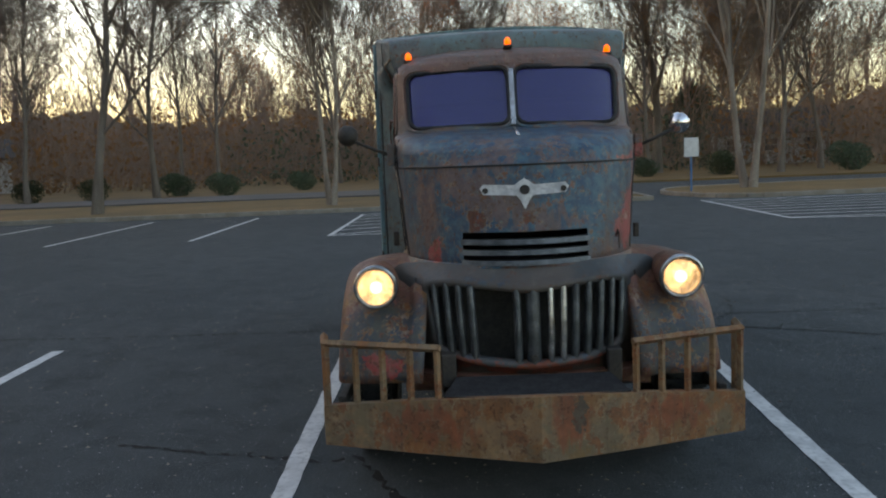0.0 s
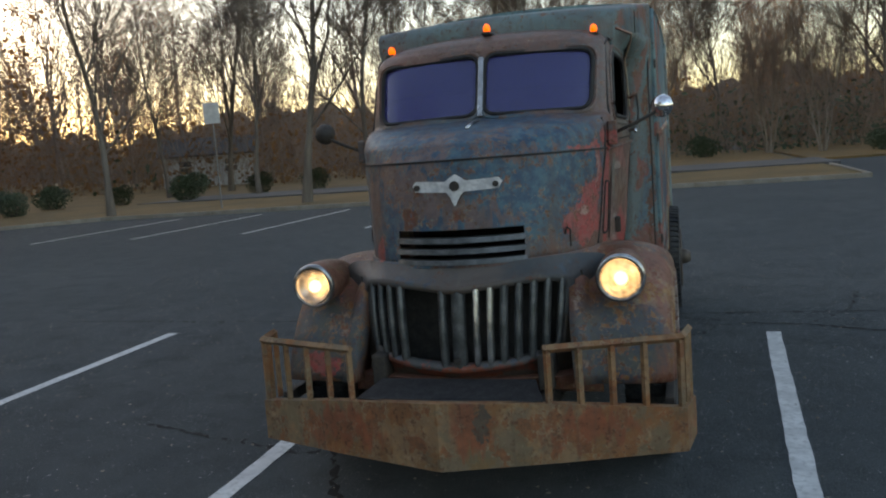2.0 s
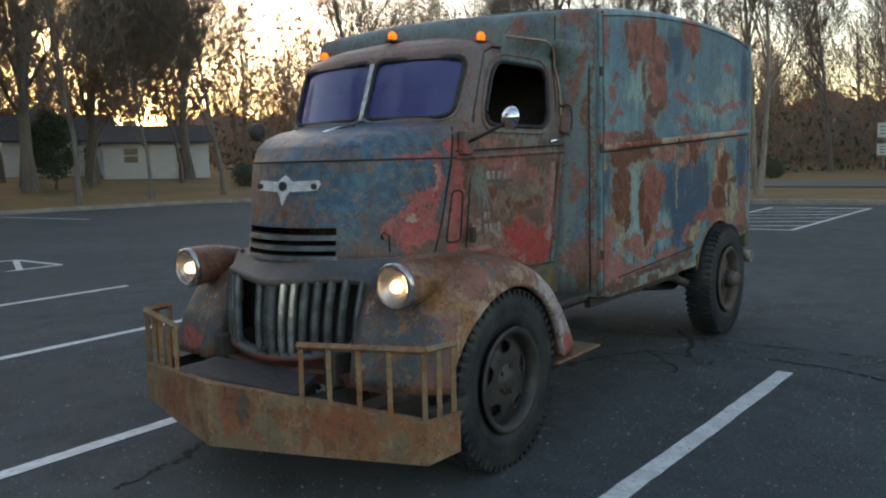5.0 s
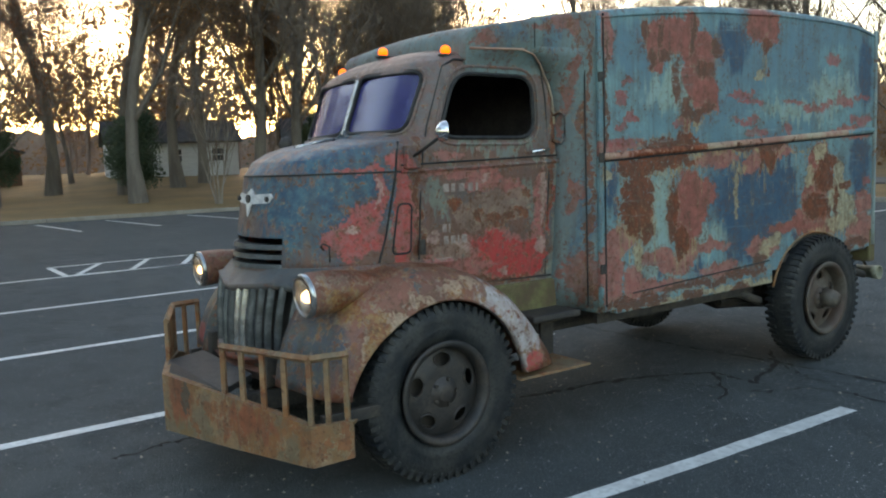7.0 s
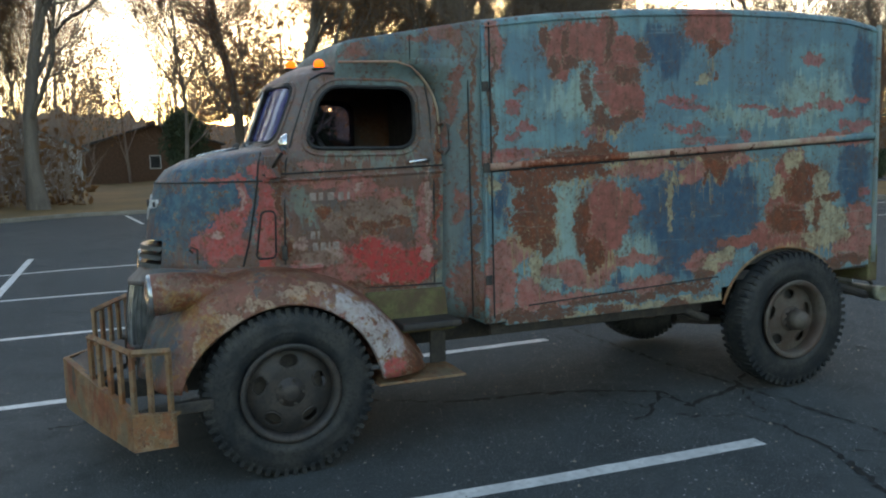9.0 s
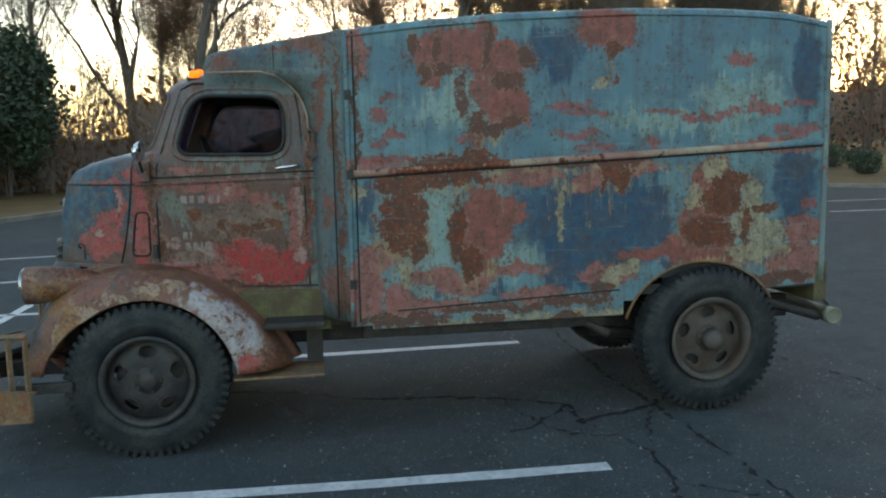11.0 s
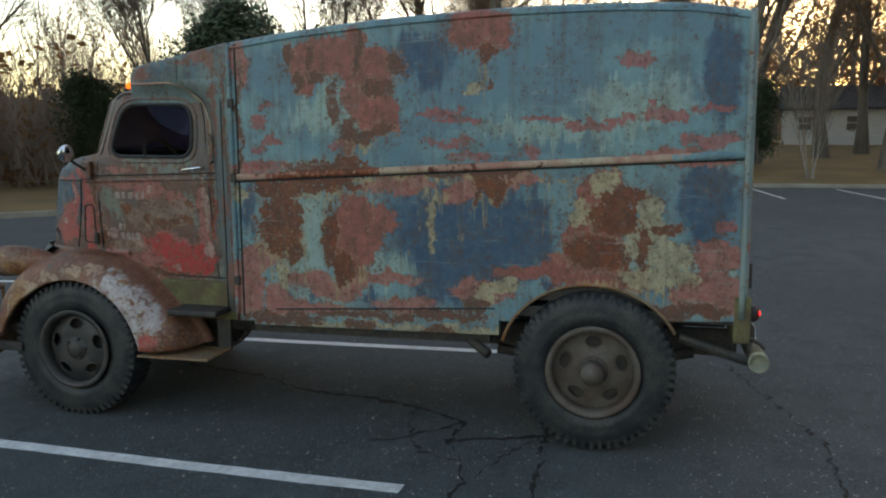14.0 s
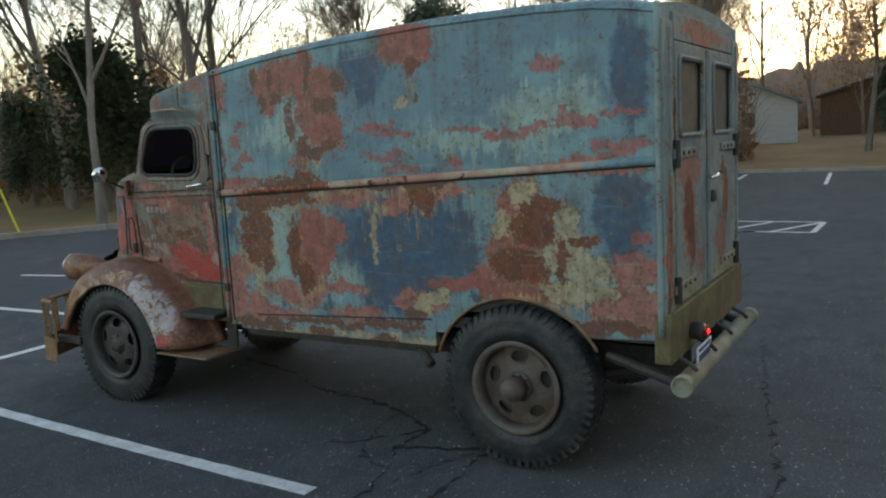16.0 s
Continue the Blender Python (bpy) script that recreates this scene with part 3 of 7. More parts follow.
PLATE_BLUE = plain("dark_blue_ink", (0.03, 0.05, 0.12), (0.03, 0.05, 0.1), 12, 0.5)


def asphalt_material():
    m, n, l, p = nodes("worn_asphalt")
    v = place(n)
    big = noise_fac(n, l, v, 0.25, 6, 0.6)
    mid = noise_fac(n, l, v, 2.5, 8, 0.7)
    grit = noise_fac(n, l, v, 160, 3, 0.8)
    vor = n.new("ShaderNodeTexVoronoi")
    vor.inputs["Scale"].default_value = 70
    l.new(v, vor.inputs["Vector"])
    c = mixc(n, l, ramp(n, l, big, 0.35, 0.65), (0.042, 0.051, 0.053), (0.058, 0.067, 0.068))
    c = mixc(n, l, ramp(n, l, mid, 0.42, 0.7), c, (0.032, 0.038, 0.040))
    stone = noise_fac(n, l, v, 70, 2, 0.6)
    c = mixc(n, l, calc(n, l, "MULTIPLY", ramp(n, l, stone, 0.55, 0.72), 0.5), c, (0.018, 0.021, 0.023))
    c = mixc(n, l, ramp(n, l, grit, 0.55, 0.72), c, (0.25, 0.265, 0.26))
    pale = noise_fac(n, l, v, 48, 1, 0.5)
    c = mixc(n, l, ramp(n, l, pale, 0.70, 0.76), c, (0.30, 0.30, 0.29))
    l.new(c, p.inputs["Base Color"])
    p.inputs["Roughness"].default_value = 0.9
    p.inputs["Specular IOR Level"].default_value = 0.25
    bump(n, l, p, calc(n, l, "ADD", grit, vor.outputs["Distance"]), 0.8, 0.005)
    return m


def thin(name, a, b, scale):
    """Dry leaves, which let part of the light through."""
    m = plain(name, a, b, scale, 0.8)
    n, l = m.node_tree.nodes, m.node_tree.links
    p = n["Principled BSDF"]
    t = n.new("ShaderNodeBsdfTranslucent")
    l.new(p.inputs["Base Color"].links[0].from_socket, t.inputs["Color"])
    mix = n.new("ShaderNodeMixShader")
    mix.inputs[0].default_value = 0.5
    l.new(p.outputs[0], mix.inputs[1]), l.new(t.outputs[0], mix.inputs[2])
    l.new(mix.outputs[0], n["Material Output"].inputs["Surface"])
    return m


ASPHALT = asphalt_material()
ROAD_GREY = plain("pale_road_surface", (0.11, 0.105, 0.10), (0.085, 0.083, 0.08), 0.4, 0.85, fine=40)
PAINT_LINE = plain("worn_white_line_paint", (0.62, 0.62, 0.60), (0.48, 0.48, 0.47), 6, 0.7, fine=25, relief=0.3)
CRACK = plain("crack_shadow", (0.012, 0.012, 0.012), (0.02, 0.02, 0.018), 10, 0.9)
KERB = plain("concrete_kerb", (0.26, 0.24, 0.20), (0.20, 0.17, 0.13), 2, 0.85, fine=30)
LITTER = plain("dry_grass_and_leaves", (0.19, 0.115, 0.042), (0.125, 0.086, 0.034), 0.35, 0.9, fine=12, relief=0.6)
BARK = plain("grey_brown_bark", (0.17, 0.145, 0.12), (0.11, 0.092, 0.077), 3, 0.9, fine=25, stretch=(1, 1, 0.2), coord="object")
BARK_PALE = plain("pale_peeling_bark", (0.27, 0.235, 0.195), (0.16, 0.13, 0.105), 3, 0.9, fine=20, stretch=(1, 1, 0.3), coord="object")
TWIG = plain("twig_bark", (0.17, 0.135, 0.105), (0.13, 0.10, 0.08), 2, 0.9, coord="object")
LEAF_BROWN = thin("withered_brown_leaves", (0.26, 0.145, 0.065), (0.17, 0.10, 0.05), 1.2)
LEAF_RUSSET = thin("russet_leaves", (0.30, 0.12, 0.05), (0.2, 0.09, 0.045), 1.0)
LEAF_GREEN = plain("dark_evergreen_leaves", (0.045, 0.07, 0.035), (0.065, 0.085, 0.05), 1.5, 0.7)
WOODS_DARK = plain("far_wood_bark", (0.27, 0.205, 0.16), (0.2, 0.15, 0.125), 0.6, 0.9)
SIDING = plain("white_house_siding", (0.55, 0.56, 0.55), (0.47, 0.48, 0.48), 1.5, 0.7, stretch=(1, 1, 8))
BRICKWORK = plain("brown_brick_wall", (0.16, 0.095, 0.06), (0.12, 0.072, 0.048), 6, 0.85, fine=9)
ROOFING = plain("grey_shingle_roof", (0.09, 0.085, 0.08), (0.065, 0.062, 0.06), 3, 0.9)
ROOF_BLUE = plain("blue_grey_metal_roof", (0.16, 0.23, 0.26), (0.13, 0.19, 0.22), 2, 0.6)
WINDOW_DARK = plain("dark_house_pane", (0.03, 0.035, 0.04), (0.05, 0.055, 0.06), 2, 0.15)
SIGN_WHITE = plain("white_sign_enamel", (0.6, 0.61, 0.6), (0.5, 0.51, 0.5), 5, 0.5)
SIGN_BLUE = plain("blue_post_paint", (0.04, 0.15, 0.32), (0.04, 0.12, 0.26), 8, 0.5)
GALV = plain("galvanised_steel", (0.25, 0.25, 0.25), (0.18, 0.18, 0.18), 10, 0.5, 0.6)
YELLOW = plain("yellow_guard_plastic", (0.55, 0.50, 0.03), (0.45, 0.42, 0.03), 6, 0.5)


# ---- mesh helpers ----
def mesh_of(name, verts, faces, material, smooth=False):
    me = bpy.data.meshes.new(name)
    me.from_pydata([tuple(map(float, v)) for v in verts], [], [tuple(f) for f in faces])
    me.materials.append(material)
    if smooth:
        me.polygons.foreach_set("use_smooth", [True] * len(me.polygons))
    me.update()
    return me


STANDS = {}


def hold(name, x=0, y=0, z=0):
    ob = new(name)
    ob.location = (x, y, z)
    return ob


def part(name, bm, material=None, parent=None, label="", smooth=False, at=None):
    """Links a bmesh, or a mesh, as ONE mesh object under a thing or a part; its mesh is in world coordinates unless at is given."""
    if isinstance(bm, bmesh.types.BMesh):
        bmesh.ops.recalc_face_normals(bm, faces=bm.faces)
        me = bpy.data.meshes.new(name)
        bm.to_mesh(me)
        bm.free()
        me.materials.append(material)
        if smooth:
            me.polygons.foreach_set("use_smooth", [True] * len(me.polygons))
    else:
        me = bm
    ob = new(name, me)
    if parent:
        ob.parent = parent
        top = parent.parent is None and parent.name not in STANDS
        up = Matrix.LocRotScale(parent.location, parent.rotation_euler, None) if top else STANDS[parent.name]
        ob.matrix_parent_inverse = up.inverted()
    STANDS[ob.name] = Matrix() if at is None else at
    if at is not None:
        ob.matrix_basis = at
    if label:
        tagged(ob, label)
    return ob


def solid(verts, faces):
    bm = bmesh.new()
    vs = [bm.verts.new(v) for v in verts]
    for f in faces:
        bm.faces.new([vs[i] for i in f])
    return bm


def box(bm, lo, hi, bevel=0.0, m=None):
    r = bmesh.ops.create_cube(bm, size=1)
    c = [(a + b) / 2 for a, b in zip(lo, hi)]
    s = [abs(b - a) for a, b in zip(lo, hi)]
    for v in r["verts"]:
        v.co = Vector((v.co.x * s[0] + c[0], v.co.y * s[1] + c[1], v.co.z * s[2] + c[2]))
        if m:
            v.co = m @ v.co
    if bevel:
        es = list({e for v in r["verts"] for e in v.link_edges})
        bmesh.ops.bevel(bm, geom=es, offset=bevel, segments=2, affect="EDGES", profile=0.5)
    return bm


def tube(bm, points, radius, sides=8, close=False):
    """A round bar along points; radius may be a list."""
    pts = [Vector(q) for q in points]
    k = len(pts)
    rad = radius if isinstance(radius, (list, tuple)) else [radius] * k
    rings, ref = [], Vector((0, 0, 1))
    for i, q in enumerate(pts):
        a, b = (pts[i - 1], pts[(i + 1) % k]) if close else (pts[max(i - 1, 0)], pts[min(i + 1, k - 1)])
        d = (b - a).normalized()
        u = d.cross(ref)
        if u.length < 0.1:
            u = d.cross(Vector((1, 0, 0)))
        u.normalize()
        w = u.cross(d)
        rings.append([bm.verts.new(q + rad[i] * (math.cos(t) * u + math.sin(t) * w)) for t in [2 * math.pi * j / sides for j in range(sides)]])
    for i in range(k if close else k - 1):
        a, b = rings[i], rings[(i + 1) % k]
        for j in range(sides):
            bm.faces.new((a[j], a[(j + 1) % sides], b[(j + 1) % sides], b[j]))
    if not close:
        bm.faces.new(rings[0]), bm.faces.new(rings[-1])
    return bm


def bars(*spec):
    bm = bmesh.new()
    for points, radius in spec:
        tube(bm, points, radius)
    return bm


def spin(bm, profile, centre, axis=(1, 0, 0), steps=48):
    """A turned solid: profile of (along the axis, radius)."""
    ax = Vector(axis).normalized()
    u = ax.orthogonal().normalized()
    w = ax.cross(u)
    c = Vector(centre)
    rings = []
    for i in range(steps):
        t = 2 * math.pi * i / steps
        rings.append([bm.verts.new(c + ax * a + r * (math.cos(t) * u + math.sin(t) * w)) for a, r in profile])
    for i in range(steps):
        a, b = rings[i], rings[(i + 1) % steps]
        for j in range(len(profile) - 1):
            bm.faces.new((a[j], b[j], b[j + 1], a[j + 1]))
    bmesh.ops.remove_doubles(bm, verts=bm.verts, dist=1e-5)
    return bm


def rounded(corners, radius, steps=6):
    """A polygon in 2D with its corners rounded."""
    out, k = [], len(corners)
    for i in range(k):
        q, a, b = (Vector(corners[j]) for j in (i, i - 1, (i + 1) % k))
        da, db = (a - q).normalized(), (b - q).normalized()
        r = min(radius, (a - q).length * 0.45, (b - q).length * 0.45)
        s, e = q + da * r, q + db * r
        for j in range(steps + 1):
            t = j / steps
            out.append((1 - t) ** 2 * s + 2 * t * (1 - t) * q + t * t * e)
    return [(v.x, v.y) for v in out]


def grid_faces(rows, cols, wrap=False):
    out = []
    for i in range(rows - 1):
        for j in range(cols if wrap else cols - 1):
            k = (j + 1) % cols
            out.append((i * cols + j, i * cols + k, (i + 1) * cols + k, (i + 1) * cols + j))
    return out


def prism(poly, axis, lo, hi):
    """A closed prism over a 2D polygon along x or y (for y: poly is x, z; for x: y, z)."""
    bm = bmesh.new()
    ends = []
    for d in (lo, hi):
        ends.append([bm.verts.new((d, a, b) if axis == "x" else (a, d, b)) for a, b in poly])
    k = len(poly)
    for i in range(k):
        bm.faces.new((ends[0][i], ends[0][(i + 1) % k], ends[1][(i + 1) % k], ends[1][i]))
    bm.faces.new(ends[0][::-1]), bm.faces.new(ends[1])
    bmesh.ops.recalc_face_normals(bm, faces=bm.faces)
    return bm


def carved(me, thick, cutters):
    """The mesh given wall thickness, with the cutters' prisms taken out of it."""
    ob = new("carving", me)
    s = ob.modifiers.new("thick", "SOLIDIFY")
    s.thickness, s.offset = thick, -1
    tools = []
    for bm in cutters:
        c = bpy.data.meshes.new("cutter")
        bm.to_mesh(c)
        bm.free()
        t = new("cutter", c)
        tools.append(t)
        d = ob.modifiers.new("cut", "BOOLEAN")
        d.object, d.operation, d.solver = t, "DIFFERENCE", "EXACT"
    bpy.context.view_layer.update()
    done = bpy.data.meshes.new_from_object(ob.evaluated_get(bpy.context.evaluated_depsgraph_get()))
    for t in tools + [ob]:
        bpy.data.objects.remove(t)
    return done


def gz(x, y):
    """The ground's height: the lot swells a little behind the truck's rear axle."""
    return 0.06 * math.exp(-((x - 1.0) ** 2 + (y - 4.6) ** 2) / 3.9)


# ---- ground ----
LOT = [(6.0, 22.0), (-20.5, 22.0), (-25.0, 18.0), (-26.5, 12.0), (-26.5, -2.0), (-24.0, -5.0), (-15.5, -7.5), (-11.0, -11.5), (-6.0, -14.0), (3.0, -16.0), (60.0, -18.0), (60.0, 60.0), (6.5, 60.0)]
gx = np.concatenate([np.linspace(-400, -28, 12), np.linspace(-27, -8, 20), np.linspace(-7.5, 8, 63), np.linspace(9, 60, 18), np.linspace(80, 400, 8)])
gy = np.concatenate([np.linspace(-400, -20, 12), np.linspace(-19, -6, 14), np.linspace(-5.5, 8, 55), np.linspace(9, 60, 40), np.linspace(80, 400, 8)])
verts = [(x, y, gz(x, y)) for x in gx for y in gy]
tagged(part("ground", mesh_of("ground", verts, grid_faces(len(gx), len(gy)), ASPHALT, True)), "dark worn asphalt of a parking lot", "ground", kind="structure")


def slab(name, outline, low, high, material, label, category):
    """Raised ground over a closed outline."""
    bm = bmesh.new()
    top = [bm.verts.new((x, y, high)) for x, y in outline]
    bot = [bm.verts.new((x, y, low)) for x, y in outline]
    k = len(outline)
    bm.faces.new(top)
    for i in range(k):
        bm.faces.new((top[i], bot[i], bot[(i + 1) % k], top[(i + 1) % k]))
    bmesh.ops.triangulate(bm, faces=[f for f in bm.faces if len(f.verts) > 4])
    return tagged(part(name, bm, material), label, category, kind="structure")


edge = LOT[:11]


def lawn_z(x, y):
    """The lawns lie a little above the lot and rise to the north-west."""
    rise = 0.008 + 0.022 * min(1.0, max(0.0, (y - 2.0) / 9.0))
    return 0.11 + min(1.6, rise * max(0.0, -27.0 - x))


def verge():
    """One sheet from the lot's edge to the horizon."""
    line = [Vector((6.0, 60.0)), Vector((6.0, 31.0))] + [Vector(q) for q in edge]
    fine = []
    for a, b in zip(line, line[1:]):
        k = max(1, int((b - a).length / 3))
        fine += [a.lerp(b, i / k) for i in range(k)]
    fine.append(line[-1])
    mid = Vector((18.0, 4.0))
    vs, steps = [], (0, 0.01, 1, 3, 6, 10, 16, 24, 34, 50, 80, 140, 380)
    for q in fine:
        d = (q - mid).normalized()
        for j, r in enumerate(steps):
            e = q + d * r
            z = -0.05 if j == 0 else lawn_z(e.x, e.y) + (noise.noise(Vector((e.x * 0.15, e.y * 0.15, 0))) * 0.05 if 1 < r < 100 else 0)
            vs.append((e.x, e.y, z))
    return mesh_of("verge_lawn", vs, grid_faces(len(fine), len(steps)), LITTER, True)


tagged(part("verge_lawn", verge()), "dry brown grass strewn with fallen leaves", "lawn", kind="structure")
ISLAND = rounded([(7.0, 25.0), (8.2, 21.4), (22.0, 21.8), (40.0, 22.4), (40.0, 28.5), (14.0, 29.0), (8.0, 28.0)], 2.0)
slab("planting_island", ISLAND, -0.05, 0.12, LITTER, "kerbed island of dry grass and leaves", "island")
slab("far_verge", [(6.5, 37), (300, 30), (300, 390), (6.5, 390)], -0.05, 0.10, LITTER, "dry leaf-strewn verge across the road", "verge")
slab("road", [(-26, 31.5), (6.6, 30.5), (6.6, 36.5), (-26, 37.5)], 0.0, 0.17, ROAD_GREY, "pale grey road running past the lot", "road")


def kerb_along(points, closed=False):
    """Kerb stones, each its own piece, along an outline."""
    group = tagged(hold("kerb"), "weathered concrete kerb stones edging the lot", "kerb", kind="structure")
    n = 0
    seq = list(zip(points, points[1:] + points[:1])) if closed else list(zip(points, points[1:]))
    for a, b in seq:
        a, b = Vector(a), Vector(b)
        count = max(1, round((b - a).length / 2.4))
        step = (b - a) / count
        ang = math.degrees(math.atan2(step.y, step.x))
        bm = box(bmesh.new(), (-step.length / 2 + 0.006, -0.075, -0.06), (step.length / 2 - 0.006, 0.075, 0.145), 0.02)
        bmesh.ops.recalc_face_normals(bm, faces=bm.faces)
        me = bpy.data.meshes.new("kerb_stone")
        bm.to_mesh(me)
        bm.free()
        me.materials.append(KERB)
        for i in range(count):
            c = a + step * (i + 0.5)
            part("kerb_stone", me, KERB, group, at=pose(c.x, c.y, random.uniform(-0.008, 0.004), 0, 0, ang))
            n += 1


kerb_along([(6.2, 30.2), (6.0, 22.0)] + LOT[1:10])
kerb_along(ISLAND, True)


def stripe(name, a, b, width=0.1, parent=None):
    """A painted line on the ground, with ragged edges."""
    a, b = Vector(a), Vector(b)
    d = (b - a).normalized()
    s = Vector((-d.y, d.x))
    k = max(2, int((b - a).length / 0.12))
    vs = []
    for i in range(k + 1):
        q = a + (b - a) * i / k
        for w in (-1, 1):
            e = q + s * w * (width / 2 + random.uniform(-0.004, 0.004))
            vs.append((e.x, e.y, gz(e.x, e.y) + 0.005))
    me = mesh_of(name, vs, [(2 * i, 2 * i + 2, 2 * i + 3, 2 * i + 1) for i in range(k)], PAINT_LINE)
    return part(name, me, PAINT_LINE, parent)


bay = "painted bay lines"
for a, b in [((1.40, -2.6), (1.62, 2.50)), ((-1.20, -2.6), (-1.30, 2.74)), ((-3.86, -2.4), (-4.0, 2.72)), ((-6.62, -2.3), (-6.72, 2.75)), ((-9.75, -1.5), (-9.9, 2.7)),
             ((4.2, -2.6), (4.35, 2.4)), ((1.0, -7.5), (1.40, -2.6)), ((-0.9, -7.5), (-1.20, -2.6)), ((-2.95, -7.5), (-3.86, -2.4)), ((-5.5, -7.0), (-6.62, -2.3)), ((-8.8, -6.0), (-9.75, -1.5))] + [((x, 13.5), (x - 0.15, 20.6)) for x in (-6.25, -9.5, -12.7, -15.9)]:
    tagged(stripe("bay_line", a, b, 0.11), "worn white painted bay line on asphalt", "road marking", bay, "structure")
tagged(stripe("head_line", (-12.0, -2.35), (7.0, -2.35), 0.11), "worn white painted line across the bays' heads", "road marking", bay, "structure")
for y in (-0.5, 2.2, 4.4, 7.2, 10.0):
    tagged(stripe("bay_line", (-20.6, y + 0.4), (-25.6, y), 0.11), "worn white painted bay line on asphalt", "road marking", bay, "structure")


def hatched(corners, count, label):
    """A hatched no-parking zone: an outline and slanting bars."""
    zone = tagged(hold("hatched_marking"), label, "road marking", kind="structure")
    c = [Vector(q) for q in corners]
    for i in range(4):
        stripe("outline_bar", c[i], c[(i + 1) % 4], 0.1, zone)
    for i in range(count):
        t, u = (i + 0.2) / count, min(1.0, (i + 1.0) / count)
        stripe("hatch_bar", c[0].lerp(c[3], t), c[1].lerp(c[2], u), 0.1, zone)


hatched([(-3.15, 13.6), (-1.0, 13.6), (-0.7, 20.5), (-3.15, 20.5)], 6, "white hatched no-parking marking on asphalt")
hatched([(7.05, 13.6), (13.0, 12.3), (13.4, 20.6), (7.26, 20.9)], 8, "white hatched no-parking marking beside the island")
hatched([(-9.9, 0.2), (-11.4, 0.2), (-11.4, 3.6), (-9.9, 3.6)], 4, "white hatched marking between parking bays")


def crack(points, width, seed):
    """A ragged crack in the asphalt."""
    rng = random.Random(seed)
    fine = []
    for a, b in zip(points, points[1:]):
        a, b = Vector(a), Vector(b)
        k = max(2, int((b - a).length / 0.04))
        for i in range(k):
            q = a + (b - a) * i / k
            fine.append((q.x + rng.gauss(0, 0.015), q.y + rng.gauss(0, 0.015)))
    vs = []
    for x, y in fine:
        w = 2.7 * width * rng.uniform(0.1, 1.0)
        vs += [(x - w, y - w * 0.5, gz(x, y) + 0.004), (x + w, y + w * 0.5, gz(x, y) + 0.004)]
    me = mesh_of("asphalt_crack", vs, [(2 * i, 2 * i + 2, 2 * i + 3, 2 * i + 1) for i in range(len(fine) - 1)], CRACK)
    tagged(part("asphalt_crack", me, CRACK), "dark ragged crack in the asphalt", "crack", kind="structure")


crack([(3.2, 2.2), (2.4, 2.55), (1.9, 2.75), (1.45, 2.8), (1.2, 2.72), (0.9, 2.58), (0.55, 2.6), (0.3, 2.2), (0.15, 1.75), (0.1, 1.3), (-0.2, 0.8), (-0.4, 0.0)], 0.012, 1)
crack([(0.9, 2.58), (0.75, 3.1), (0.5, 3.4)], 0.009, 2)
crack([(0.3, 2.2), (0.7, 2.25), (1.1, 2.45), (1.2, 2.72)], 0.007, 8)
crack([(0.75, 3.1), (1.1, 2.95), (1.45, 2.8)], 0.006, 9)
crack([(2.4, 2.55), (3.0, 3.0), (3.9, 3.3)], 0.008, 10)
crack([(1.9, 2.75), (2.3, 3.3), (2.5, 4.1)], 0.006, 12)
crack([(0.55, 2.6), (0.9, 2.3), (1.0, 2.1)], 0.007, 3)
crack([(-2.6, 4.1), (-0.5, 4.5), (0.6, 4.75), (1.5, 4.7), (2.4, 4.95)], 0.007, 4)
crack([(-6, 3.4), (-4, 3.25), (-2.5, 3.2), (0, 3.1), (3, 3.25), (6, 3.3)], 0.012, 5)
crack([(-0.6, -0.9), (-0.8, -0.5), (-0.95, -0.2), (-1.1, -0.3), (-1.9, -0.05), (-2.4, 0.1)], 0.009, 6)
crack([(-0.55, -1.3), (-0.62, -0.9)], 0.009, 7)


def grit():
    """Loose leaves, chips and pebbles over the asphalt, too many to count."""
    rng = random.Random(11)
    vs, fs = [], []
    for i in range(2600):
        x, y = rng.uniform(-7, 6), rng.uniform(-4, 8)
        s = rng.uniform(0.004, 0.013) if i % 9 else rng.uniform(0.010, 0.017)
        z = gz(x, y)
        b = len(vs)
        for dx, dy, dz in ((-1, 0, 0), (0.6, -0.9, 0), (0.7, 0.8, 0), (0, 0, 0.9)):
            vs.append((x + dx * s, y + dy * s * rng.uniform(0.5, 1), z + 0.001 + dz * s * rng.uniform(0.3, 1)))
        fs += [(b, b + 1, b + 3), (b + 1, b + 2, b + 3), (b + 2, b, b + 3)]
    tagged(part("loose_grit", mesh_of("loose_grit", vs, fs, KERB)), "pale grit and leaf scraps scattered on asphalt", "grit", kind="stuff")


grit()

# ---- the truck ----
truck = tagged(hold("box_truck", 0, 1.7, 0), "old cab-over box truck in rusted teal and red patina paint, parked", "truck")


def rake(y):
    """The box rises towards the rear."""
    return 0.045 * (y - 1.2)


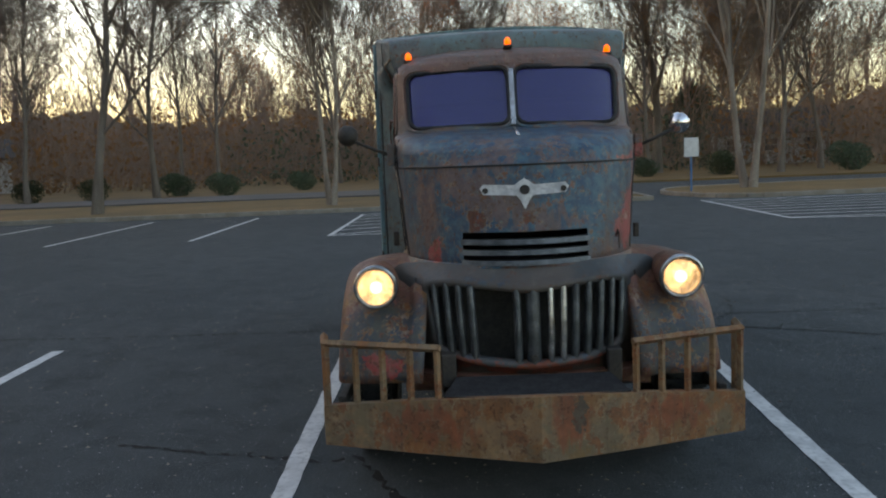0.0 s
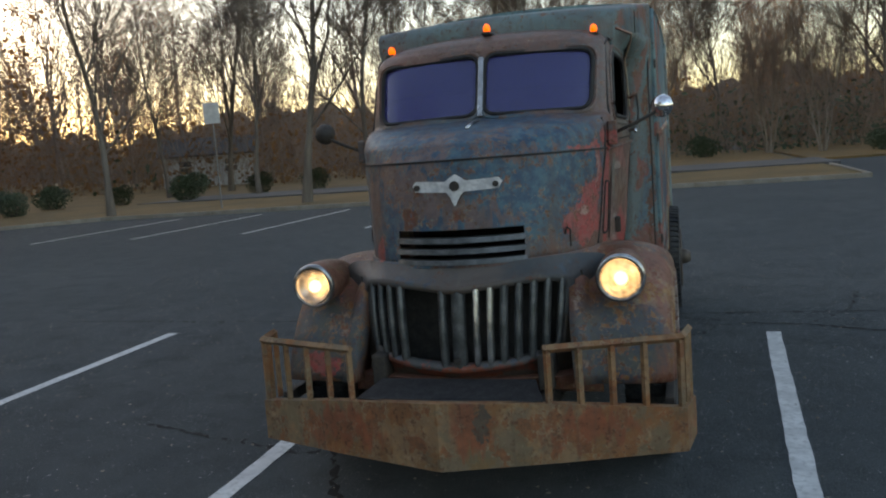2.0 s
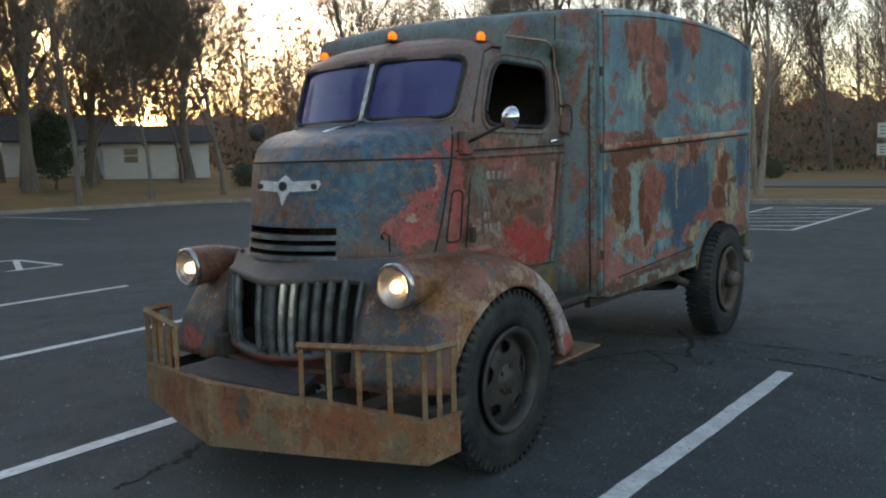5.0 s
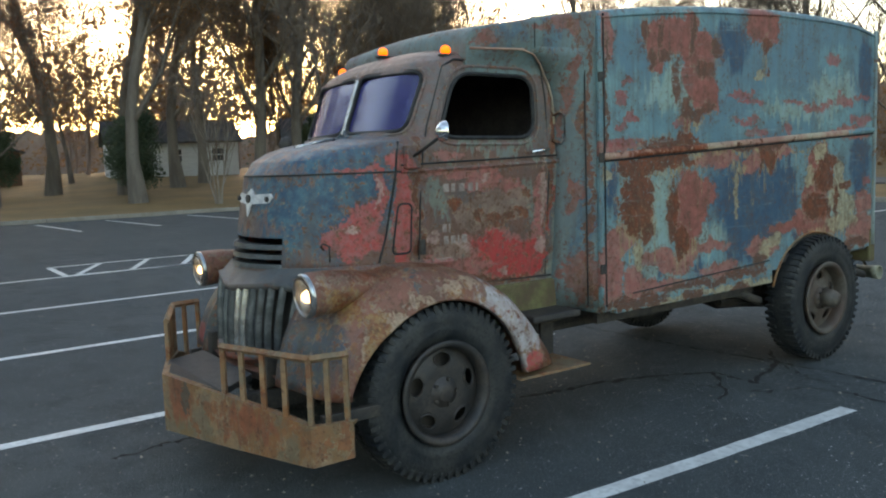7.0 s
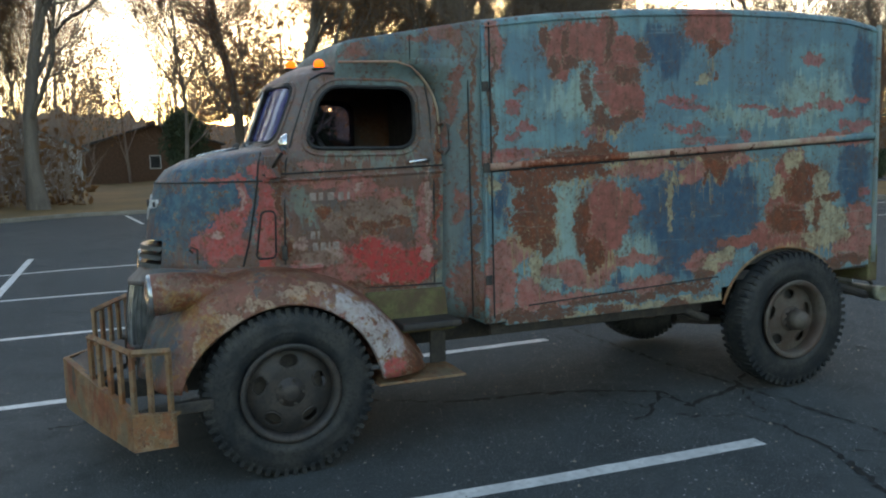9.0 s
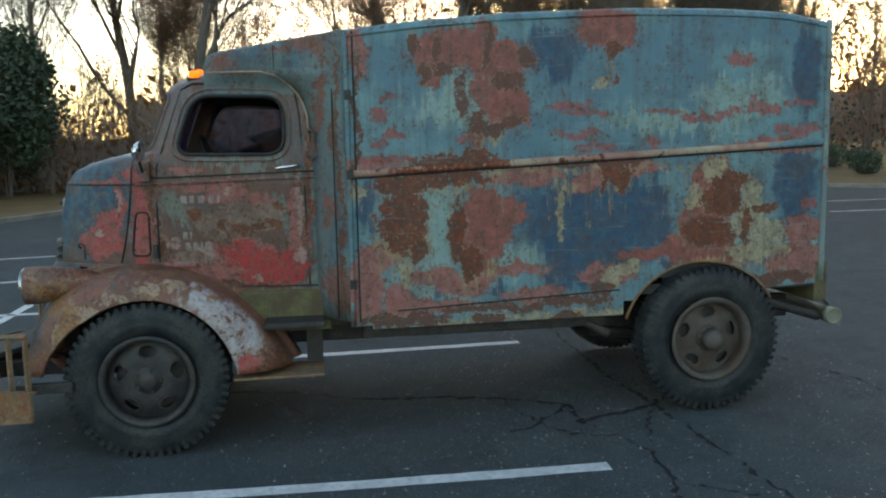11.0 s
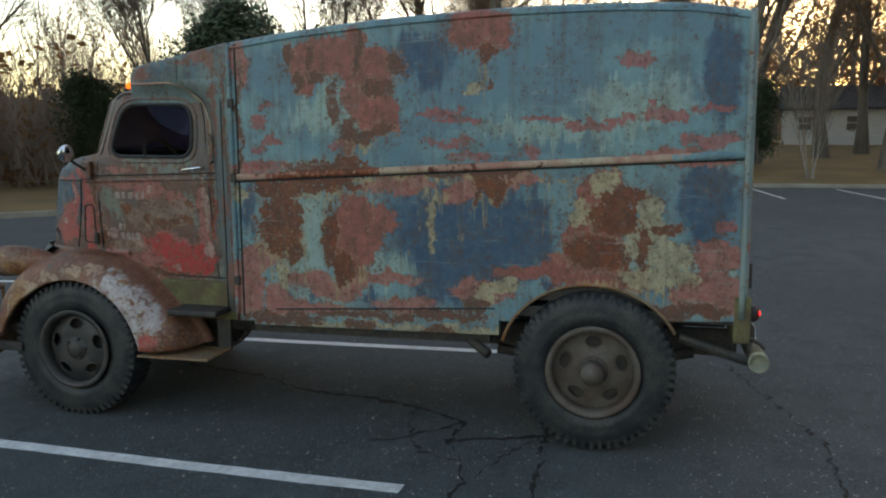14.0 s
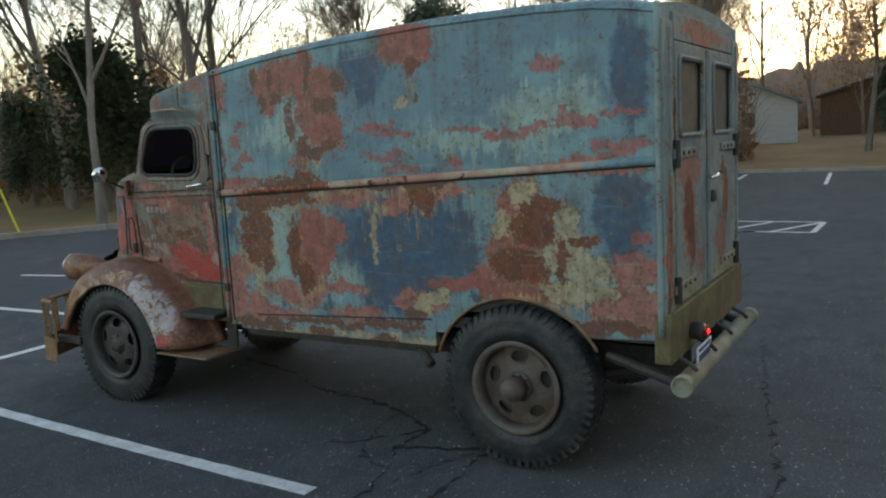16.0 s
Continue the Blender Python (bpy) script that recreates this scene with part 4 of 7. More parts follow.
# cab: rings of a loft, by height: front, depth of the nose, squareness, half width
CAB = [(0.66, -0.10, 0.50, 3.0, 0.60), (0.90, -0.30, 0.70, 2.4, 0.63), (1.02, -0.62, 0.80, 2.2, 0.645), (1.10, -0.665, 0.80, 2.2, 0.655), (1.25, -0.645, 0.80, 2.2, 0.67),
       (1.41, -0.615, 0.80, 2.2, 0.685), (1.54, -0.583, 0.76, 2.2, 0.70), (1.56, -0.580, 0.76, 2.2, 0.702), (1.575, -0.570, 0.75, 2.2, 0.70), (1.64, -0.515, 0.67, 2.3, 0.70),
       (1.69, -0.41, 0.56, 2.4, 0.70), (1.725, -0.27, 0.45, 2.6, 0.70), (1.75, -0.08, 0.34, 3.2, 0.70), (1.765, -0.03, 0.30, 3.6, 0.70), (2.10, 0.10, 0.28, 3.8, 0.69),
       (2.14, 0.125, 0.28, 3.6, 0.675), (2.18, 0.17, 0.30, 3.2, 0.64), (2.21, 0.23, 0.34, 3.0, 0.58), (2.235, 0.32, 0.38, 2.8, 0.48), (2.25, 0.44, 0.42, 2.6, 0.33), (2.258, 0.62, 0.40, 2.4, 0.10)]
CAB_REAR = 1.16


def cab_outline(z, grow=0.0, sides=16, nose=22):
    zs = [r[0] for r in CAB]
    yf, b, k, w = (float(np.interp(z, zs, [r[i] for r in CAB])) for i in (1, 2, 3, 4))
    yf, w = yf - grow, w + grow
    ws = w * 0.955
    half = [(w + (ws - w) * (i / sides) ** 1.2, CAB_REAR + (yf + b - CAB_REAR) * i / sides) for i in range(sides)]
    for i in range(nose + 1):
        a = math.pi / 2 * i / nose
        half.append((ws * max(math.cos(a), 0) ** (2 / k), yf + b - b * math.sin(a) ** (2 / k)))
    return half + [(-x, y) for x, y in half[-2::-1]]


def cab_front(x, z, grow=0.0):
    """The y of the cab's nose at x and height z."""
    pts = [q for q in cab_outline(z, grow, 16, 60)]
    pts = sorted((q for q in pts[16:77]), key=lambda q: q[0])
    return float(np.interp(abs(x), [q[0] for q in pts], [q[1] for q in pts]))


def cab_side(y, z):
    pts = cab_outline(z, 0, 16, 40)[:57]
    return float(np.interp(-y, [-q[1] for q in pts], [q[0] for q in pts]))


zs = sorted(set([round(z, 4) for z in np.linspace(0.66, 2.258, 60)] + [r[0] for r in CAB]))
rings = [[(x, y, z) for x, y in cab_outline(z)] for z in zs]
cols = len(rings[0])
shell = mesh_of("cab_body", [v for r in rings for v in r], grid_faces(len(rings), cols)[::-1], PATINA_CAB)
WIN = rounded([(0.175, 1.735), (0.815, 1.725), (0.815, 2.065), (0.30, 2.075)], 0.11)
PANES = [rounded([(s * 0.018, 1.785), (s * 0.57, 1.775), (s * 0.585, 2.085), (s * 0.018, 2.105)], 0.07) for s in (1, -1)]
VENT = [(-0.305, 1.10), (0.305, 1.10), (0.305, 1.245), (-0.305, 1.245)]
bmn = bmesh.new()
bmn.from_mesh(shell)
bmesh.ops.recalc_face_normals(bmn, faces=bmn.faces)
if sum((f.normal.y for f in bmn.faces if f.calc_center_median().y < -0.4)) > 0:
    bmesh.ops.reverse_faces(bmn, faces=bmn.faces)
bmn.to_mesh(shell)
bmn.free()
cab_mesh = carved(shell, 0.012, [prism(WIN, "x", -1.5, 1.5)] + [prism(q, "y", -0.3, 0.42) for q in PANES] + [prism(VENT, "y", -1.2, -0.40)])
bmn = bmesh.new()
bmn.from_mesh(cab_mesh)
left, shells = set(bmn.verts), []
while left:
    heap, group = [left.pop()], []
    while heap:
        q = heap.pop()
        group.append(q)
        for e in q.link_edges:
            o = e.other_vert(q)
            if o in left:
                left.remove(o)
                heap.append(o)
    shells.append(group)
shells.sort(key=len)
bmesh.ops.delete(bmn, geom=[q for group in shells[:-1] for q in group], context="VERTS")
bmn.to_mesh(cab_mesh)
bmn.free()
cab_mesh.polygons.foreach_set("use_smooth", [True] * len(cab_mesh.polygons))
cab = part("cab_body", cab_mesh, PATINA_CAB, truck, "dented cab in faded blue, red primer and rust")
cab_mesh.set_sharp_from_angle(angle=radians(40))


def on_front(poly, inset):
    return [(x, cab_front(x, z) + inset, z) for x, z in poly]


for s, poly in zip((1, -1), PANES):
    bm = bmesh.new()
    xs = np.linspace(0.0, 0.60, 14) * s
    rows = np.linspace(1.765, 2.115, 8)
    a = [[bm.verts.new((x, cab_front(x, z) + 0.012, z)) for x in xs] for z in rows]
    b = [[bm.verts.new((x, cab_front(x, z) + 0.017, z)) for x in xs] for z in rows]
    for g in (a, b):
        for i in range(len(rows) - 1):
            for j in range(len(xs) - 1):
                bm.faces.new((g[i][j], g[i][j + 1], g[i + 1][j + 1], g[i + 1][j]))
    pane = part("windshield_pane", bm, PANE_BLUE, cab, "dark blue windshield glass", True)
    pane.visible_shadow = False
    gasket = bmesh.new()
    tube(gasket, on_front(poly, 0.0), 0.011, 6, True)
    part("windshield_gasket", gasket, RUBBER, cab, "black rubber seal")
    fr = bmesh.new()
    tube(fr, [(x, y - 0.004, z) for x, y, z in on_front(rounded([(s * 0.0, 1.765), (s * 0.59, 1.755), (s * 0.605, 2.10), (s * 0.0, 2.12)], 0.08), 0.0)], 0.010, 6, True)
    part("windshield_frame", fr, PATINA_CAB, cab)
part("centre_divider", box(bmesh.new(), (-0.014, -0.04, 1.77), (0.014, -0.01, 2.11), 0.004, Matrix.Translation((0, -0.02, 1.77)) @ Matrix.Rotation(radians(-20.5), 4, "X") @ Matrix.Translation((0, 0.02, -1.77))), CHROME_WORN, cab, "chipped chrome divider strip")
for s in (1, -1):
    bm = bmesh.new()
    ring = [(s * (cab_side(y, z) + 0.002), y, z) for y, z in WIN]
    tube(bm, ring, 0.012, 6, True)
    part("door_window_gasket", bm, RUBBER, cab, "black rubber seal")
    bm = bmesh.new()
    outer = rounded([(0.135, 1.70), (0.85, 1.69), (0.85, 2.105), (0.27, 2.115)], 0.15)
    tube(bm, [(s * (cab_side(y, min(z, 2.1)) + 0.001), y, z) for y, z in outer], 0.010, 6, True)
    part("door_window_frame", bm, PATINA_CAB, cab)
    bm = bmesh.new()
    q = [(s * (cab_side(y, z) - 0.022), y, z) for y, z in rounded([(0.15, 1.70), (0.84, 1.70), (0.84, 2.09), (0.28, 2.09)], 0.1)]
    k = len(q)
    f0 = [bm.verts.new(v) for v in q]
    f1 = [bm.verts.new((x - s * 0.005, y, z)) for x, y, z in q]
    bm.faces.new(f0), bm.faces.new(f1)
    if s < 0:
        pane = part("door_pane", bm, PANE, cab, "tinted door glass")
        pane.visible_shadow = False
    else:
        bm.free()
    # door seams, belt moulding, hinges, handle
    seam = [(y, z) for y, z in [(0.055, 1.10), (0.06, 1.4), (0.075, 1.66), (0.12, 1.80), (0.235, 2.11), (0.30, 2.145), (0.80, 2.14), (0.885, 2.10), (0.91, 1.95), (0.925, 1.5), (0.935, 0.93)]]
    bm = bmesh.new()
    tube(bm, [(s * (cab_side(y, min(z, 2.12)) + 0.000), y, z) for y, z in seam], 0.006, 5)
    part("door_seam", bm, RUBBER, cab, "dark door gap")
    bm = bmesh.new()
    tube(bm, [(s * (cab_side(y, 0.90) + 0.001), y, 0.93 - 0.02 * (y - 0.5)) for y in np.linspace(0.50, 1.10, 8)], 0.006, 5)
    part("sill_seam", bm, RUBBER, cab)
    bm = bmesh.new()
    tube(bm, [(s * (cab_side(y, 1.575) + 0.002), y, 1.565 + 0.025 * y) for y in np.linspace(-0.05, 1.15, 16)], 0.013, 6)
    part("belt_moulding", bm, PATINA_CAB, cab, "thin raised belt moulding")
    bm = bmesh.new()
    tube(bm, [(s * (cab_side(y, 1.6) + 0.003), y, 1.60 + 0.025 * y) for y in np.linspace(-0.05, 1.15, 16)], 0.005, 5)
    part("belt_gap", bm, RUBBER, cab)
    x0 = cab_side(0.86, 1.64)
    part("door_handle", bars(([(s * (x0 + 0.005), 0.90, 1.655), (s * (x0 + 0.045), 0.885, 1.66), (s * (x0 + 0.048), 0.76, 1.645)], 0.010)), CHROME, cab, "bright chrome door handle", True)
    x0 = cab_side(1.0, 1.75)
    part("grab_handle", bars(([(s * (x0 + 0.0), 0.965, 1.85), (s * (x0 + 0.05), 0.97, 1.87), (s * (x0 + 0.055), 1.0, 1.84), (s * (x0 + 0.055), 1.0, 1.72), (s * (x0 + 0.05), 0.975, 1.69), (s * x0, 0.96, 1.71)], 0.010)), PATINA_CAB, cab, "bent steel grab handle", True)
    # cowl hatch and hood seam
    bm = bmesh.new()
    tube(bm, [(s * (cab_side(y, z) + 0.001), y, z) for y, z in rounded([(-0.10, 1.14), (0.005, 1.14), (0.01, 1.40), (-0.065, 1.40)], 0.03)], 0.006, 5, True)
    part("cowl_hatch_seam", bm, RUBBER, cab)
    bm = bmesh.new()
    tube(bm, [(s * (cab_side(y, z) + 0.001), y, z) for y, z in [(-0.17, 1.10), (-0.13, 1.25), (-0.10, 1.42), (-0.08, 1.55), (-0.07, 1.66), (-0.05, 1.72)]], 0.006, 5)
    part("hood_seam", bm, RUBBER, cab, "dark gap at the hood's rear edge")
    part("hood_hinge", box(bmesh.new(), (s * 0.655, -0.04, 1.58), (s * 0.70, 0.04, 1.70), 0.008), PATINA_CAB, cab, "rusty mirror bracket")
    part("door_hinge", box(bmesh.new(), (s * 0.66, 0.03, 1.13), (s * 0.69, 0.06, 1.21), 0.006), STEEL_DARK, cab)
    # mirror on its arm
    base = (s * 0.69, 0.0, 1.64)
    tip = (s * 0.91, 0.03, 1.735)
    arm = part("mirror_arm", bars(([base, (s * 0.80, 0.01, 1.685), tip], 0.009)), STEEL_DARK, cab, "thin rusty mirror arm", True)
    bm = bmesh.new()
    aim = Vector((s * 0.25, 0.93, -0.05))
    spin(bm, [(-0.045, 0.0), (-0.040, 0.022), (-0.025, 0.044), (0.0, 0.058), (0.006, 0.056), (0.004, 0.0)], (s * 0.92, 0.035, 1.755), aim, 28)
    part("mirror_head", bm, CHROME if s > 0 else STEEL_DARK, arm, "round chrome mirror" if s > 0 else "round dull mirror", True)
for z, spans in ((1.47, ((0.20, 0.235), (0.25, 0.275), (0.30, 0.335), (0.36, 0.39), (0.41, 0.425))), (1.255, ((0.20, 0.225), (0.24, 0.25))), (1.19, ((0.21, 0.24), (0.255, 0.285), (0.30, 0.31), (0.325, 0.36)))):
    for a, b in spans:
        x0 = min(cab_side(a, z), cab_side(b, z))
        part("letter_bar", solid([(cab_side(y, z) + d, y, z + h) for d in (0.0025, -0.004) for y, h in ((a, -0.022), (b, -0.022), (b, 0.022), (a, 0.022))], [(0, 1, 2, 3), (4, 5, 6, 7), (0, 1, 5, 4), (1, 2, 6, 5), (2, 3, 7, 6), (3, 0, 4, 7)]), LETTER, cab, "faded unreadable lettering")
part("hood_crease", tube(bmesh.new(), [(x, y, 1.565) for x, y in cab_outline(1.56)[12:-12]], 0.006, 5), RUBBER, cab, "crease across the hood")
part("hood_strip", bars(([(0.0, -0.33, 1.712), (0.0, -0.2, 1.741), (0.0, -0.08, 1.756)], 0.009)), CHROME_WORN, cab, "thin chrome strip along the hood", True)
# emblem: a winged bar with a shield, no lettering
em_poly = [(-0.215, 1.455), (-0.20, 1.475), (-0.05, 1.468), (-0.03, 1.482), (0.0, 1.50), (0.03, 1.482), (0.05, 1.468), (0.20, 1.475), (0.218, 1.455), (0.20, 1.425), (0.04, 1.418), (0.022, 1.395), (0.0, 1.352), (-0.022, 1.395), (-0.04, 1.418), (-0.20, 1.425)]
bm = bmesh.new()
f0 = [bm.verts.new((x, cab_front(x, z) - 0.008, z)) for x, z in em_poly]
f1 = [bm.verts.new((x, cab_front(x, z) + 0.01, z)) for x, z in em_poly]
for i in range(len(em_poly)):
    bm.faces.new((f0[i], f0[i - 1], f1[i - 1], f1[i]))
c0 = bm.verts.new((0, cab_front(0, 1.43) - 0.012, 1.43))
for i in range(len(em_poly)):
    bm.faces.new((f0[i - 1], f0[i], c0))
emblem = part("hood_emblem", bm, WHITE_EMBLEM, cab, "chalky white winged emblem")
for x in (-0.19, 0.0, 0.19):
    part("emblem_hole", spin(bmesh.new(), [(0, 0), (0, 0.014 if x else 0.024), (0.012, 0.014 if x else 0.024), (0.012, 0)], (x, cab_front(x, 1.445) - 0.02, 1.445), (0, 1, 0), 12), STEEL_DARK, emblem)
for i, z in enumerate((1.198, 1.148, 1.098)):
    bm = bmesh.new()
    xs = np.linspace(-0.315, 0.315, 25)
    lo = [(x, cab_front(x, z) - 0.012 - 0.02 * (1 - abs(x) / 0.32), z - 0.012) for x in xs]
    hi = [(x, cab_front(x, z) - 0.004 - 0.02 * (1 - abs(x) / 0.32), z + 0.012) for x in xs]
    bk = [(x, cab_front(x, z) + 0.05, z + 0.012) for x in xs]
    vs = [[bm.verts.new(v) for v in r] for r in (lo, hi, bk)]
    for a, b in zip(vs, vs[1:]):
        for j in range(len(xs) - 1):
            bm.faces.new((a[j], a[j + 1], b[j + 1], b[j]))
    part("hood_louvre", bm, GREY_BAR, cab, "worn grey louvre bar")
part("hood_lip", tube(bmesh.new(), [(x, y - 0.01, 1.075 + 0.0 * x) for x, y in cab_outline(1.075)[14:-14]], 0.022, 6), PATINA_CAB, cab)
part("hood_hook", bars(([(0.47, -0.42, 1.18), (0.475, -0.44, 1.20), (0.48, -0.43, 1.215), (0.49, -0.40, 1.20), (0.49, -0.40, 1.12)], 0.005)), STEEL_DARK, cab, "bent wire hood hook", True)
# roof marker lamps
for x, y, z in ((0.0, 0.245, 2.225), (0.577, 0.285, 2.165), (-0.577, 0.285, 2.165)):
    lamp = part("marker_lamp", box(bmesh.new(), (x - 0.026, y - 0.02, z), (x + 0.026, y + 0.09, z + 0.018), 0.008), STEEL_DARK, cab, "amber roof marker lamp, lit")
    bm = bmesh.new()
    bmesh.ops.create_uvsphere(bm, u_segments=14, v_segments=8, radius=1)
    for v in bm.verts:
        v.co = Vector((x + v.co.x * 0.019, y + 0.02 + v.co.y * 0.032, z + 0.036 + v.co.z * 0.028))
    part("amber_lens", bm, AMBER, lamp, "glowing amber lens", True)
# inside of the cab
part("floor_pan", box(bmesh.new(), (-0.6, -0.15, 0.85), (0.6, 1.12, 0.90)), INTERIOR, cab)
part("bench_seat", box(bmesh.new(), (-0.58, 0.55, 0.90), (0.58, 1.0, 1.30), 0.05), INTERIOR, cab, "dark bench seat")
part("seat_back", box(bmesh.new(), (-0.58, 0.93, 1.28), (0.58, 1.06, 1.74), 0.05), INTERIOR, cab)
part("dashboard", box(bmesh.new(), (-0.60, 0.02, 1.45), (0.60, 0.20, 1.72), 0.04), INTERIOR, cab)
part("rear_wall", box(bmesh.new(), (-0.66, 1.10, 0.75), (0.66, 1.14, 2.2)), INTERIOR, cab)
wheel_ring = [(0.30 + 0.20 * math.cos(t), 0.35 - 0.07 * math.sin(t), 1.70 + 0.15 * math.sin(t)) for t in np.linspace(0, 2 * math.pi, 24, False)]
sw = part("steering_wheel", tube(bmesh.new(), wheel_ring, 0.013, 6, True), RUBBER, cab, "black steering wheel")
part("steering_spoke", bars(([wheel_ring[0], wheel_ring[12]], 0.01), ([(0.30, 0.35, 1.70), (0.30, 0.12, 1.45)], 0.018)), RUBBER, sw)

# ---- grille ----
def grille_y(x, z):
    lean = 0.03 * (1.0 - z) / 0.4
    x = min(abs(x), 0.54)
    return -0.745 - lean + 0.62 * x * x + 0.9 * max(0, x - 0.36) ** 1.5


grille = part("grille_shell", bmesh.new(), GRILLE_PAINT, truck, "pitted grey grille with upright bars, two missing")
bm = bmesh.new()
outline = rounded([(-0.46, 0.665), (-0.25, 0.625), (0.0, 0.605), (0.25, 0.625), (0.46, 0.665), (0.53, 1.0), (0.40, 1.035), (0.0, 0.995), (-0.40, 1.035), (-0.53, 1.0)], 0.06)
inner = rounded([(-0.43, 0.69), (-0.24, 0.655), (0.0, 0.635), (0.24, 0.655), (0.43, 0.69), (0.49, 0.975), (0.39, 1.0), (0.0, 0.962), (-0.39, 1.0), (-0.49, 0.975)], 0.05)
surround = rounded([(-0.66, 0.56), (-0.3, 0.565), (0.0, 0.555), (0.3, 0.565), (0.66, 0.56), (0.68, 1.08), (0.45, 1.10), (0.0, 1.075), (-0.45, 1.10), (-0.68, 1.08)], 0.08)
loops = [[bm.verts.new((x, grille_y(x, z) + d + (0.25 * max(0, abs(x) - 0.5) if d == 0.06 else 0), z)) for x, z in poly] for poly, d in ((surround, 0.06), (outline, 0.0), (outline, -0.018), (inner, -0.010), (inner, 0.05))]
for a, b in zip(loops, loops[1:]):
    for i in range(len(a)):
        bm.faces.new((a[i], a[i - 1], b[i - 1], b[i]))
bmesh.ops.recalc_face_normals(bm, faces=bm.faces)
bm.to_mesh(grille.data)
bm.free()
grille.data.polygons.foreach_set("use_smooth", [True] * len(grille.data.polygons))
grille.data.materials.append(GRILLE_PAINT)
part("splash_apron", solid([(-0.62, -0.52, 0.56), (0.62, -0.52, 0.56), (0.45, -0.72, 0.575), (0.0, -0.80, 0.57), (-0.45, -0.72, 0.575), (-0.62, -0.5, 0.44), (0.62, -0.5, 0.44), (0.45, -0.66, 0.50), (0.0, -0.72, 0.50), (-0.45, -0.66, 0.50)], [(0, 1, 2, 3, 4), (9, 8, 7, 6, 5), (0, 5, 6, 1), (1, 6, 7, 2), (2, 7, 8, 3), (3, 8, 9, 4), (4, 9, 5, 0)]), PATINA_FENDER, grille, "rusty splash apron under the grille")
part("radiator_core", box(bmesh.new(), (-0.47, -0.50, 0.60), (0.47, -0.46, 1.05)), RUBBER, grille, "black radiator core")


def grille_bar(x, w, material, label=""):
    zl = np.interp(abs(x), [0, 0.24, 0.43, 0.5], [0.625, 0.645, 0.68, 0.70])
    zh = np.interp(abs(x), [0, 0.39, 0.49], [0.975, 1.01, 0.985])
    bm = bmesh.new()
    rows = np.linspace(zl, zh, 9)
    sec = [(-w, 0.02), (-w * 0.75, -0.006), (0, -0.014), (w * 0.75, -0.006), (w, 0.02)]
    g = []
    for i, z in enumerate(rows):
        bow = 0.012 * math.sin(math.pi * i / 8)
        xx = x * (1 + 0.06 * (z - 0.65) / 0.35)
        g.append([bm.verts.new((xx + a, grille_y(xx, z) + b - bow, z)) for a, b in sec])
    for a, b in zip(g, g[1:]):
        for j in range(4):
            bm.faces.new((a[j], a[j + 1], b[j + 1], b[j]))
    part("grille_bar", bm, material, grille, label, True)


for x in (-0.43, -0.375, -0.32, -0.265, -0.06, 0.21, 0.27, 0.33, 0.385, 0.44):
    grille_bar(x, 0.019, GREY_BAR)
for x in (0.092, 0.152):
    grille_bar(x, 0.017, CHROME_WORN, "pitted bright chrome bar")
grille_bar(0.012, 0.034, GREY_BAR, "wide worn centre bar")
part("grille_lock", spin(bmesh.new(), [(0, 0), (0, 0.016), (0.02, 0.016), (0.02, 0)], (0.01, -0.815, 0.665), (0, 1, 0), 12), STEEL_DARK, grille)

# ---- front fenders: a loft round the wheel ----
AXLE_F, AXLE_R, WR = (0.0, 0.452), (3.43, 0.512), 0.462
# angle from straight ahead, over the top, to behind: crown radius, opening radius, inner x
FEND = [(-8, 0.70, 0.56, 0.60), (10, 0.705, 0.56, 0.58), (30, 0.705, 0.52, 0.56), (50, 0.70, 0.485, 0.55), (70, 0.665, 0.475, 0.55), (90, 0.64, 0.475, 0.56),
        (110, 0.63, 0.475, 0.58), (130, 0.645, 0.478, 0.60), (150, 0.68, 0.485, 0.61), (165, 0.735, 0.495, 0.62), (178, 0.82, 0.51, 0.63)]


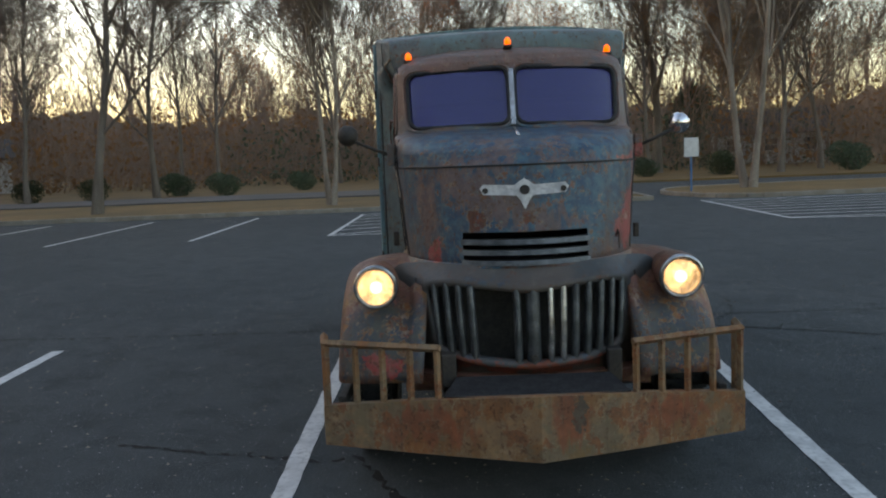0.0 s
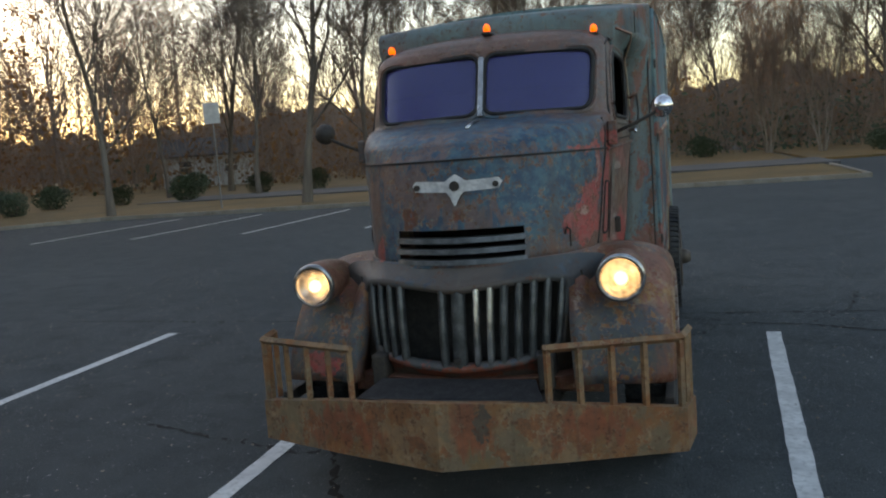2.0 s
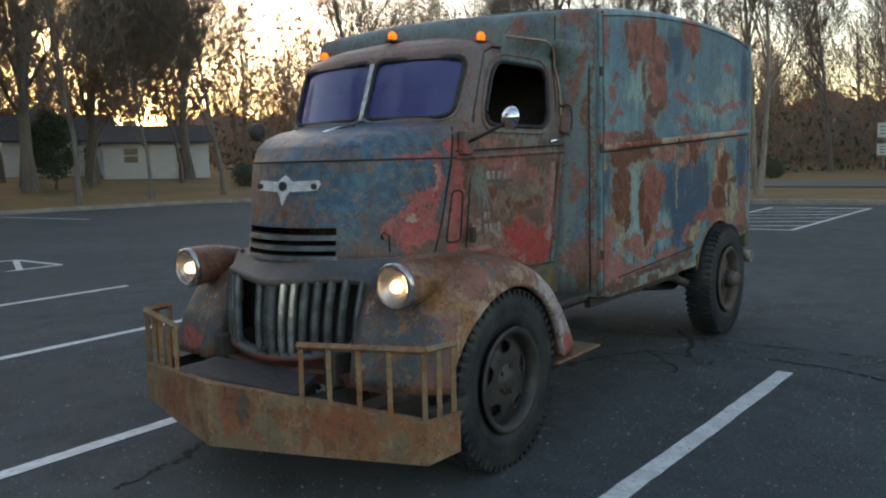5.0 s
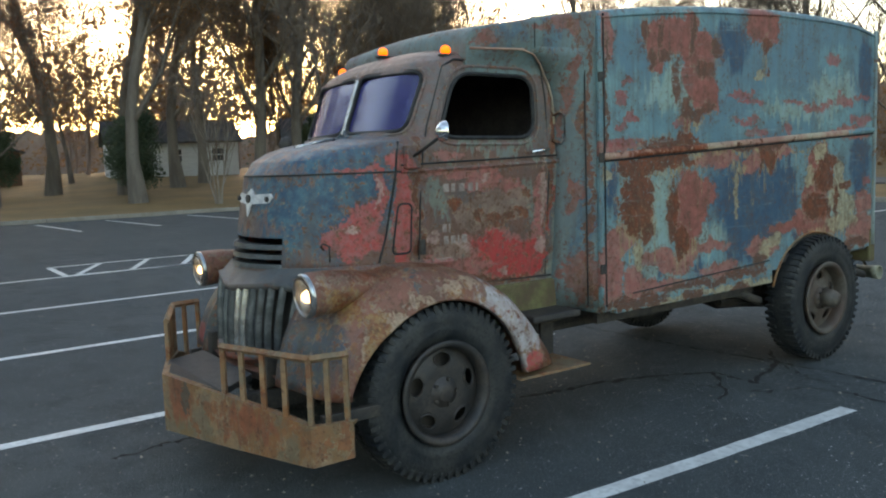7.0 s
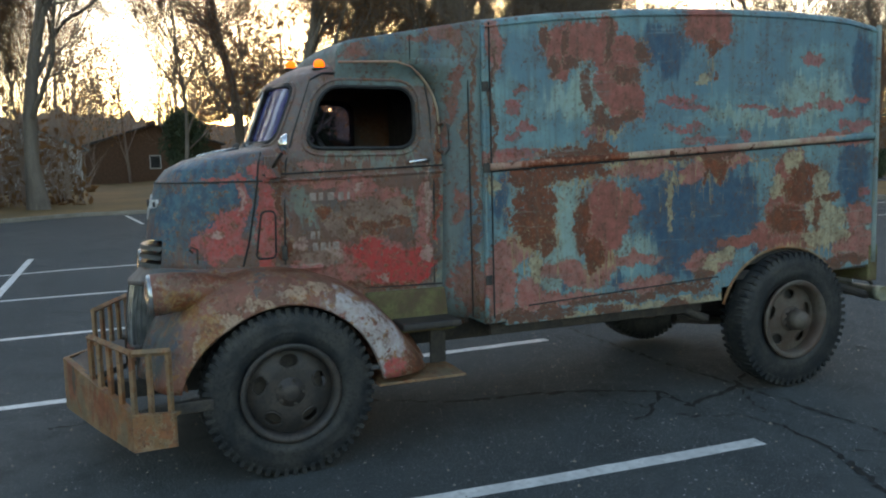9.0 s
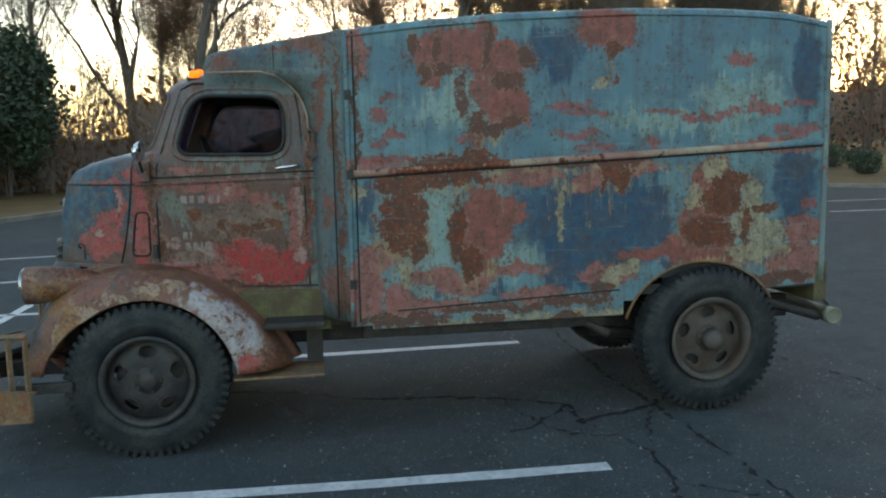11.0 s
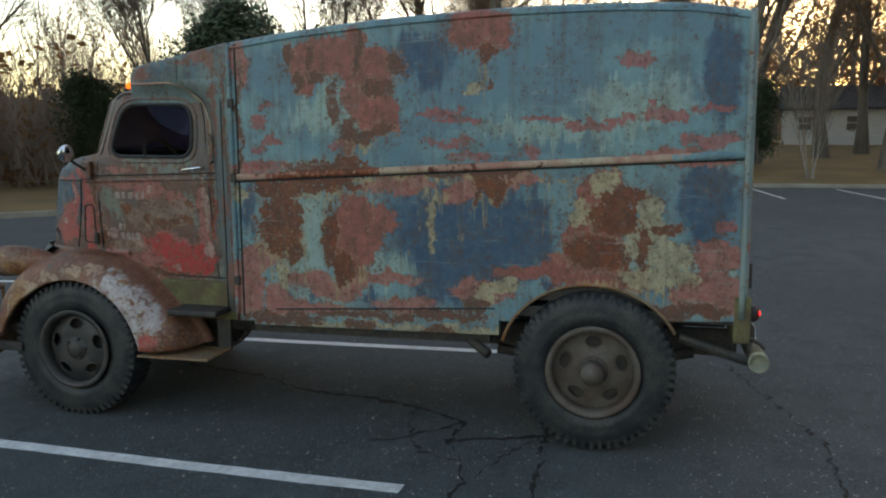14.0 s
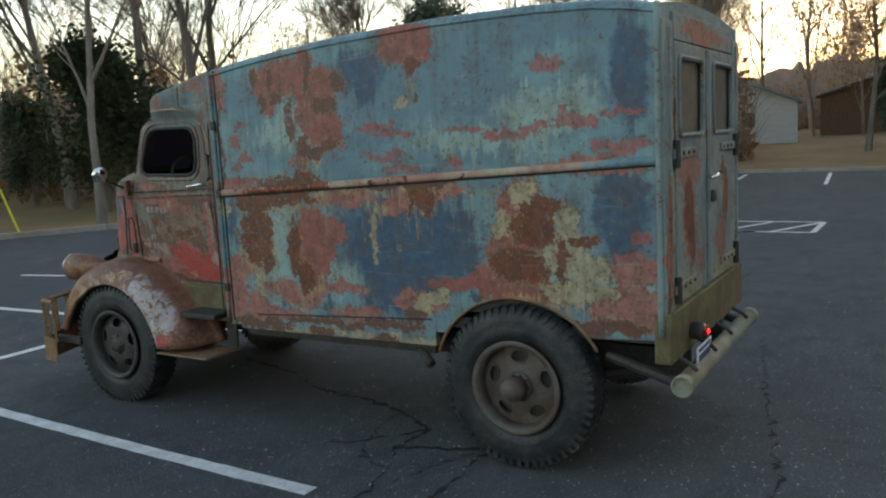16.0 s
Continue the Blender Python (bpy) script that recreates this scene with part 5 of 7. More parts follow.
def fender(s):
    angs = np.linspace(7, 178, 48)
    bm = bmesh.new()
    rows = []
    for a in angs:
        ro, ri, xi = (float(np.interp(a, [f[0] for f in FEND], [f[i] for f in FEND])) for i in (1, 2, 3))
        t = radians(a)
        d = Vector((0, -math.cos(t), math.sin(t)))
        prof = [(xi - 0.055, max(ri, ro - 0.30)), (xi - 0.06, ro + 0.05), (xi, ro + 0.035), (xi + 0.02, ro + 0.012)]
        for j in range(13):
            u = math.pi / 2 * j / 12
            prof.append((xi + 0.03 + (0.945 - xi - 0.03) * math.sin(u) ** 0.8, ri + 0.012 + (ro - ri - 0.012) * math.cos(u) ** 0.75))
        prof += [(0.952, ri + 0.005), (0.944, ri - 0.004), (0.90, ri - 0.002)]
        rows.append([bm.verts.new((s * x, AXLE_F[0] + r * d.y, AXLE_F[1] + r * d.z)) for x, r in prof])
    for a, b in zip(rows, rows[1:]):
        for j in range(len(a) - 1):
            bm.faces.new((a[j], a[j + 1], b[j + 1], b[j]))
    fen = part("front_fender", bm, PATINA_FENDER, truck, "bulging front fender, rust, primer and bare grey metal", True)
    so = fen.modifiers.new("thick", "SOLIDIFY")
    so.thickness = 0.008
    # inner liner and apron
    part("wheel_well", box(bmesh.new(), (s * 0.50, -0.50, 0.45), (s * 0.55, 0.60, 1.02)), STEEL_DARK, fen)
    # headlamp pod
    c = Vector((s * 0.735, -0.66, 1.005))
    aim = Vector((0, 1, 0.06))
    bm = bmesh.new()
    spin(bm, [(0.0, 0.088), (-0.012, 0.101), (-0.004, 0.107), (0.03, 0.109), (0.12, 0.104), (0.22, 0.090), (0.32, 0.066), (0.40, 0.035), (0.44, 0.0)], c, aim, 36)
    pod = part("headlamp_pod", bm, PATINA_FENDER, fen, "rusty bullet-shaped headlamp pod", True)
    part("headlamp_ring", spin(bmesh.new(), [(-0.002, 0.088), (-0.016, 0.090), (-0.020, 0.098), (-0.010, 0.108), (0.004, 0.108)], c, aim, 36), CHROME_WORN, pod, "tarnished chrome ring", True)
    part("headlamp_lens", spin(bmesh.new(), [(-0.034, 0.0), (-0.031, 0.035), (-0.022, 0.07), (-0.010, 0.090), (-0.004, 0.090), (-0.016, 0.07), (-0.026, 0.035), (-0.029, 0.0)], c, aim, 32), LENS_GLASS, pod, "clear ribbed lens", True).visible_shadow = False
    part("reflector", spin(bmesh.new(), [(0.05, 0.0), (0.045, 0.03), (0.025, 0.062), (0.0, 0.087)], c, aim, 28), CHROME_WORN, pod, "", True)
    bm = bmesh.new()
    bmesh.ops.create_uvsphere(bm, u_segments=16, v_segments=10, radius=0.030, matrix=Matrix.Translation(c + Vector((0, 0.012, -0.004))))
    part("bulb", bm, HEAD_GLOW, pod, "glowing warm headlight bulb", True)
    return fen


for s in (1, -1):
    fen = fender(s)
    # apron behind the fender, step hanger and step plate
    part("cab_skirt", box(bmesh.new(), (s * 0.60, 0.50, 0.64), (s * 0.64, 1.06, 0.90), 0.01), MOSSY, truck, "mossy stained lower cab skirt")
    part("battery_tray", box(bmesh.new(), (s * 0.62, 0.66, 0.695), (s * 0.84, 1.02, 0.735), 0.012), STEEL_DARK, truck, "dark shelf under the cab")
    part("step_plate", box(bmesh.new(), (s * 0.60, 0.48, 0.425), (s * 0.93, 1.0, 0.440), 0.005), RUSTY, truck, "flat rusty step plate")
    part("step_bracket", box(bmesh.new(), (s * 0.60, 0.9, 0.43), (s * 0.62, 1.0, 0.70), 0.004), STEEL_DARK, truck)

# ---- bumper with its side rails ----
bp = [(-1.03, -0.60, 0.40, 0.255), (-0.995, -0.79, 0.465, 0.275), (-0.5, -0.975, 0.53, 0.278), (0, -1.14, 0.575, 0.28), (0.5, -0.975, 0.53, 0.278), (0.995, -0.79, 0.465, 0.275), (1.03, -0.60, 0.46, 0.29)]
bm = bmesh.new()
sec = []
for x, y, zt, zb in bp:
    sec.append([bm.verts.new(v) for v in ((x, y, zb), (x, y, zt), (x * 0.985, y + 0.035, zt + 0.002), (x * 0.985, y + 0.03, zt - 0.012), (x * 0.99, y + 0.012, zt - 0.02), (x * 0.99, y + 0.012, zb))])
for a, b in zip(sec, sec[1:]):
    for j in range(6):
        bm.faces.new((a[j], a[(j + 1) % 6], b[(j + 1) % 6], b[j]))
bm.faces.new(sec[0]), bm.faces.new(sec[-1])
bumper = part("front_bumper", bm, RUSTY, truck, "V-shaped plate bumper of brown rusted steel")


def bumper_at(x):
    return [float(np.interp(x, [q[0] for q in bp], [q[i] for q in bp])) for i in (1, 2)]


def flat_bar(a, b, w=0.014):
    """A square bar between two points."""
    bm = bmesh.new()
    tube(bm, [a, b], w * 1.3, 4)
    return bm


for s in (1, -1):
    xs = (0.445, 0.57, 0.70, 0.83, 0.975)
    top = 0.765
    for x in xs:
        y, zt = bumper_at(s * x)
        part("rail_post", flat_bar((s * x, y + 0.02, zt - 0.02), (s * x, y + 0.02, top), 0.012), RUSTY, bumper)
    ya, yb = bumper_at(s * 0.43)[0] + 0.02, bumper_at(s * 0.98)[0] + 0.02
    part("rail_top", flat_bar((s * 0.43, ya, top), (s * 0.985, yb, top), 0.014), RUSTY, bumper, "square rusty top rail")
    part("rail_return", flat_bar((s * 0.98, yb, top), (s * 1.01, -0.60, top), 0.014), RUSTY, bumper)
    for y in (-0.70, -0.61):
        part("rail_post", flat_bar((s * (0.985 + 0.02 * (y + 0.78) / 0.18), y, 0.43), (s * (0.985 + 0.02 * (y + 0.78) / 0.18), y, top), 0.012), RUSTY, bumper)
    part("bumper_iron", box(bmesh.new(), (s * 0.36, -0.98, 0.40), (s * 0.42, -0.2, 0.50), 0.006), STEEL_DARK, bumper)
    part("bumper_iron", box(bmesh.new(), (s * 0.90, -0.70, 0.42), (s * 0.94, -0.40, 0.48), 0.006), STEEL_DARK, bumper)
bm = solid([(-0.36, -0.80, 0.585), (0.36, -0.80, 0.585), (0.42, -0.98, 0.545), (0.0, -1.12, 0.565), (-0.42, -0.98, 0.545),
            (-0.36, -0.80, 0.555), (0.36, -0.80, 0.555), (0.42, -0.98, 0.515), (0.0, -1.12, 0.535), (-0.42, -0.98, 0.515)],
           [(0, 1, 2, 3, 4), (9, 8, 7, 6, 5), (0, 5, 6, 1), (1, 6, 7, 2), (2, 7, 8, 3), (3, 8, 9, 4), (4, 9, 5, 0)])
part("step_tray", bm, RUBBER, bumper, "black plate tray behind the bumper")

# ---- box body ----
BW = 0.842
Y0, Y1 = 1.17, 4.235


def box_ring(y, w, zb, ze, zc, r):
    """Cross-section of the box: straight sides, round shoulders, crowned roof."""
    q = [(w, zb), (w, zb + 0.3), (w, (zb + ze) / 2), (w, ze - r)]
    for j in range(1, 7):
        a = math.pi / 2 * j / 6
        q.append((w - r + r * math.cos(a), ze - r + r * math.sin(a)))
    for j in range(1, 7):
        x = (w - r) * (1 - j / 6)
        q.append((x, ze + (zc - ze) * (1 - (x / (w - r)) ** 2)))
    q += [(-x, z) for x, z in q[-2::-1]]
    return [(x, y, z) for x, z in q]


ys = np.linspace(Y0, Y1, 26)


def eave(y):
    """The roof's edge, which bows upwards along the box."""
    return float(np.interp(y, [1.17, 1.6, 2.2, 2.94, 3.5, 3.95, 4.24], [2.435, 2.49, 2.54, 2.57, 2.57, 2.55, 2.495]))


rows = [box_ring(y, BW, 0.69 + rake(y), eave(y), eave(y) + 0.05, 0.05) for y in ys]
bm = solid([v for r in rows for v in r], grid_faces(len(rows), len(rows[0])))
k = len(rows[0])
vv = list(bm.verts)
bm.faces.new(vv[:k]), bm.faces.new(vv[-k:][::-1])
bmesh.ops.recalc_face_normals(bm, faces=bm.faces)
shell = bpy.data.meshes.new("box_body")
bm.to_mesh(shell)
bm.free()
shell.materials.append(PATINA_BOX)
arch = [(2.86, 0.55)] + [(3.40 + 0.52 * math.cos(a) * (1.0 if math.cos(a) < 0 else 1.02), 0.535 + 0.465 * math.sin(a)) for a in np.linspace(math.pi - 0.25, 0.45, 22)] + [(4.0, 0.66), (4.0, 0.55)]
door_hole = [(-0.66, 0.98), (0.66, 0.98), (0.66, 2.33), (-0.66, 2.33)]
box_mesh = carved(shell, 0.02, [prism(arch, "x", -1.5, 1.5), prism(door_hole, "y", 4.0, 4.5)])
body = part("box_body", box_mesh, PATINA_BOX, truck, "tall box body in peeling teal, blue and red primer")
box_mesh.polygons.foreach_set("use_smooth", [True] * len(box_mesh.polygons))
box_mesh.set_sharp_from_angle(angle=radians(40))
for s in (1, -1):
    bm = bmesh.new()
    line = [(s * (BW + 0.004), y, 1.603 + rake(y)) for y in np.linspace(1.19, 4.22, 12)]
    tube(bm, line, 0.022, 8)
    for v in bm.verts:
        v.co.x = s * (BW + 0.002) + (v.co.x - s * (BW + 0.002)) * 0.6
    part("belt_rail", bm, RAIL, body, "raised half-round belt rail", True)
    part("belt_gap", tube(bmesh.new(), [(x, y, z - 0.026) for x, y, z in line], 0.005, 5), RUBBER, body)
    part("front_corner_post", tube(bmesh.new(), [(s * (BW + 0.004), 1.185, z) for z in np.linspace(0.70, 2.40, 12)], 0.016, 8), PATINA_BOX, body, "", True)
    part("panel_seam", tube(bmesh.new(), [(s * (BW + 0.001), 1.225, z) for z in np.linspace(0.72, 2.42, 12)], 0.006, 5), RUBBER, body)
    part("rear_corner_post", tube(bmesh.new(), [(s * (BW + 0.003), 4.225, z) for z in np.linspace(0.84, 2.50, 12)], 0.018, 8), PATINA_REAR, body, "", True)
    part("sill_seam", tube(bmesh.new(), [(s * (BW + 0.001), y, 0.765 + rake(y)) for y in np.linspace(1.45, 2.85, 8)], 0.005, 5), RUBBER, body)
    part("roof_drip_rail", tube(bmesh.new(), [(s * (BW + 0.003), y, eave(y) - 0.045) for y in np.linspace(1.19, 4.22, 20)], 0.008, 6), PATINA_BOX, body)
    for y, z in ((1.19, 2.06), (1.19, 1.60), (1.19, 0.95)):
        part("side_hinge", box(bmesh.new(), (s * BW, y - 0.02, z - 0.03), (s * (BW + 0.02), y + 0.02, z + 0.03), 0.005), STEEL_DARK, body)
    part("arch_lip", tube(bmesh.new(), [(s * (BW + 0.001), y, z) for y, z in arch[1:-2]], 0.010, 6), RUSTY, body, "", True)
    part("sill_board", prism([(1.30, 0.672), (2.875, 0.682), (2.875, 0.815), (1.30, 0.722)], "x", *sorted((s * 0.80, s * (BW + 0.006)))), PATINA_BOX, body, "rust-eaten sill board under the box")
    part("underfloor_skirt", box(bmesh.new(), (s * 0.70, 1.25, 0.60), (s * 0.74, 2.80, 0.74)), STEEL_DARK, body)
part("box_floor", box(bmesh.new(), (-0.82, 1.2, 0.80), (0.82, 4.2, 0.86)), STEEL_DARK, body)

# cap of the box over the cab, and the panels that flare from the cab to the box
def cap_w(y):
    return 0.70 + 0.185 * (y - 0.42)


def cap_top(y):
    return 2.318 + 0.155 * (y - 0.42)


rows = []
for y, f in ((0.37, 0.0), (0.375, 0.4), (0.39, 0.72), (0.42, 0.93), (0.47, 1.0), (0.60, 1.0), (0.775, 1.0), (0.95, 1.0), (1.175, 1.0)):
    top = cap_top(y)
    ze, zc, ww, r = 2.215 + (top - 2.215) * f, 2.225 + (top + 0.03 - 2.225) * f, cap_w(y) - 0.02 * (1 - f), 0.004 + 0.018 * f
    q = [(cab_side(y, 2.07) + 0.002, 2.075), (cab_side(y, 2.07) + 0.006, 2.13), (0.5 * (ww + cab_side(y, 2.07)) + 0.006, 2.17), (ww - 0.003, 2.205)] + [(ww - r + r * math.cos(a), ze - r + r * math.sin(a)) for a in np.linspace(0, math.pi / 2, 6)] + [((ww - r) * (1 - j / 6), ze + (zc - ze) * (1 - (1 - j / 6) ** 2)) for j in range(1, 7)]
    q += [(-x, z) for x, z in q[-2::-1]]
    rows.append([(x, y, z) for x, z in q])
bm = solid([v for r in rows for v in r], grid_faces(len(rows), len(rows[0])))
vv = list(bm.verts)
k = len(rows[0])
bm.faces.new(vv[:k])
cap = part("roof_cap", bm, PATINA_CAP, body, "faded teal cap of the box over the cab roof", True)
cap.data.set_sharp_from_angle(angle=radians(45))


def panel_front(z):
    """The flared panel's front edge: y and x at height z."""
    y = float(np.interp(z, [0.72, 1.6, 1.95, 2.05, 2.10, 2.14, 2.18, 2.22], [0.985, 0.98, 0.955, 0.925, 0.89, 0.84, 0.78, 0.72]))
    low = cab_side(y, min(z, 2.1)) + 0.003
    return y, low + max(0.0, cap_w(y) - 0.004 - low) * min(1.0, max(0.0, (z - 2.09) / 0.12))


for s in (1, -1):
    bm = bmesh.new()
    g = []
    for z in list(np.linspace(0.72, 1.95, 8)) + [2.0, 2.04, 2.08, 2.11, 2.14, 2.18, 2.22]:
        y, x = panel_front(z)
        swell = min(1.0, max(0.0, (z - 1.85) / 0.35))
        row = []
        for t in (0, 0.2, 0.5, 0.8, 1):
            yy, xx = y + (1.175 - y) * t, x + (0.838 - x) * t
            xx += max(0.0, cap_w(yy) + 0.002 - xx) * swell * min(1.0, 2.5 * t)
            row.append(bm.verts.new((s * xx, yy, z)))
        g.append(row)
    for a, b in zip(g, g[1:]):
        for j in range(4):
            bm.faces.new((a[j], a[j + 1], b[j + 1], b[j]))
    q = part("cab_quarter_panel", bm, PATINA_CAP, body, "flared panel joining cab and box", True)
    q.modifiers.new("thick", "SOLIDIFY").thickness = 0.008
    edge_line = [(s * (cap_w(y) - 0.004), y, 2.203) for y in (0.385, 0.5, 0.62, 0.70)] + [(s * (cap_w(0.79) - 0.03), 0.79, 2.18)] + [(s * (panel_front(z)[1] + 0.004), panel_front(z)[0], z) for z in (2.13, 2.08, 2.02, 1.95, 1.8)]
    part("drip_moulding", tube(bmesh.new(), edge_line, 0.007, 6), RAIL, body, "thin worn drip moulding", True)
    part("cap_seam", tube(bmesh.new(), [(s * (cap_w(0.775) + 0.0005), 0.775, z) for z in (2.215, 2.28, 2.35)], 0.003, 5), RUBBER, body)
    part("panel_seam", tube(bmesh.new(), [(s * 0.815, 1.10, z) for z in (0.74, 1.2, 1.7, 2.1, 2.36)], 0.005, 5), RUBBER, body, "", True)

# ---- rear doors ----
YR = 4.245
for s in (1, -1):
    d = part("rear_door", box(bmesh.new(), (s * 0.008, YR - 0.03, 0.97), (s * 0.665, YR + 0.012, 2.325), 0.008), PATINA_REAR, truck, "weathered rear door, closed, with a dusty window")
    wx = sorted((s * 0.13, s * 0.60))
    me = carved(d.data.copy(), 0.0005, [prism([(wx[0], 1.85), (wx[1], 1.85), (wx[1], 2.25), (wx[0], 2.25)], "y", 4.0, 4.5)])
    d.data = me
    bm = bmesh.new()
    tube(bm, [(x, YR + 0.014, z) for x, z in rounded([(wx[0], 1.85), (wx[1], 1.85), (wx[1], 2.25), (wx[0], 2.25)], 0.04)], 0.014, 6, True)
    part("window_frame", bm, PATINA_REAR, d)
    part("window_pane", box(bmesh.new(), (wx[0] - 0.01, YR - 0.012, 1.84), (wx[1] + 0.01, YR - 0.006, 2.26)), PANE_DUSTY, d, "dusty brown glass")
    for z in (1.76, 1.06):
        h = part("strap_hinge", box(bmesh.new(), (s * 0.30, YR + 0.012, z - 0.025), (s * 0.72, YR + 0.024, z + 0.025), 0.006), PATINA_REAR, d, "riveted strap hinge")
        part("hinge_knuckle", tube(bmesh.new(), [(s * 0.69, YR + 0.026, z - 0.07), (s * 0.69, YR + 0.026, z + 0.07)], 0.018, 8), STEEL_DARK, h)
        for x in (0.36, 0.46, 0.56):
            part("rivet", spin(bmesh.new(), [(0.0, 0.010), (0.006, 0.008), (0.009, 0.0)], (s * x, YR + 0.024, z), (0, 1, 0), 10), STEEL_DARK, h)
    part("door_edge_strip", box(bmesh.new(), (s * 0.006, YR + 0.012, 0.98), (s * 0.035, YR + 0.02, 2.31), 0.003), PATINA_REAR, d)
    part("rear_post", box(bmesh.new(), (s * 0.672, YR - 0.01, 0.93), (s * 0.845, YR + 0.008, 2.42), 0.006), PATINA_REAR, body)
    part("rear_post_bead", tube(bmesh.new(), [(s * 0.76, YR + 0.008, 0.95), (s * 0.76, YR + 0.008, 2.38)], 0.012, 8), PATINA_REAR, body)
    if s > 0:
        part("door_lever", bars(([(0.03, YR + 0.01, 1.60), (0.03, YR + 0.06, 1.60), (-0.10, YR + 0.065, 1.625)], 0.011)), CHROME, d, "chrome door lever", True)
        part("padlock", box(bmesh.new(), (-0.12, YR + 0.012, 1.45), (-0.06, YR + 0.04, 1.52), 0.008), GREY_BAR, d, "small padlock")
part("rear_header", box(bmesh.new(), (-0.66, YR - 0.01, 2.33), (0.66, YR + 0.008, 2.47), 0.006), PATINA_REAR, body)
part("rear_sill", box(bmesh.new(), (-0.845, YR - 0.06, 0.70), (0.845, YR + 0.03, 0.965), 0.01), MOSSY, body, "stained brown rear sill beam")
lamp = part("tail_lamp", spin(bmesh.new(), [(0, 0), (0, 0.045), (0.05, 0.05), (0.07, 0.05), (0.07, 0)], (0.47, YR + 0.03, 0.80), (0, 1, 0), 20), STEEL_DARK, truck, "round red tail lamp, lit", True)
part("red_lens", spin(bmesh.new(), [(0.07, 0.046), (0.085, 0.035), (0.09, 0.0)], (0.47, YR + 0.03, 0.80), (0, 1, 0), 20), REDLENS, lamp, "", True)
part("red_bulb", spin(bmesh.new(), [(0.084, 0.020), (0.095, 0.012), (0.097, 0.0)], (0.465, YR + 0.03, 0.80), (0, 1, 0), 12), REDGLOW, lamp, "glowing red spot", True)
plate = part("number_plate", box(bmesh.new(), (0.28, YR + 0.085, 0.58), (0.58, YR + 0.090, 0.73), 0.002), PLATE_WHITE, truck, "white number plate with dark bars")
part("plate_bar", box(bmesh.new(), (0.31, YR + 0.090, 0.615), (0.55, YR + 0.092, 0.685)), PLATE_BLUE, plate)
part("plate_band", box(bmesh.new(), (0.31, YR + 0.090, 0.70), (0.55, YR + 0.092, 0.718)), PLATE_BLUE, plate)
bm = bmesh.new()
spin(bm, [(-0.86, 0.0), (-0.86, 0.055), (-0.80, 0.055), (-0.80, 0.050), (0.80, 0.050), (0.80, 0.055), (0.86, 0.055), (0.86, 0.048), (0.84, 0.046), (0.84, 0.0)], (0, 4.325, 0.60), (1, 0, 0), 24)
rb = part("rear_bumper", bm, TUBE_PAINT, truck, "worn cream tube bumper with open ends", True)
for x in (-0.55, -0.1, 0.3, 0.72):
    part("bumper_bracket", bars(([(x, 4.26, 0.72), (x, 4.34, 0.68), (x, 4.37, 0.65)], 0.012)), STEEL_DARK, rb)

# ---- chassis ----
for s in (1, -1):
    part("frame_rail", box(bmesh.new(), (s * 0.36, -0.75, 0.52), (s * 0.43, 4.25, 0.68), 0.008), STEEL_DARK, truck, "black chassis rail")
    part("rear_brace", bars(([(s * 0.75, 3.9, 0.70), (s * 0.75, 4.28, 0.58)], 0.03)), STEEL_DARK, truck)
    part("leaf_spring", bars(([(s * 0.40, -0.5, 0.45), (s * 0.40, 0, 0.36), (s * 0.40, 0.5, 0.46)], 0.035)), STEEL_DARK, truck)
    part("leaf_spring", bars(([(s * 0.45, 2.8, 0.50), (s * 0.45, 3.43, 0.42), (s * 0.45, 4.0, 0.54)], 0.035)), STEEL_DARK, truck)
part("front_axle", bars(([(-0.75, 0, 0.45), (-0.45, 0, 0.36), (0.45, 0, 0.36), (0.75, 0, 0.45)], 0.045)), STEEL_DARK, truck)
bm = bmesh.new()
spin(bm, [(-0.75, 0.06), (-0.22, 0.07), (-0.15, 0.17), (0.0, 0.20), (0.15, 0.17), (0.22, 0.07), (0.75, 0.06)], (0, AXLE_R[0], AXLE_R[1]), (1, 0, 0), 20)
part("rear_axle", bm, STEEL_DARK, truck, "", True)
part("drive_shaft", bars(([(0, 0.9, 0.62), (0, 3.3, 0.52)], 0.045)), STEEL_DARK, truck)
part("fuel_tank", box(bmesh.new(), (-0.70, 1.35, 0.42), (-0.45, 2.3, 0.70), 0.04), STEEL_DARK, truck)
part("exhaust_pipe", bars(([(0.35, 1.2, 0.58), (0.5, 2.3, 0.58), (0.70, 2.66, 0.62), (0.80, 2.80, 0.55)], 0.032)), STEEL_DARK, truck, "dark exhaust tailpipe", True)
part("engine_block", box(bmesh.new(), (-0.34, -0.42, 0.50), (0.34, 0.6, 1.0), 0.04), STEEL_DARK, truck)
for s in (1, -1):
    part("inner_well", box(bmesh.new(), (s * 0.50, 2.85, 0.9), (s * 0.82, 4.0, 1.06)), STEEL_DARK, body)


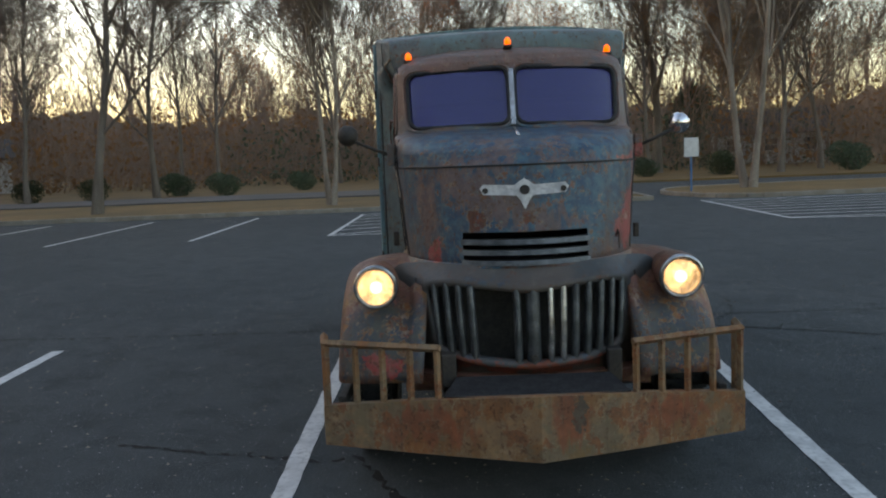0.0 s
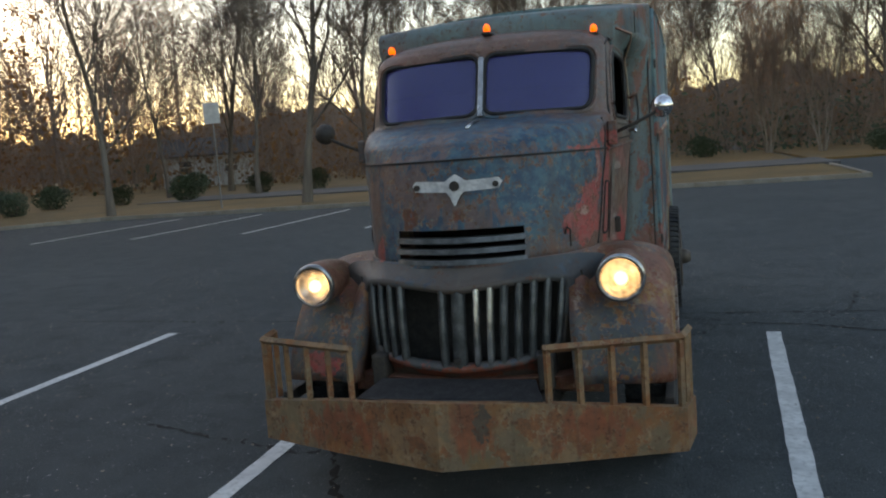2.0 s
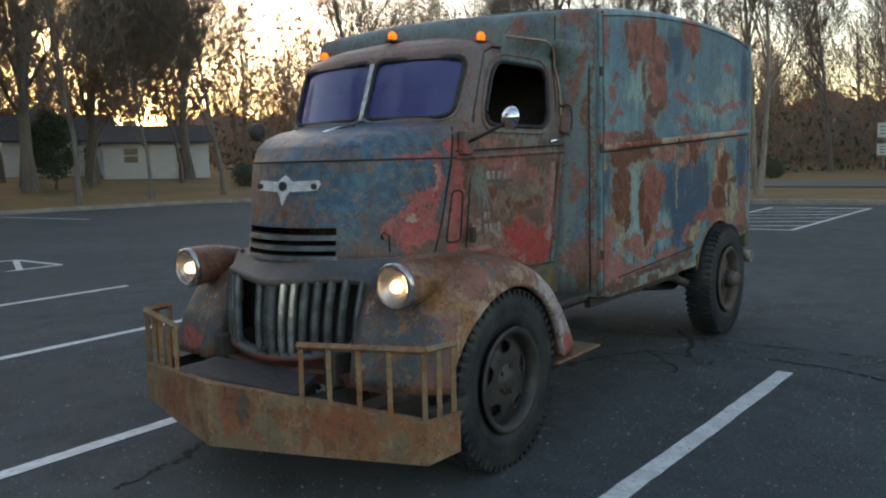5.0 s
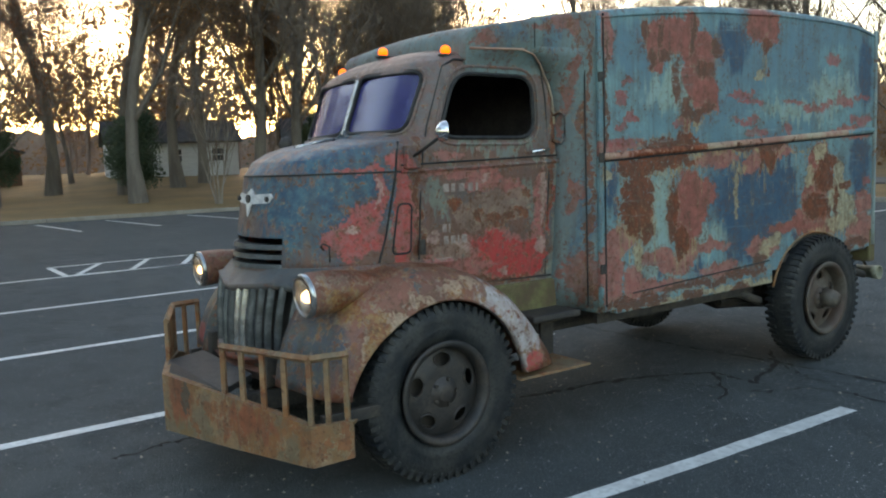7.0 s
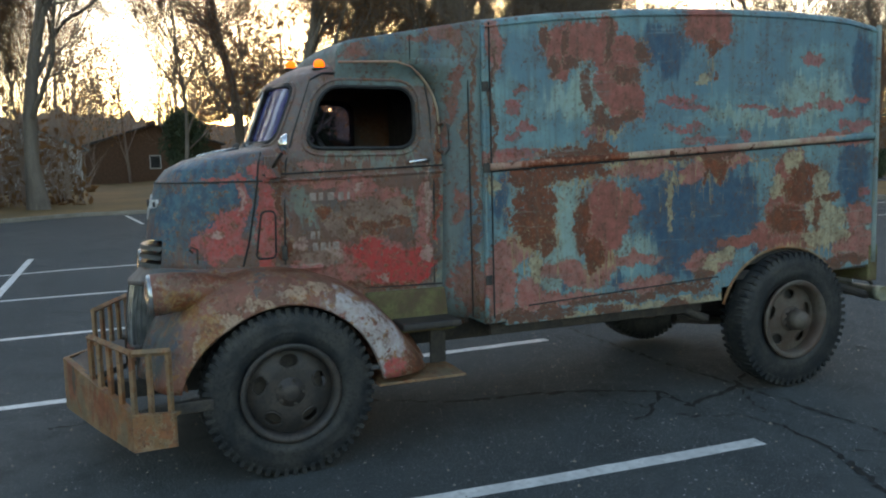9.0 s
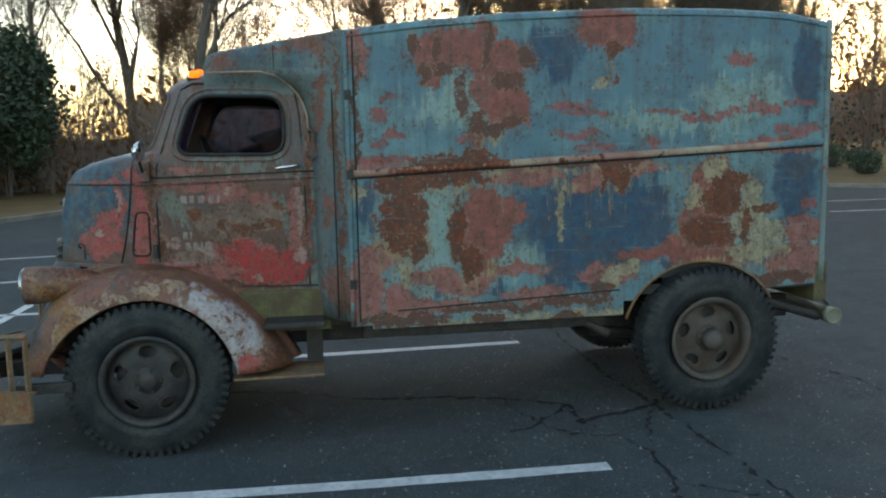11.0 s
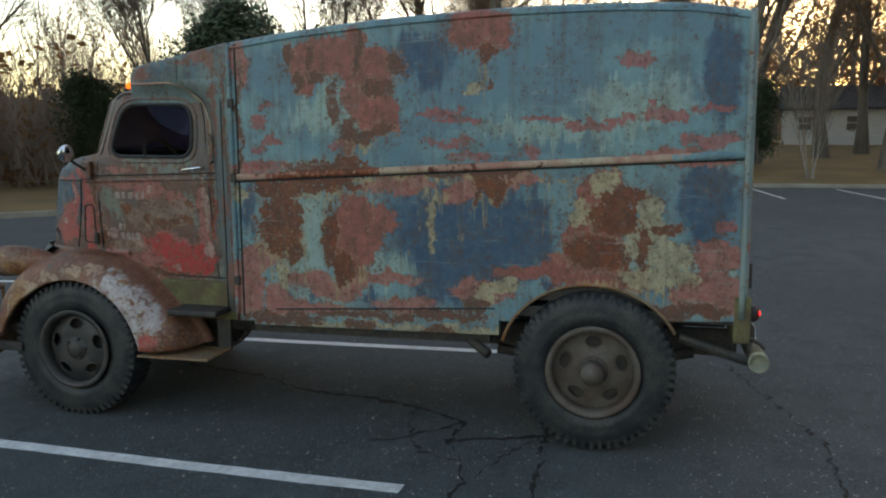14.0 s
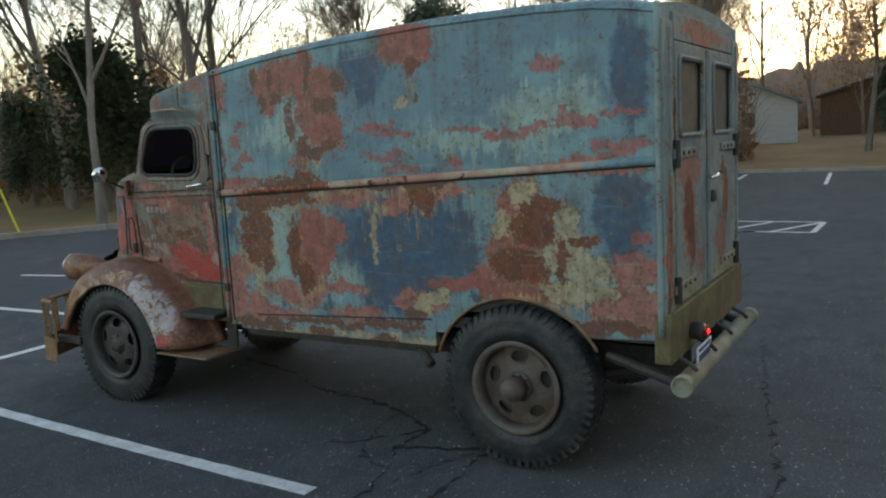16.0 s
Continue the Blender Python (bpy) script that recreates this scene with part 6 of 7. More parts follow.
# ---- wheels ----
def make_wheel(name, cx, cy, cz, s, rear):
    """Wheel disc with hand holes, rim, hub and a lugged tyre; s: the side it faces."""
    material = WHEEL_R if rear else WHEEL_F
    face = 0.035
    prof = [(0.115, 0.235), (0.12, 0.262), (0.112, 0.27), (0.10, 0.262), (0.085, 0.245), (0.05, 0.24)]
    c = (cx, cy, cz)
    ax = (s, 0, 0)
    rim = part(name, spin(bmesh.new(), [(-0.10, 0.24), (-0.12, 0.27), (-0.11, 0.275), (-0.09, 0.25), (0.05, 0.235)] + prof[::-1][1:] + [(0.115, 0.235), (0.06, 0.228), (-0.10, 0.23)], c, ax, 48), material, truck, "dusty steel wheel with lugged black tyre", True)
    # disc with five holes
    bm = bmesh.new()
    holes, hr, hd = 5, 0.038, 0.168
    dish = (lambda r: 0.03 + 0.05 * (1 - r / 0.235)) if rear else (lambda r: 0.045 + 0.035 * math.sin(min(1, (0.235 - r) / 0.12) * math.pi / 2))
    nr, na = 14, 100
    rr = np.linspace(0.07, 0.236, nr)
    pts = {}

    def at(i, j):
        if (i, j % na) not in pts:
            t = 2 * math.pi * (j % na) / na
            pts[i, j % na] = bm.verts.new((cx + s * dish(rr[i]), cy + rr[i] * math.cos(t), cz + rr[i] * math.sin(t)))
        return pts[i, j % na]

    for i in range(nr - 1):
        for j in range(na):
            rm, t = (rr[i] + rr[i + 1]) / 2, 2 * math.pi * (j + 0.5) / na
            inside = False
            for h in range(holes):
                a = 2 * math.pi * (h + 0.25) / holes
                dt = (t - a + math.pi) % (2 * math.pi) - math.pi
                if ((rm - hd) / 0.034) ** 2 + (dt * hd / 0.048) ** 2 < 1:
                    inside = True
            if not inside:
                bm.faces.new((at(i, j), at(i + 1, j), at(i + 1, j + 1), at(i, j + 1)))
    disc = part("wheel_disc", bm, material, rim, "", True)
    disc.modifiers.new("thick", "SOLIDIFY").thickness = 0.006
    for h in range(holes):
        a = 2 * math.pi * (h + 0.25) / holes
        ring = []
        for j in range(20):
            u = 2 * math.pi * j / 20
            r, t = hd + 0.035 * math.sin(u), a + 0.05 * math.cos(u) / hd
            ring.append((cx + s * (dish(r) + 0.002), cy + r * math.cos(t), cz + r * math.sin(t)))
        part("hole_rim", tube(bmesh.new(), ring, 0.005, 5, True), material, rim)
    hub = [(0.03, 0.085), (0.075, 0.085), (0.085, 0.075), (0.09, 0.055), *([(0.10, 0.072), (0.165, 0.064), (0.172, 0.058), (0.176, 0.05), (0.195, 0.046), (0.198, 0.0)] if rear else [(0.10, 0.05), (0.105, 0.04), (0.107, 0.0)])]
    part("hub_cap", spin(bmesh.new(), hub, c, ax, 28), material, rim, "greasy hub", True)
    for h in range(10 if rear else 5):
        a = 2 * math.pi * h / (10 if rear else 5)
        part("wheel_nut", spin(bmesh.new(), [(0.06, 0.011), (0.098, 0.011), (0.10, 0.0)], (cx, cy + 0.068 * math.cos(a), cz + 0.068 * math.sin(a)), ax, 6), STEEL_DARK, rim)
    ty = [(-0.085, 0.255), (-0.115, 0.30), (-0.125, 0.36), (-0.118, 0.42), (-0.095, 0.446), (-0.05, WR - 0.008), (0, WR - 0.006), (0.05, WR - 0.008), (0.095, 0.446), (0.118, 0.42), (0.125, 0.36), (0.122, 0.335), (0.124, 0.33), (0.115, 0.30), (0.095, 0.262), (0.085, 0.255)]
    ty = [(a * 0.87, r) for a, r in ty]
    tyre = part("tyre", spin(bmesh.new(), ty, c, ax, 64), TYRE, rim, "dusty black tyre with chunky lugs", True)
    bm = bmesh.new()
    for h in range(56):
        for side_, shift in ((1, 0.0), (-1, 0.5)):
            t = 2 * math.pi * (h + shift) / 56
            rot = Matrix.Translation(c) @ Matrix.Rotation(t, 4, "X")
            a0, a1 = (0.03, 0.102)
            x0, x1 = sorted((side_ * a0, side_ * a1))
            vs = [bm.verts.new(rot @ Vector((x, dy, z))) for x, dy, z in
                  ((x0, -0.014, WR - 0.012), (x0, 0.014, WR - 0.012), (x1, 0.014, WR - 0.03 if abs(x1) > 0.09 else WR - 0.012), (x1, -0.014, WR - 0.03 if abs(x1) > 0.09 else WR - 0.012),
                   (x0, -0.011, WR + (0.002 if abs(x0) < 0.09 else -0.006)), (x0, 0.011, WR + (0.002 if abs(x0) < 0.09 else -0.006)), (x1, 0.011, WR + (0.002 if abs(x1) < 0.09 else -0.006)), (x1, -0.011, WR + (0.002 if abs(x1) < 0.09 else -0.006)))]
            for f in ((0, 1, 5, 4), (1, 2, 6, 5), (2, 3, 7, 6), (3, 0, 4, 7), (4, 5, 6, 7)):
                bm.faces.new([vs[i] for i in f])
            # shoulder lug
            xs_ = side_ * 0.097
            vs = [bm.verts.new(rot @ Vector((xs_ + side_ * dx, dy, z))) for dx, dy, z in
                  ((0, -0.013, 0.405), (0, 0.013, 0.405), (0, 0.013, 0.445), (0, -0.013, 0.445), (0.009, -0.010, 0.412), (0.009, 0.010, 0.412), (0.005, 0.010, 0.445), (0.005, -0.010, 0.445))]
            for f in ((0, 1, 5, 4), (1, 2, 6, 5), (2, 3, 7, 6), (3, 0, 4, 7), (4, 5, 6, 7)):
                bm.faces.new([vs[i] for i in f])
    tagged(part("tread", bm, TYRE, rim), kind="stuff")
    part("brake_drum", spin(bmesh.new(), [(-0.06, 0.0), (-0.06, 0.19), (0.01, 0.19), (0.01, 0.0)], c, ax, 32), STEEL_DARK, rim)
    return rim


for s in (1, -1):
    make_wheel("front_wheel", s * 0.815, AXLE_F[0], AXLE_F[1], s, False)
    make_wheel("rear_wheel", s * 0.825, AXLE_R[0], AXLE_R[1], s, True)

# ---- trees ----
def grow(seed, height, spread=0.5, trunks=1, levels=5, crook=0.16, first=0.28, thick=0.018, twig=0.006, density=1.0):
    """Branches of a bare tree as lists of (points, radii, level)."""
    rng = random.Random(seed)
    out = []

    def branch(base, direction, length, radius, level):
        k = 7 if level == 0 else (5 if level < 3 else (3 if level < 4 else 2))
        pts, rad = [base], [radius]
        d = direction.normalized()
        for i in range(1, k + 1):
            lift = 0.10 if level else 0.04
            d = (d + Vector((rng.gauss(0, crook * (1 if level else 0.35)), rng.gauss(0, crook * (1 if level else 0.35)), rng.gauss(0, crook * 0.6) + lift))).normalized()
            pts.append(pts[-1] + d * length / k)
            rad.append(max(twig, radius * (1 - (0.72 if level else 0.66) * i / k)))
        out.append((pts, rad, level))
        if level >= levels:
            return
        if level == 0:
            n = int(rng.randint(9, 12) * density)
        else:
            n = rng.randint(4, 6) if level < levels - 1 else rng.randint(4, 7)
        for c in range(n):
            t = first + (1 - first) * ((c + rng.random()) / n) if level == 0 else 0.15 + 0.85 * (c + rng.random()) / n
            f = min(t * k, k - 0.001)
            i = int(f)
            q = pts[i].lerp(pts[i + 1], f - i)
            main = (pts[i + 1] - pts[i]).normalized()
            a = rng.uniform(0, 2 * math.pi)
            side_dir = main.orthogonal().normalized()
            side_dir.rotate(Matrix.Rotation(a, 3, main))
            ang = spread * rng.uniform(0.7, 1.35)
            nd = main * math.cos(ang) + side_dir * math.sin(ang)
            if nd.z < -0.1:
                nd.z *= -0.5
            ln = length * (rng.uniform(0.38, 0.62) if level == 0 else rng.uniform(0.42, 0.68)) * (1.15 - 0.5 * t if level == 0 else 1)
            branch(q, nd, ln, max(twig, rad[i] * rng.uniform(0.42, 0.62)), level + 1)

    for t in range(trunks):
        tilt = 0.16 if trunks > 1 else 0.04
        a = 2 * math.pi * t / trunks + 0.6
        branch(Vector((0.12 * math.cos(a), 0.12 * math.sin(a), -0.1)) if trunks > 1 else Vector((0, 0, -0.1)),
               Vector((tilt * math.cos(a) + rng.gauss(0, 0.03), tilt * math.sin(a) + rng.gauss(0, 0.03), 1)), height * rng.uniform(0.85, 1.0), height * thick / trunks ** 0.3, 0)
    return out


def wood(limbs, keep, flare=True):
    """Verts and faces of those branches whose level is kept."""
    vs, fs = [], []
    for pts, rad, level in limbs:
        if not keep(level):
            continue
        sides = 8 if level == 0 else (5 if level == 1 else (3 if level < 4 else 2))
        start = len(vs)
        for i, q in enumerate(pts):
            d = (pts[min(i + 1, len(pts) - 1)] - pts[max(i - 1, 0)]).normalized()
            u = d.orthogonal().normalized()
            w = d.cross(u)
            r = rad[i] * (1.5 if flare and level == 0 and i == 0 else 1)
            for j in range(sides):
                t = 2 * math.pi * j / sides
                vs.append(tuple(q + r * (math.cos(t) * u + math.sin(t) * w)))
        for i in range(len(pts) - 1):
            for j in range(sides if sides > 2 else 1):
                a, b = start + i * sides, start + (i + 1) * sides
                k = (j + 1) % sides
                fs.append((a + j, a + k, b + k, b + j))
    return vs, fs


def leaves(limbs, level_min, per, size, seed, drop=0.5):
    """Small bent leaf blades about the outer branches."""
    rng = random.Random(seed)
    vs, fs = [], []
    for pts, rad, level in limbs:
        if level < level_min:
            continue
        for i in range(per):
            q = rng.choice(pts) + Vector((rng.gauss(0, 0.55), rng.gauss(0, 0.55), rng.gauss(0, 0.5)))
            u = Vector((rng.gauss(0, 1), rng.gauss(0, 1), rng.gauss(0, 1))).normalized()
            w = u.orthogonal().normalized()
            s = size * rng.uniform(0.6, 1.4)
            b = len(vs)
            vs += [tuple(q - u * s), tuple(q + w * s * 0.5), tuple(q + u * s), tuple(q - w * s * 0.45 + u * 0.1 * s)]
            fs.append((b, b + 1, b + 2, b + 3))
    return vs, fs


def make_tree(name, limbs, bark, leaf=None, per=2, size=0.07, level_min=3, seed=1):
    t = hold(name)
    part("trunk", mesh_of("trunk", *wood(limbs, lambda k: k < 2), bark, True), bark, t)
    part("crown", mesh_of("crown", *wood(limbs, lambda k: k >= 2), TWIG), TWIG, t)
    if leaf:
        part("foliage", mesh_of("foliage", *leaves(limbs, level_min, per, size, seed), leaf), leaf, t)
    return t


BARE = [grow(3, 11, 0.5, 1, 5, 0.12, 0.25, 0.011, 0.008, 1.2), grow(8, 12, 0.48, 1, 5, 0.13, 0.3, 0.011, 0.008, 1.2), grow(21, 10, 0.42, 2, 5, 0.13, 0.3, 0.012, 0.010), grow(33, 13, 0.52, 1, 5, 0.15, 0.22, 0.012, 0.008, 1.2)]
BIG = [grow(41, 17, 0.58, 1, 5, 0.17, 0.25, 0.02, 0.008), grow(52, 16, 0.5, 2, 5, 0.16, 0.25, 0.02, 0.008)]
SMALL = grow(60, 5.5, 0.35, 4, 3, 0.12, 0.2, 0.012, 0.006)
kinds = {
    "bare": [make_tree("bare_tree", BARE[0], BARK), make_tree("bare_tree", BARE[1], BARK), make_tree("bare_tree", BARE[3], BARK)],
    "birch": [make_tree("bare_tree", BARE[2], BARK_PALE)],
    "brown": [make_tree("leafy_tree", BARE[1], BARK, LEAF_BROWN, 5, 0.045, 3, 5), make_tree("leafy_tree", BIG[0], BARK, LEAF_BROWN, 7, 0.045, 3, 6)],
    "big": [make_tree("bare_tree", BIG[1], BARK), make_tree("bare_tree", BIG[0], BARK)],
    "russet": [make_tree("leafy_tree", BARE[3], BARK, LEAF_RUSSET, 3, 0.042, 3, 9)],
    "myrtle": [make_tree("bare_shrub", SMALL, BARK_PALE)],
}
LABELS = {"bare": "leafless winter tree with slender grey branches", "birch": "leafless tree with pale peeling forked trunks", "brown": "tall tree holding withered brown leaves",
          "big": "large leafless tree with heavy spreading limbs", "russet": "tree with a thin crown of russet leaves", "myrtle": "small many-stemmed bare tree with pale bark"}
SPOTS = [("bare", -13.1, 24.6, 0.95), ("birch", -4.7, 24.6, 1.05), ("birch", 10.4, 25.6, 1.25), ("bare", -16.5, 40, 1.1), ("bare", -21.5, 36, 1.0), ("bare", -13.6, 42, 1.05), ("bare", 11.6, 46, 1.15),
         ("bare", -20.9, 23.1, 0.9), ("bare", -16.6, 45, 1.1), ("myrtle", 5.8, 51, 1.2), ("myrtle", 8.4, 47.6, 1.2), ("myrtle", -3.1, 46, 1.3), ("myrtle", -1.2, 50, 1.3),
         ("brown", 13.0, 50, 1.0), ("russet", -28.6, 38, 0.75), ("bare", -28.1, 21.6, 0.8), ("bare", -29.4, 18.6, 0.75),
         ("brown", -35, 14, 0.95), ("bare", -28.4, 14.6, 1.0), ("brown", -33.4, 7.6, 0.9), ("myrtle", -29.4, 9.8, 0.75), ("big", -43, 20, 1.0), ("big", -45, 13, 1.0), ("brown", -38, 17.6, 0.9), ("brown", -47, 6.5, 1.0),
         ("big", -30.5, -3.6, 0.95), ("brown", -36, -7.5, 0.9), ("bare", -31, -10.2, 1.0), ("bare", -34, -13, 1.1), ("bare", -33, -17, 1.0), ("bare", -27, -17, 1.0), ("bare", -17, -18.4, 1.15),
         ("bare", -20.5, -20.4, 1.2), ("bare", -8.75, -13.2, 1.0), ("bare", -12.6, -20, 1.25), ("bare", -23, -27, 0.9), ("russet", -5.0, -26, 0.7), ("bare", -2, -24, 1.1),
         ("brown", -41, 9, 0.95), ("brown", -49, 16, 1.0), ("brown", -40, 28, 0.95), ("brown", -42, -5, 0.9), ("russet", -37.5, 2.5, 0.8), ("brown", -50, 22, 1.05), ("brown", -39, 21.5, 0.8), ("brown", -46, 33, 1.0), ("russet", -60, 10, 1.0), ("russet", -56, -5, 0.9), ("brown", -44, 24.5, 1.0), ("russet", -3.5, 62, 1.0), ("brown", 20, 60, 1.0), ("bare", 22, 46, 1.2), ("russet", 24, 62, 1.2), ("bare", 15, 40, 1.1), ("russet", 33, 50, 1.1), ("bare", 28, 40, 1.2), ("bare", 4, 66, 1.2), ("bare", 18, 42, 1.1),
         ("bare", 24, 24.5, 1.0), ("bare", 17, 25.5, 1.1), ("russet", 7, 78, 1.1), ("bare", -8.5, 55, 1.2), ("bare", -28, 44, 1.1)]
rng = random.Random(5)
used = set()
for kind, x, y, size in SPOTS:
    stock = kinds[kind]
    i = rng.randrange(len(stock))
    m = pose(x, y, lawn_z(x, y), rng.uniform(-2, 2), rng.uniform(-3.5, -0.5), rng.uniform(0, 360)) @ Matrix.Scale(size * rng.uniform(0.92, 1.08), 4)
    src = stock[i]
    if (kind, i) not in used:
        used.add((kind, i))
        t = src
        t.matrix_basis = m
    else:
        t = copy_thing(src, m)
        t.matrix_basis = m
    tagged(t, LABELS[kind], "tree", "trees round the lot")
for kind, stock in kinds.items():
    for i, src in enumerate(stock):
        if (kind, i) not in used:
            for o in (*src.children_recursive, src):
                bpy.data.objects.remove(o)


def far_woods():
    """The belt of woods round the place, far too many trees to count: bare stems with fine branching, and dead leaves low down."""
    rng = random.Random(77)
    stock = [grow(s, h, 0.5, 1, 3, 0.15, 0.2, 0.014, 0.014, 0.9) for s, h in ((101, 14), (102, 16), (103, 13), (104, 17), (105, 12))]
    meshes = []
    for limbs in stock:
        v, f = wood(limbs, lambda k: True, False)
        meshes.append((np.array(v), f))
    lv = [leaves(limbs, 2, 3, 0.16, 7 + i) for i, limbs in enumerate(stock)]
    V, F, V2, F2, V3, F3 = [], [], [], [], [], []
    for i in range(260):
        a = rng.uniform(0.8, 4.4) if i % 6 else rng.uniform(0, 2 * math.pi)
        far = rng.uniform(58, 105)
        x, y = -4 + far * math.cos(a), 6 + far * math.sin(a)
        if y < -10:
            far *= 0.8
            x, y = -4 + far * math.cos(a), 6 + far * math.sin(a)
        k = rng.randrange(5)
        c, s = math.cos(a * 7), math.sin(a * 7)
        sc = rng.uniform(0.6, 1.0) * (0.75 if y < -10 else 1.0)
        R = np.array([[c, -s, 0], [s, c, 0], [0, 0, 1]]) * sc
        v, f = meshes[k]
        b = len(V)
        V.extend((v @ R.T + np.array([x, y, 0])).tolist())
        F.extend([tuple(q + b for q in g) for g in f])
        if rng.random() < 0.35:
            v, f = np.array(lv[k][0]), lv[k][1]
            tgt, tf = (V2, F2) if rng.random() < 0.75 else (V3, F3)
            b = len(tgt)
            tgt.extend((v @ R.T + np.array([x, y, 0])).tolist())
            tf.extend([tuple(q + b for q in g) for g in f])
    tagged(part("far_woods", mesh_of("far_woods", V, F, WOODS_DARK)), "belt of leafless woods round the lot", "woods", kind="stuff")
    tagged(part("far_woods_leaves", mesh_of("far_woods_leaves", V2, F2, LEAF_BROWN)), "withered brown leaves in the far woods", "foliage", kind="stuff")
    tagged(part("far_evergreen_leaves", mesh_of("far_evergreen_leaves", V3, F3, LEAF_GREEN)), "dark evergreen foliage in the far woods", "foliage", kind="stuff")


far_woods()


def far_brush():
    """Saplings, twigs and undergrowth that close the woods: countless thin stems, thickest low down; under the western trees the lawn stays open."""
    rng = random.Random(31)
    sets = {"stem": ([], []), "brown": ([], []), "green": ([], [])}
    for i in range(170000):
        a = rng.uniform(0.8, 4.4) if i % 6 else rng.uniform(0, 2 * math.pi)
        far = rng.uniform(50, 95) * (0.60 if math.sin(a) < -0.25 else 1.0)
        x, y = -4 + far * math.cos(a), 6 + far * math.sin(a)
        patch = noise.noise(Vector((x * 0.06, y * 0.06, 3.0)))
        west = False
        if -14 < y < 6 and -100 < x < -40:
            x -= 45
        elif 6 <= y < 44 and -100 < x < -40:
            west = True
        h = abs(rng.gauss(0, (4.2 + 2.5 * patch) * (0.5 if math.sin(a) < -0.25 else 1.0)))
        if west:
            h += 4.5 if x > -85 else 0.0
        z = lawn_z(x, y) - 0.1 + h
        kind = "stem" if rng.random() < 0.62 else ("green" if patch < -0.18 and h < 4.5 else "brown")
        if kind == "brown" and h > (13 if west else 6):
            kind = "stem"
        vs, fs = sets[kind]
        b = len(vs)
        if kind == "stem":
            ln, w = rng.uniform(0.8, 2.6), rng.uniform(0.010, 0.03)
            d = Vector((rng.gauss(0, 0.4), rng.gauss(0, 0.4), 1)).normalized() * ln
            s = Vector((-math.sin(a), math.cos(a), 0)) * w
            q = Vector((x, y, z))
            vs += [tuple(q - s), tuple(q + s), tuple(q + d)]
            fs.append((b, b + 1, b + 2))
        else:
            s = rng.uniform(0.10, 0.30)
            u = Vector((rng.gauss(0, 1), rng.gauss(0, 1), rng.gauss(0, 1))).normalized()
            w = u.orthogonal().normalized()
            q = Vector((x, y, z))
            vs += [tuple(q - u * s), tuple(q + w * s * 0.6), tuple(q + u * s), tuple(q - w * s * 0.6)]
            fs.append((b, b + 1, b + 2, b + 3))
    for kind, material, label in (("stem", WOODS_DARK, "tangle of bare saplings and twigs at the wood's edge"), ("brown", LEAF_BROWN, "brown undergrowth at the wood's edge"), ("green", LEAF_GREEN, "dark evergreen undergrowth at the wood's edge")):
        tagged(part("undergrowth_" + kind, mesh_of("undergrowth", *sets[kind], material)), label, "undergrowth", kind="stuff")


far_brush()


def far_ridge():
    """The wooded rise behind it all, with an uneven tree line."""
    rng = random.Random(2)
    vs, k = [], 900
    for i in range(k):
        a = 2 * math.pi * i / k
        far = 118 * (0.62 if math.sin(a) < -0.25 else 1.0)
        x, y = -4 + far * math.cos(a), 6 + far * math.sin(a)
        top = (4.0 if math.sin(a) < -0.25 else 8.5) + 3.5 * noise.noise(Vector((x * 0.03, y * 0.03, 9))) + 2.0 * noise.noise(Vector((x * 0.2, y * 0.2, 1))) + rng.uniform(-0.9, 0.9)
        vs += [(x, y, -0.5), (x, y, max(3.0, top)), (x * 1.1, y * 1.1, max(2.5, top - 0.5))]
    fs = []
    for i in range(k):
        j = (i + 1) % k
        fs += [(3 * i, 3 * j, 3 * j + 1, 3 * i + 1), (3 * i + 1, 3 * j + 1, 3 * j + 2, 3 * i + 2)]
    tagged(part("backdrop_ridge", mesh_of("backdrop_ridge", vs, fs, WOODS_DARK)), "dim wooded rise in the far distance", "backdrop", kind="structure")


far_ridge()


def clump(rng, n, rx, ry, rz, size, cz, count=7, small=0.45, large=0.75, loose=0.7):
    """Leaf blades filling an uneven mound."""
    vs, fs = [], []
    lumps = [(rng.uniform(-0.45, 0.45), rng.uniform(-0.45, 0.45), rng.uniform(-0.45, 0.65), rng.uniform(small, large)) for _ in range(count)]
    for i in range(n):
        lx, ly, lz, lr = rng.choice(lumps)
        d = Vector((rng.gauss(0, 1), rng.gauss(0, 1), rng.gauss(0, 1))).normalized() * lr * rng.uniform(loose, 1.05)
        q = Vector(((lx + d.x) * rx, (ly + d.y) * ry, cz + (lz + d.z) * rz))
        if q.z < 0:
            q.z = rng.uniform(0, 0.2)
        u = Vector((rng.gauss(0, 1), rng.gauss(0, 1), rng.gauss(0, 1))).normalized()
        w = u.orthogonal().normalized()
        s = size * rng.uniform(0.6, 1.4)
        b = len(vs)
        vs += [tuple(q - u * s), tuple(q + w * s * 0.6), tuple(q + u * s), tuple(q - w * s * 0.6)]
        fs.append((b, b + 1, b + 2, b + 3))
    return vs, fs


def stem(h):
    bm = bmesh.new()
    for a in range(5):
        t = a * 1.26
        tube(bm, [(0.05 * math.cos(t), 0.05 * math.sin(t), -0.1), (0.2 * math.cos(t), 0.2 * math.sin(t), h * 0.5), (0.35 * math.cos(t), 0.35 * math.sin(t), h)], [0.04, 0.03, 0.012], 5)
    return bm


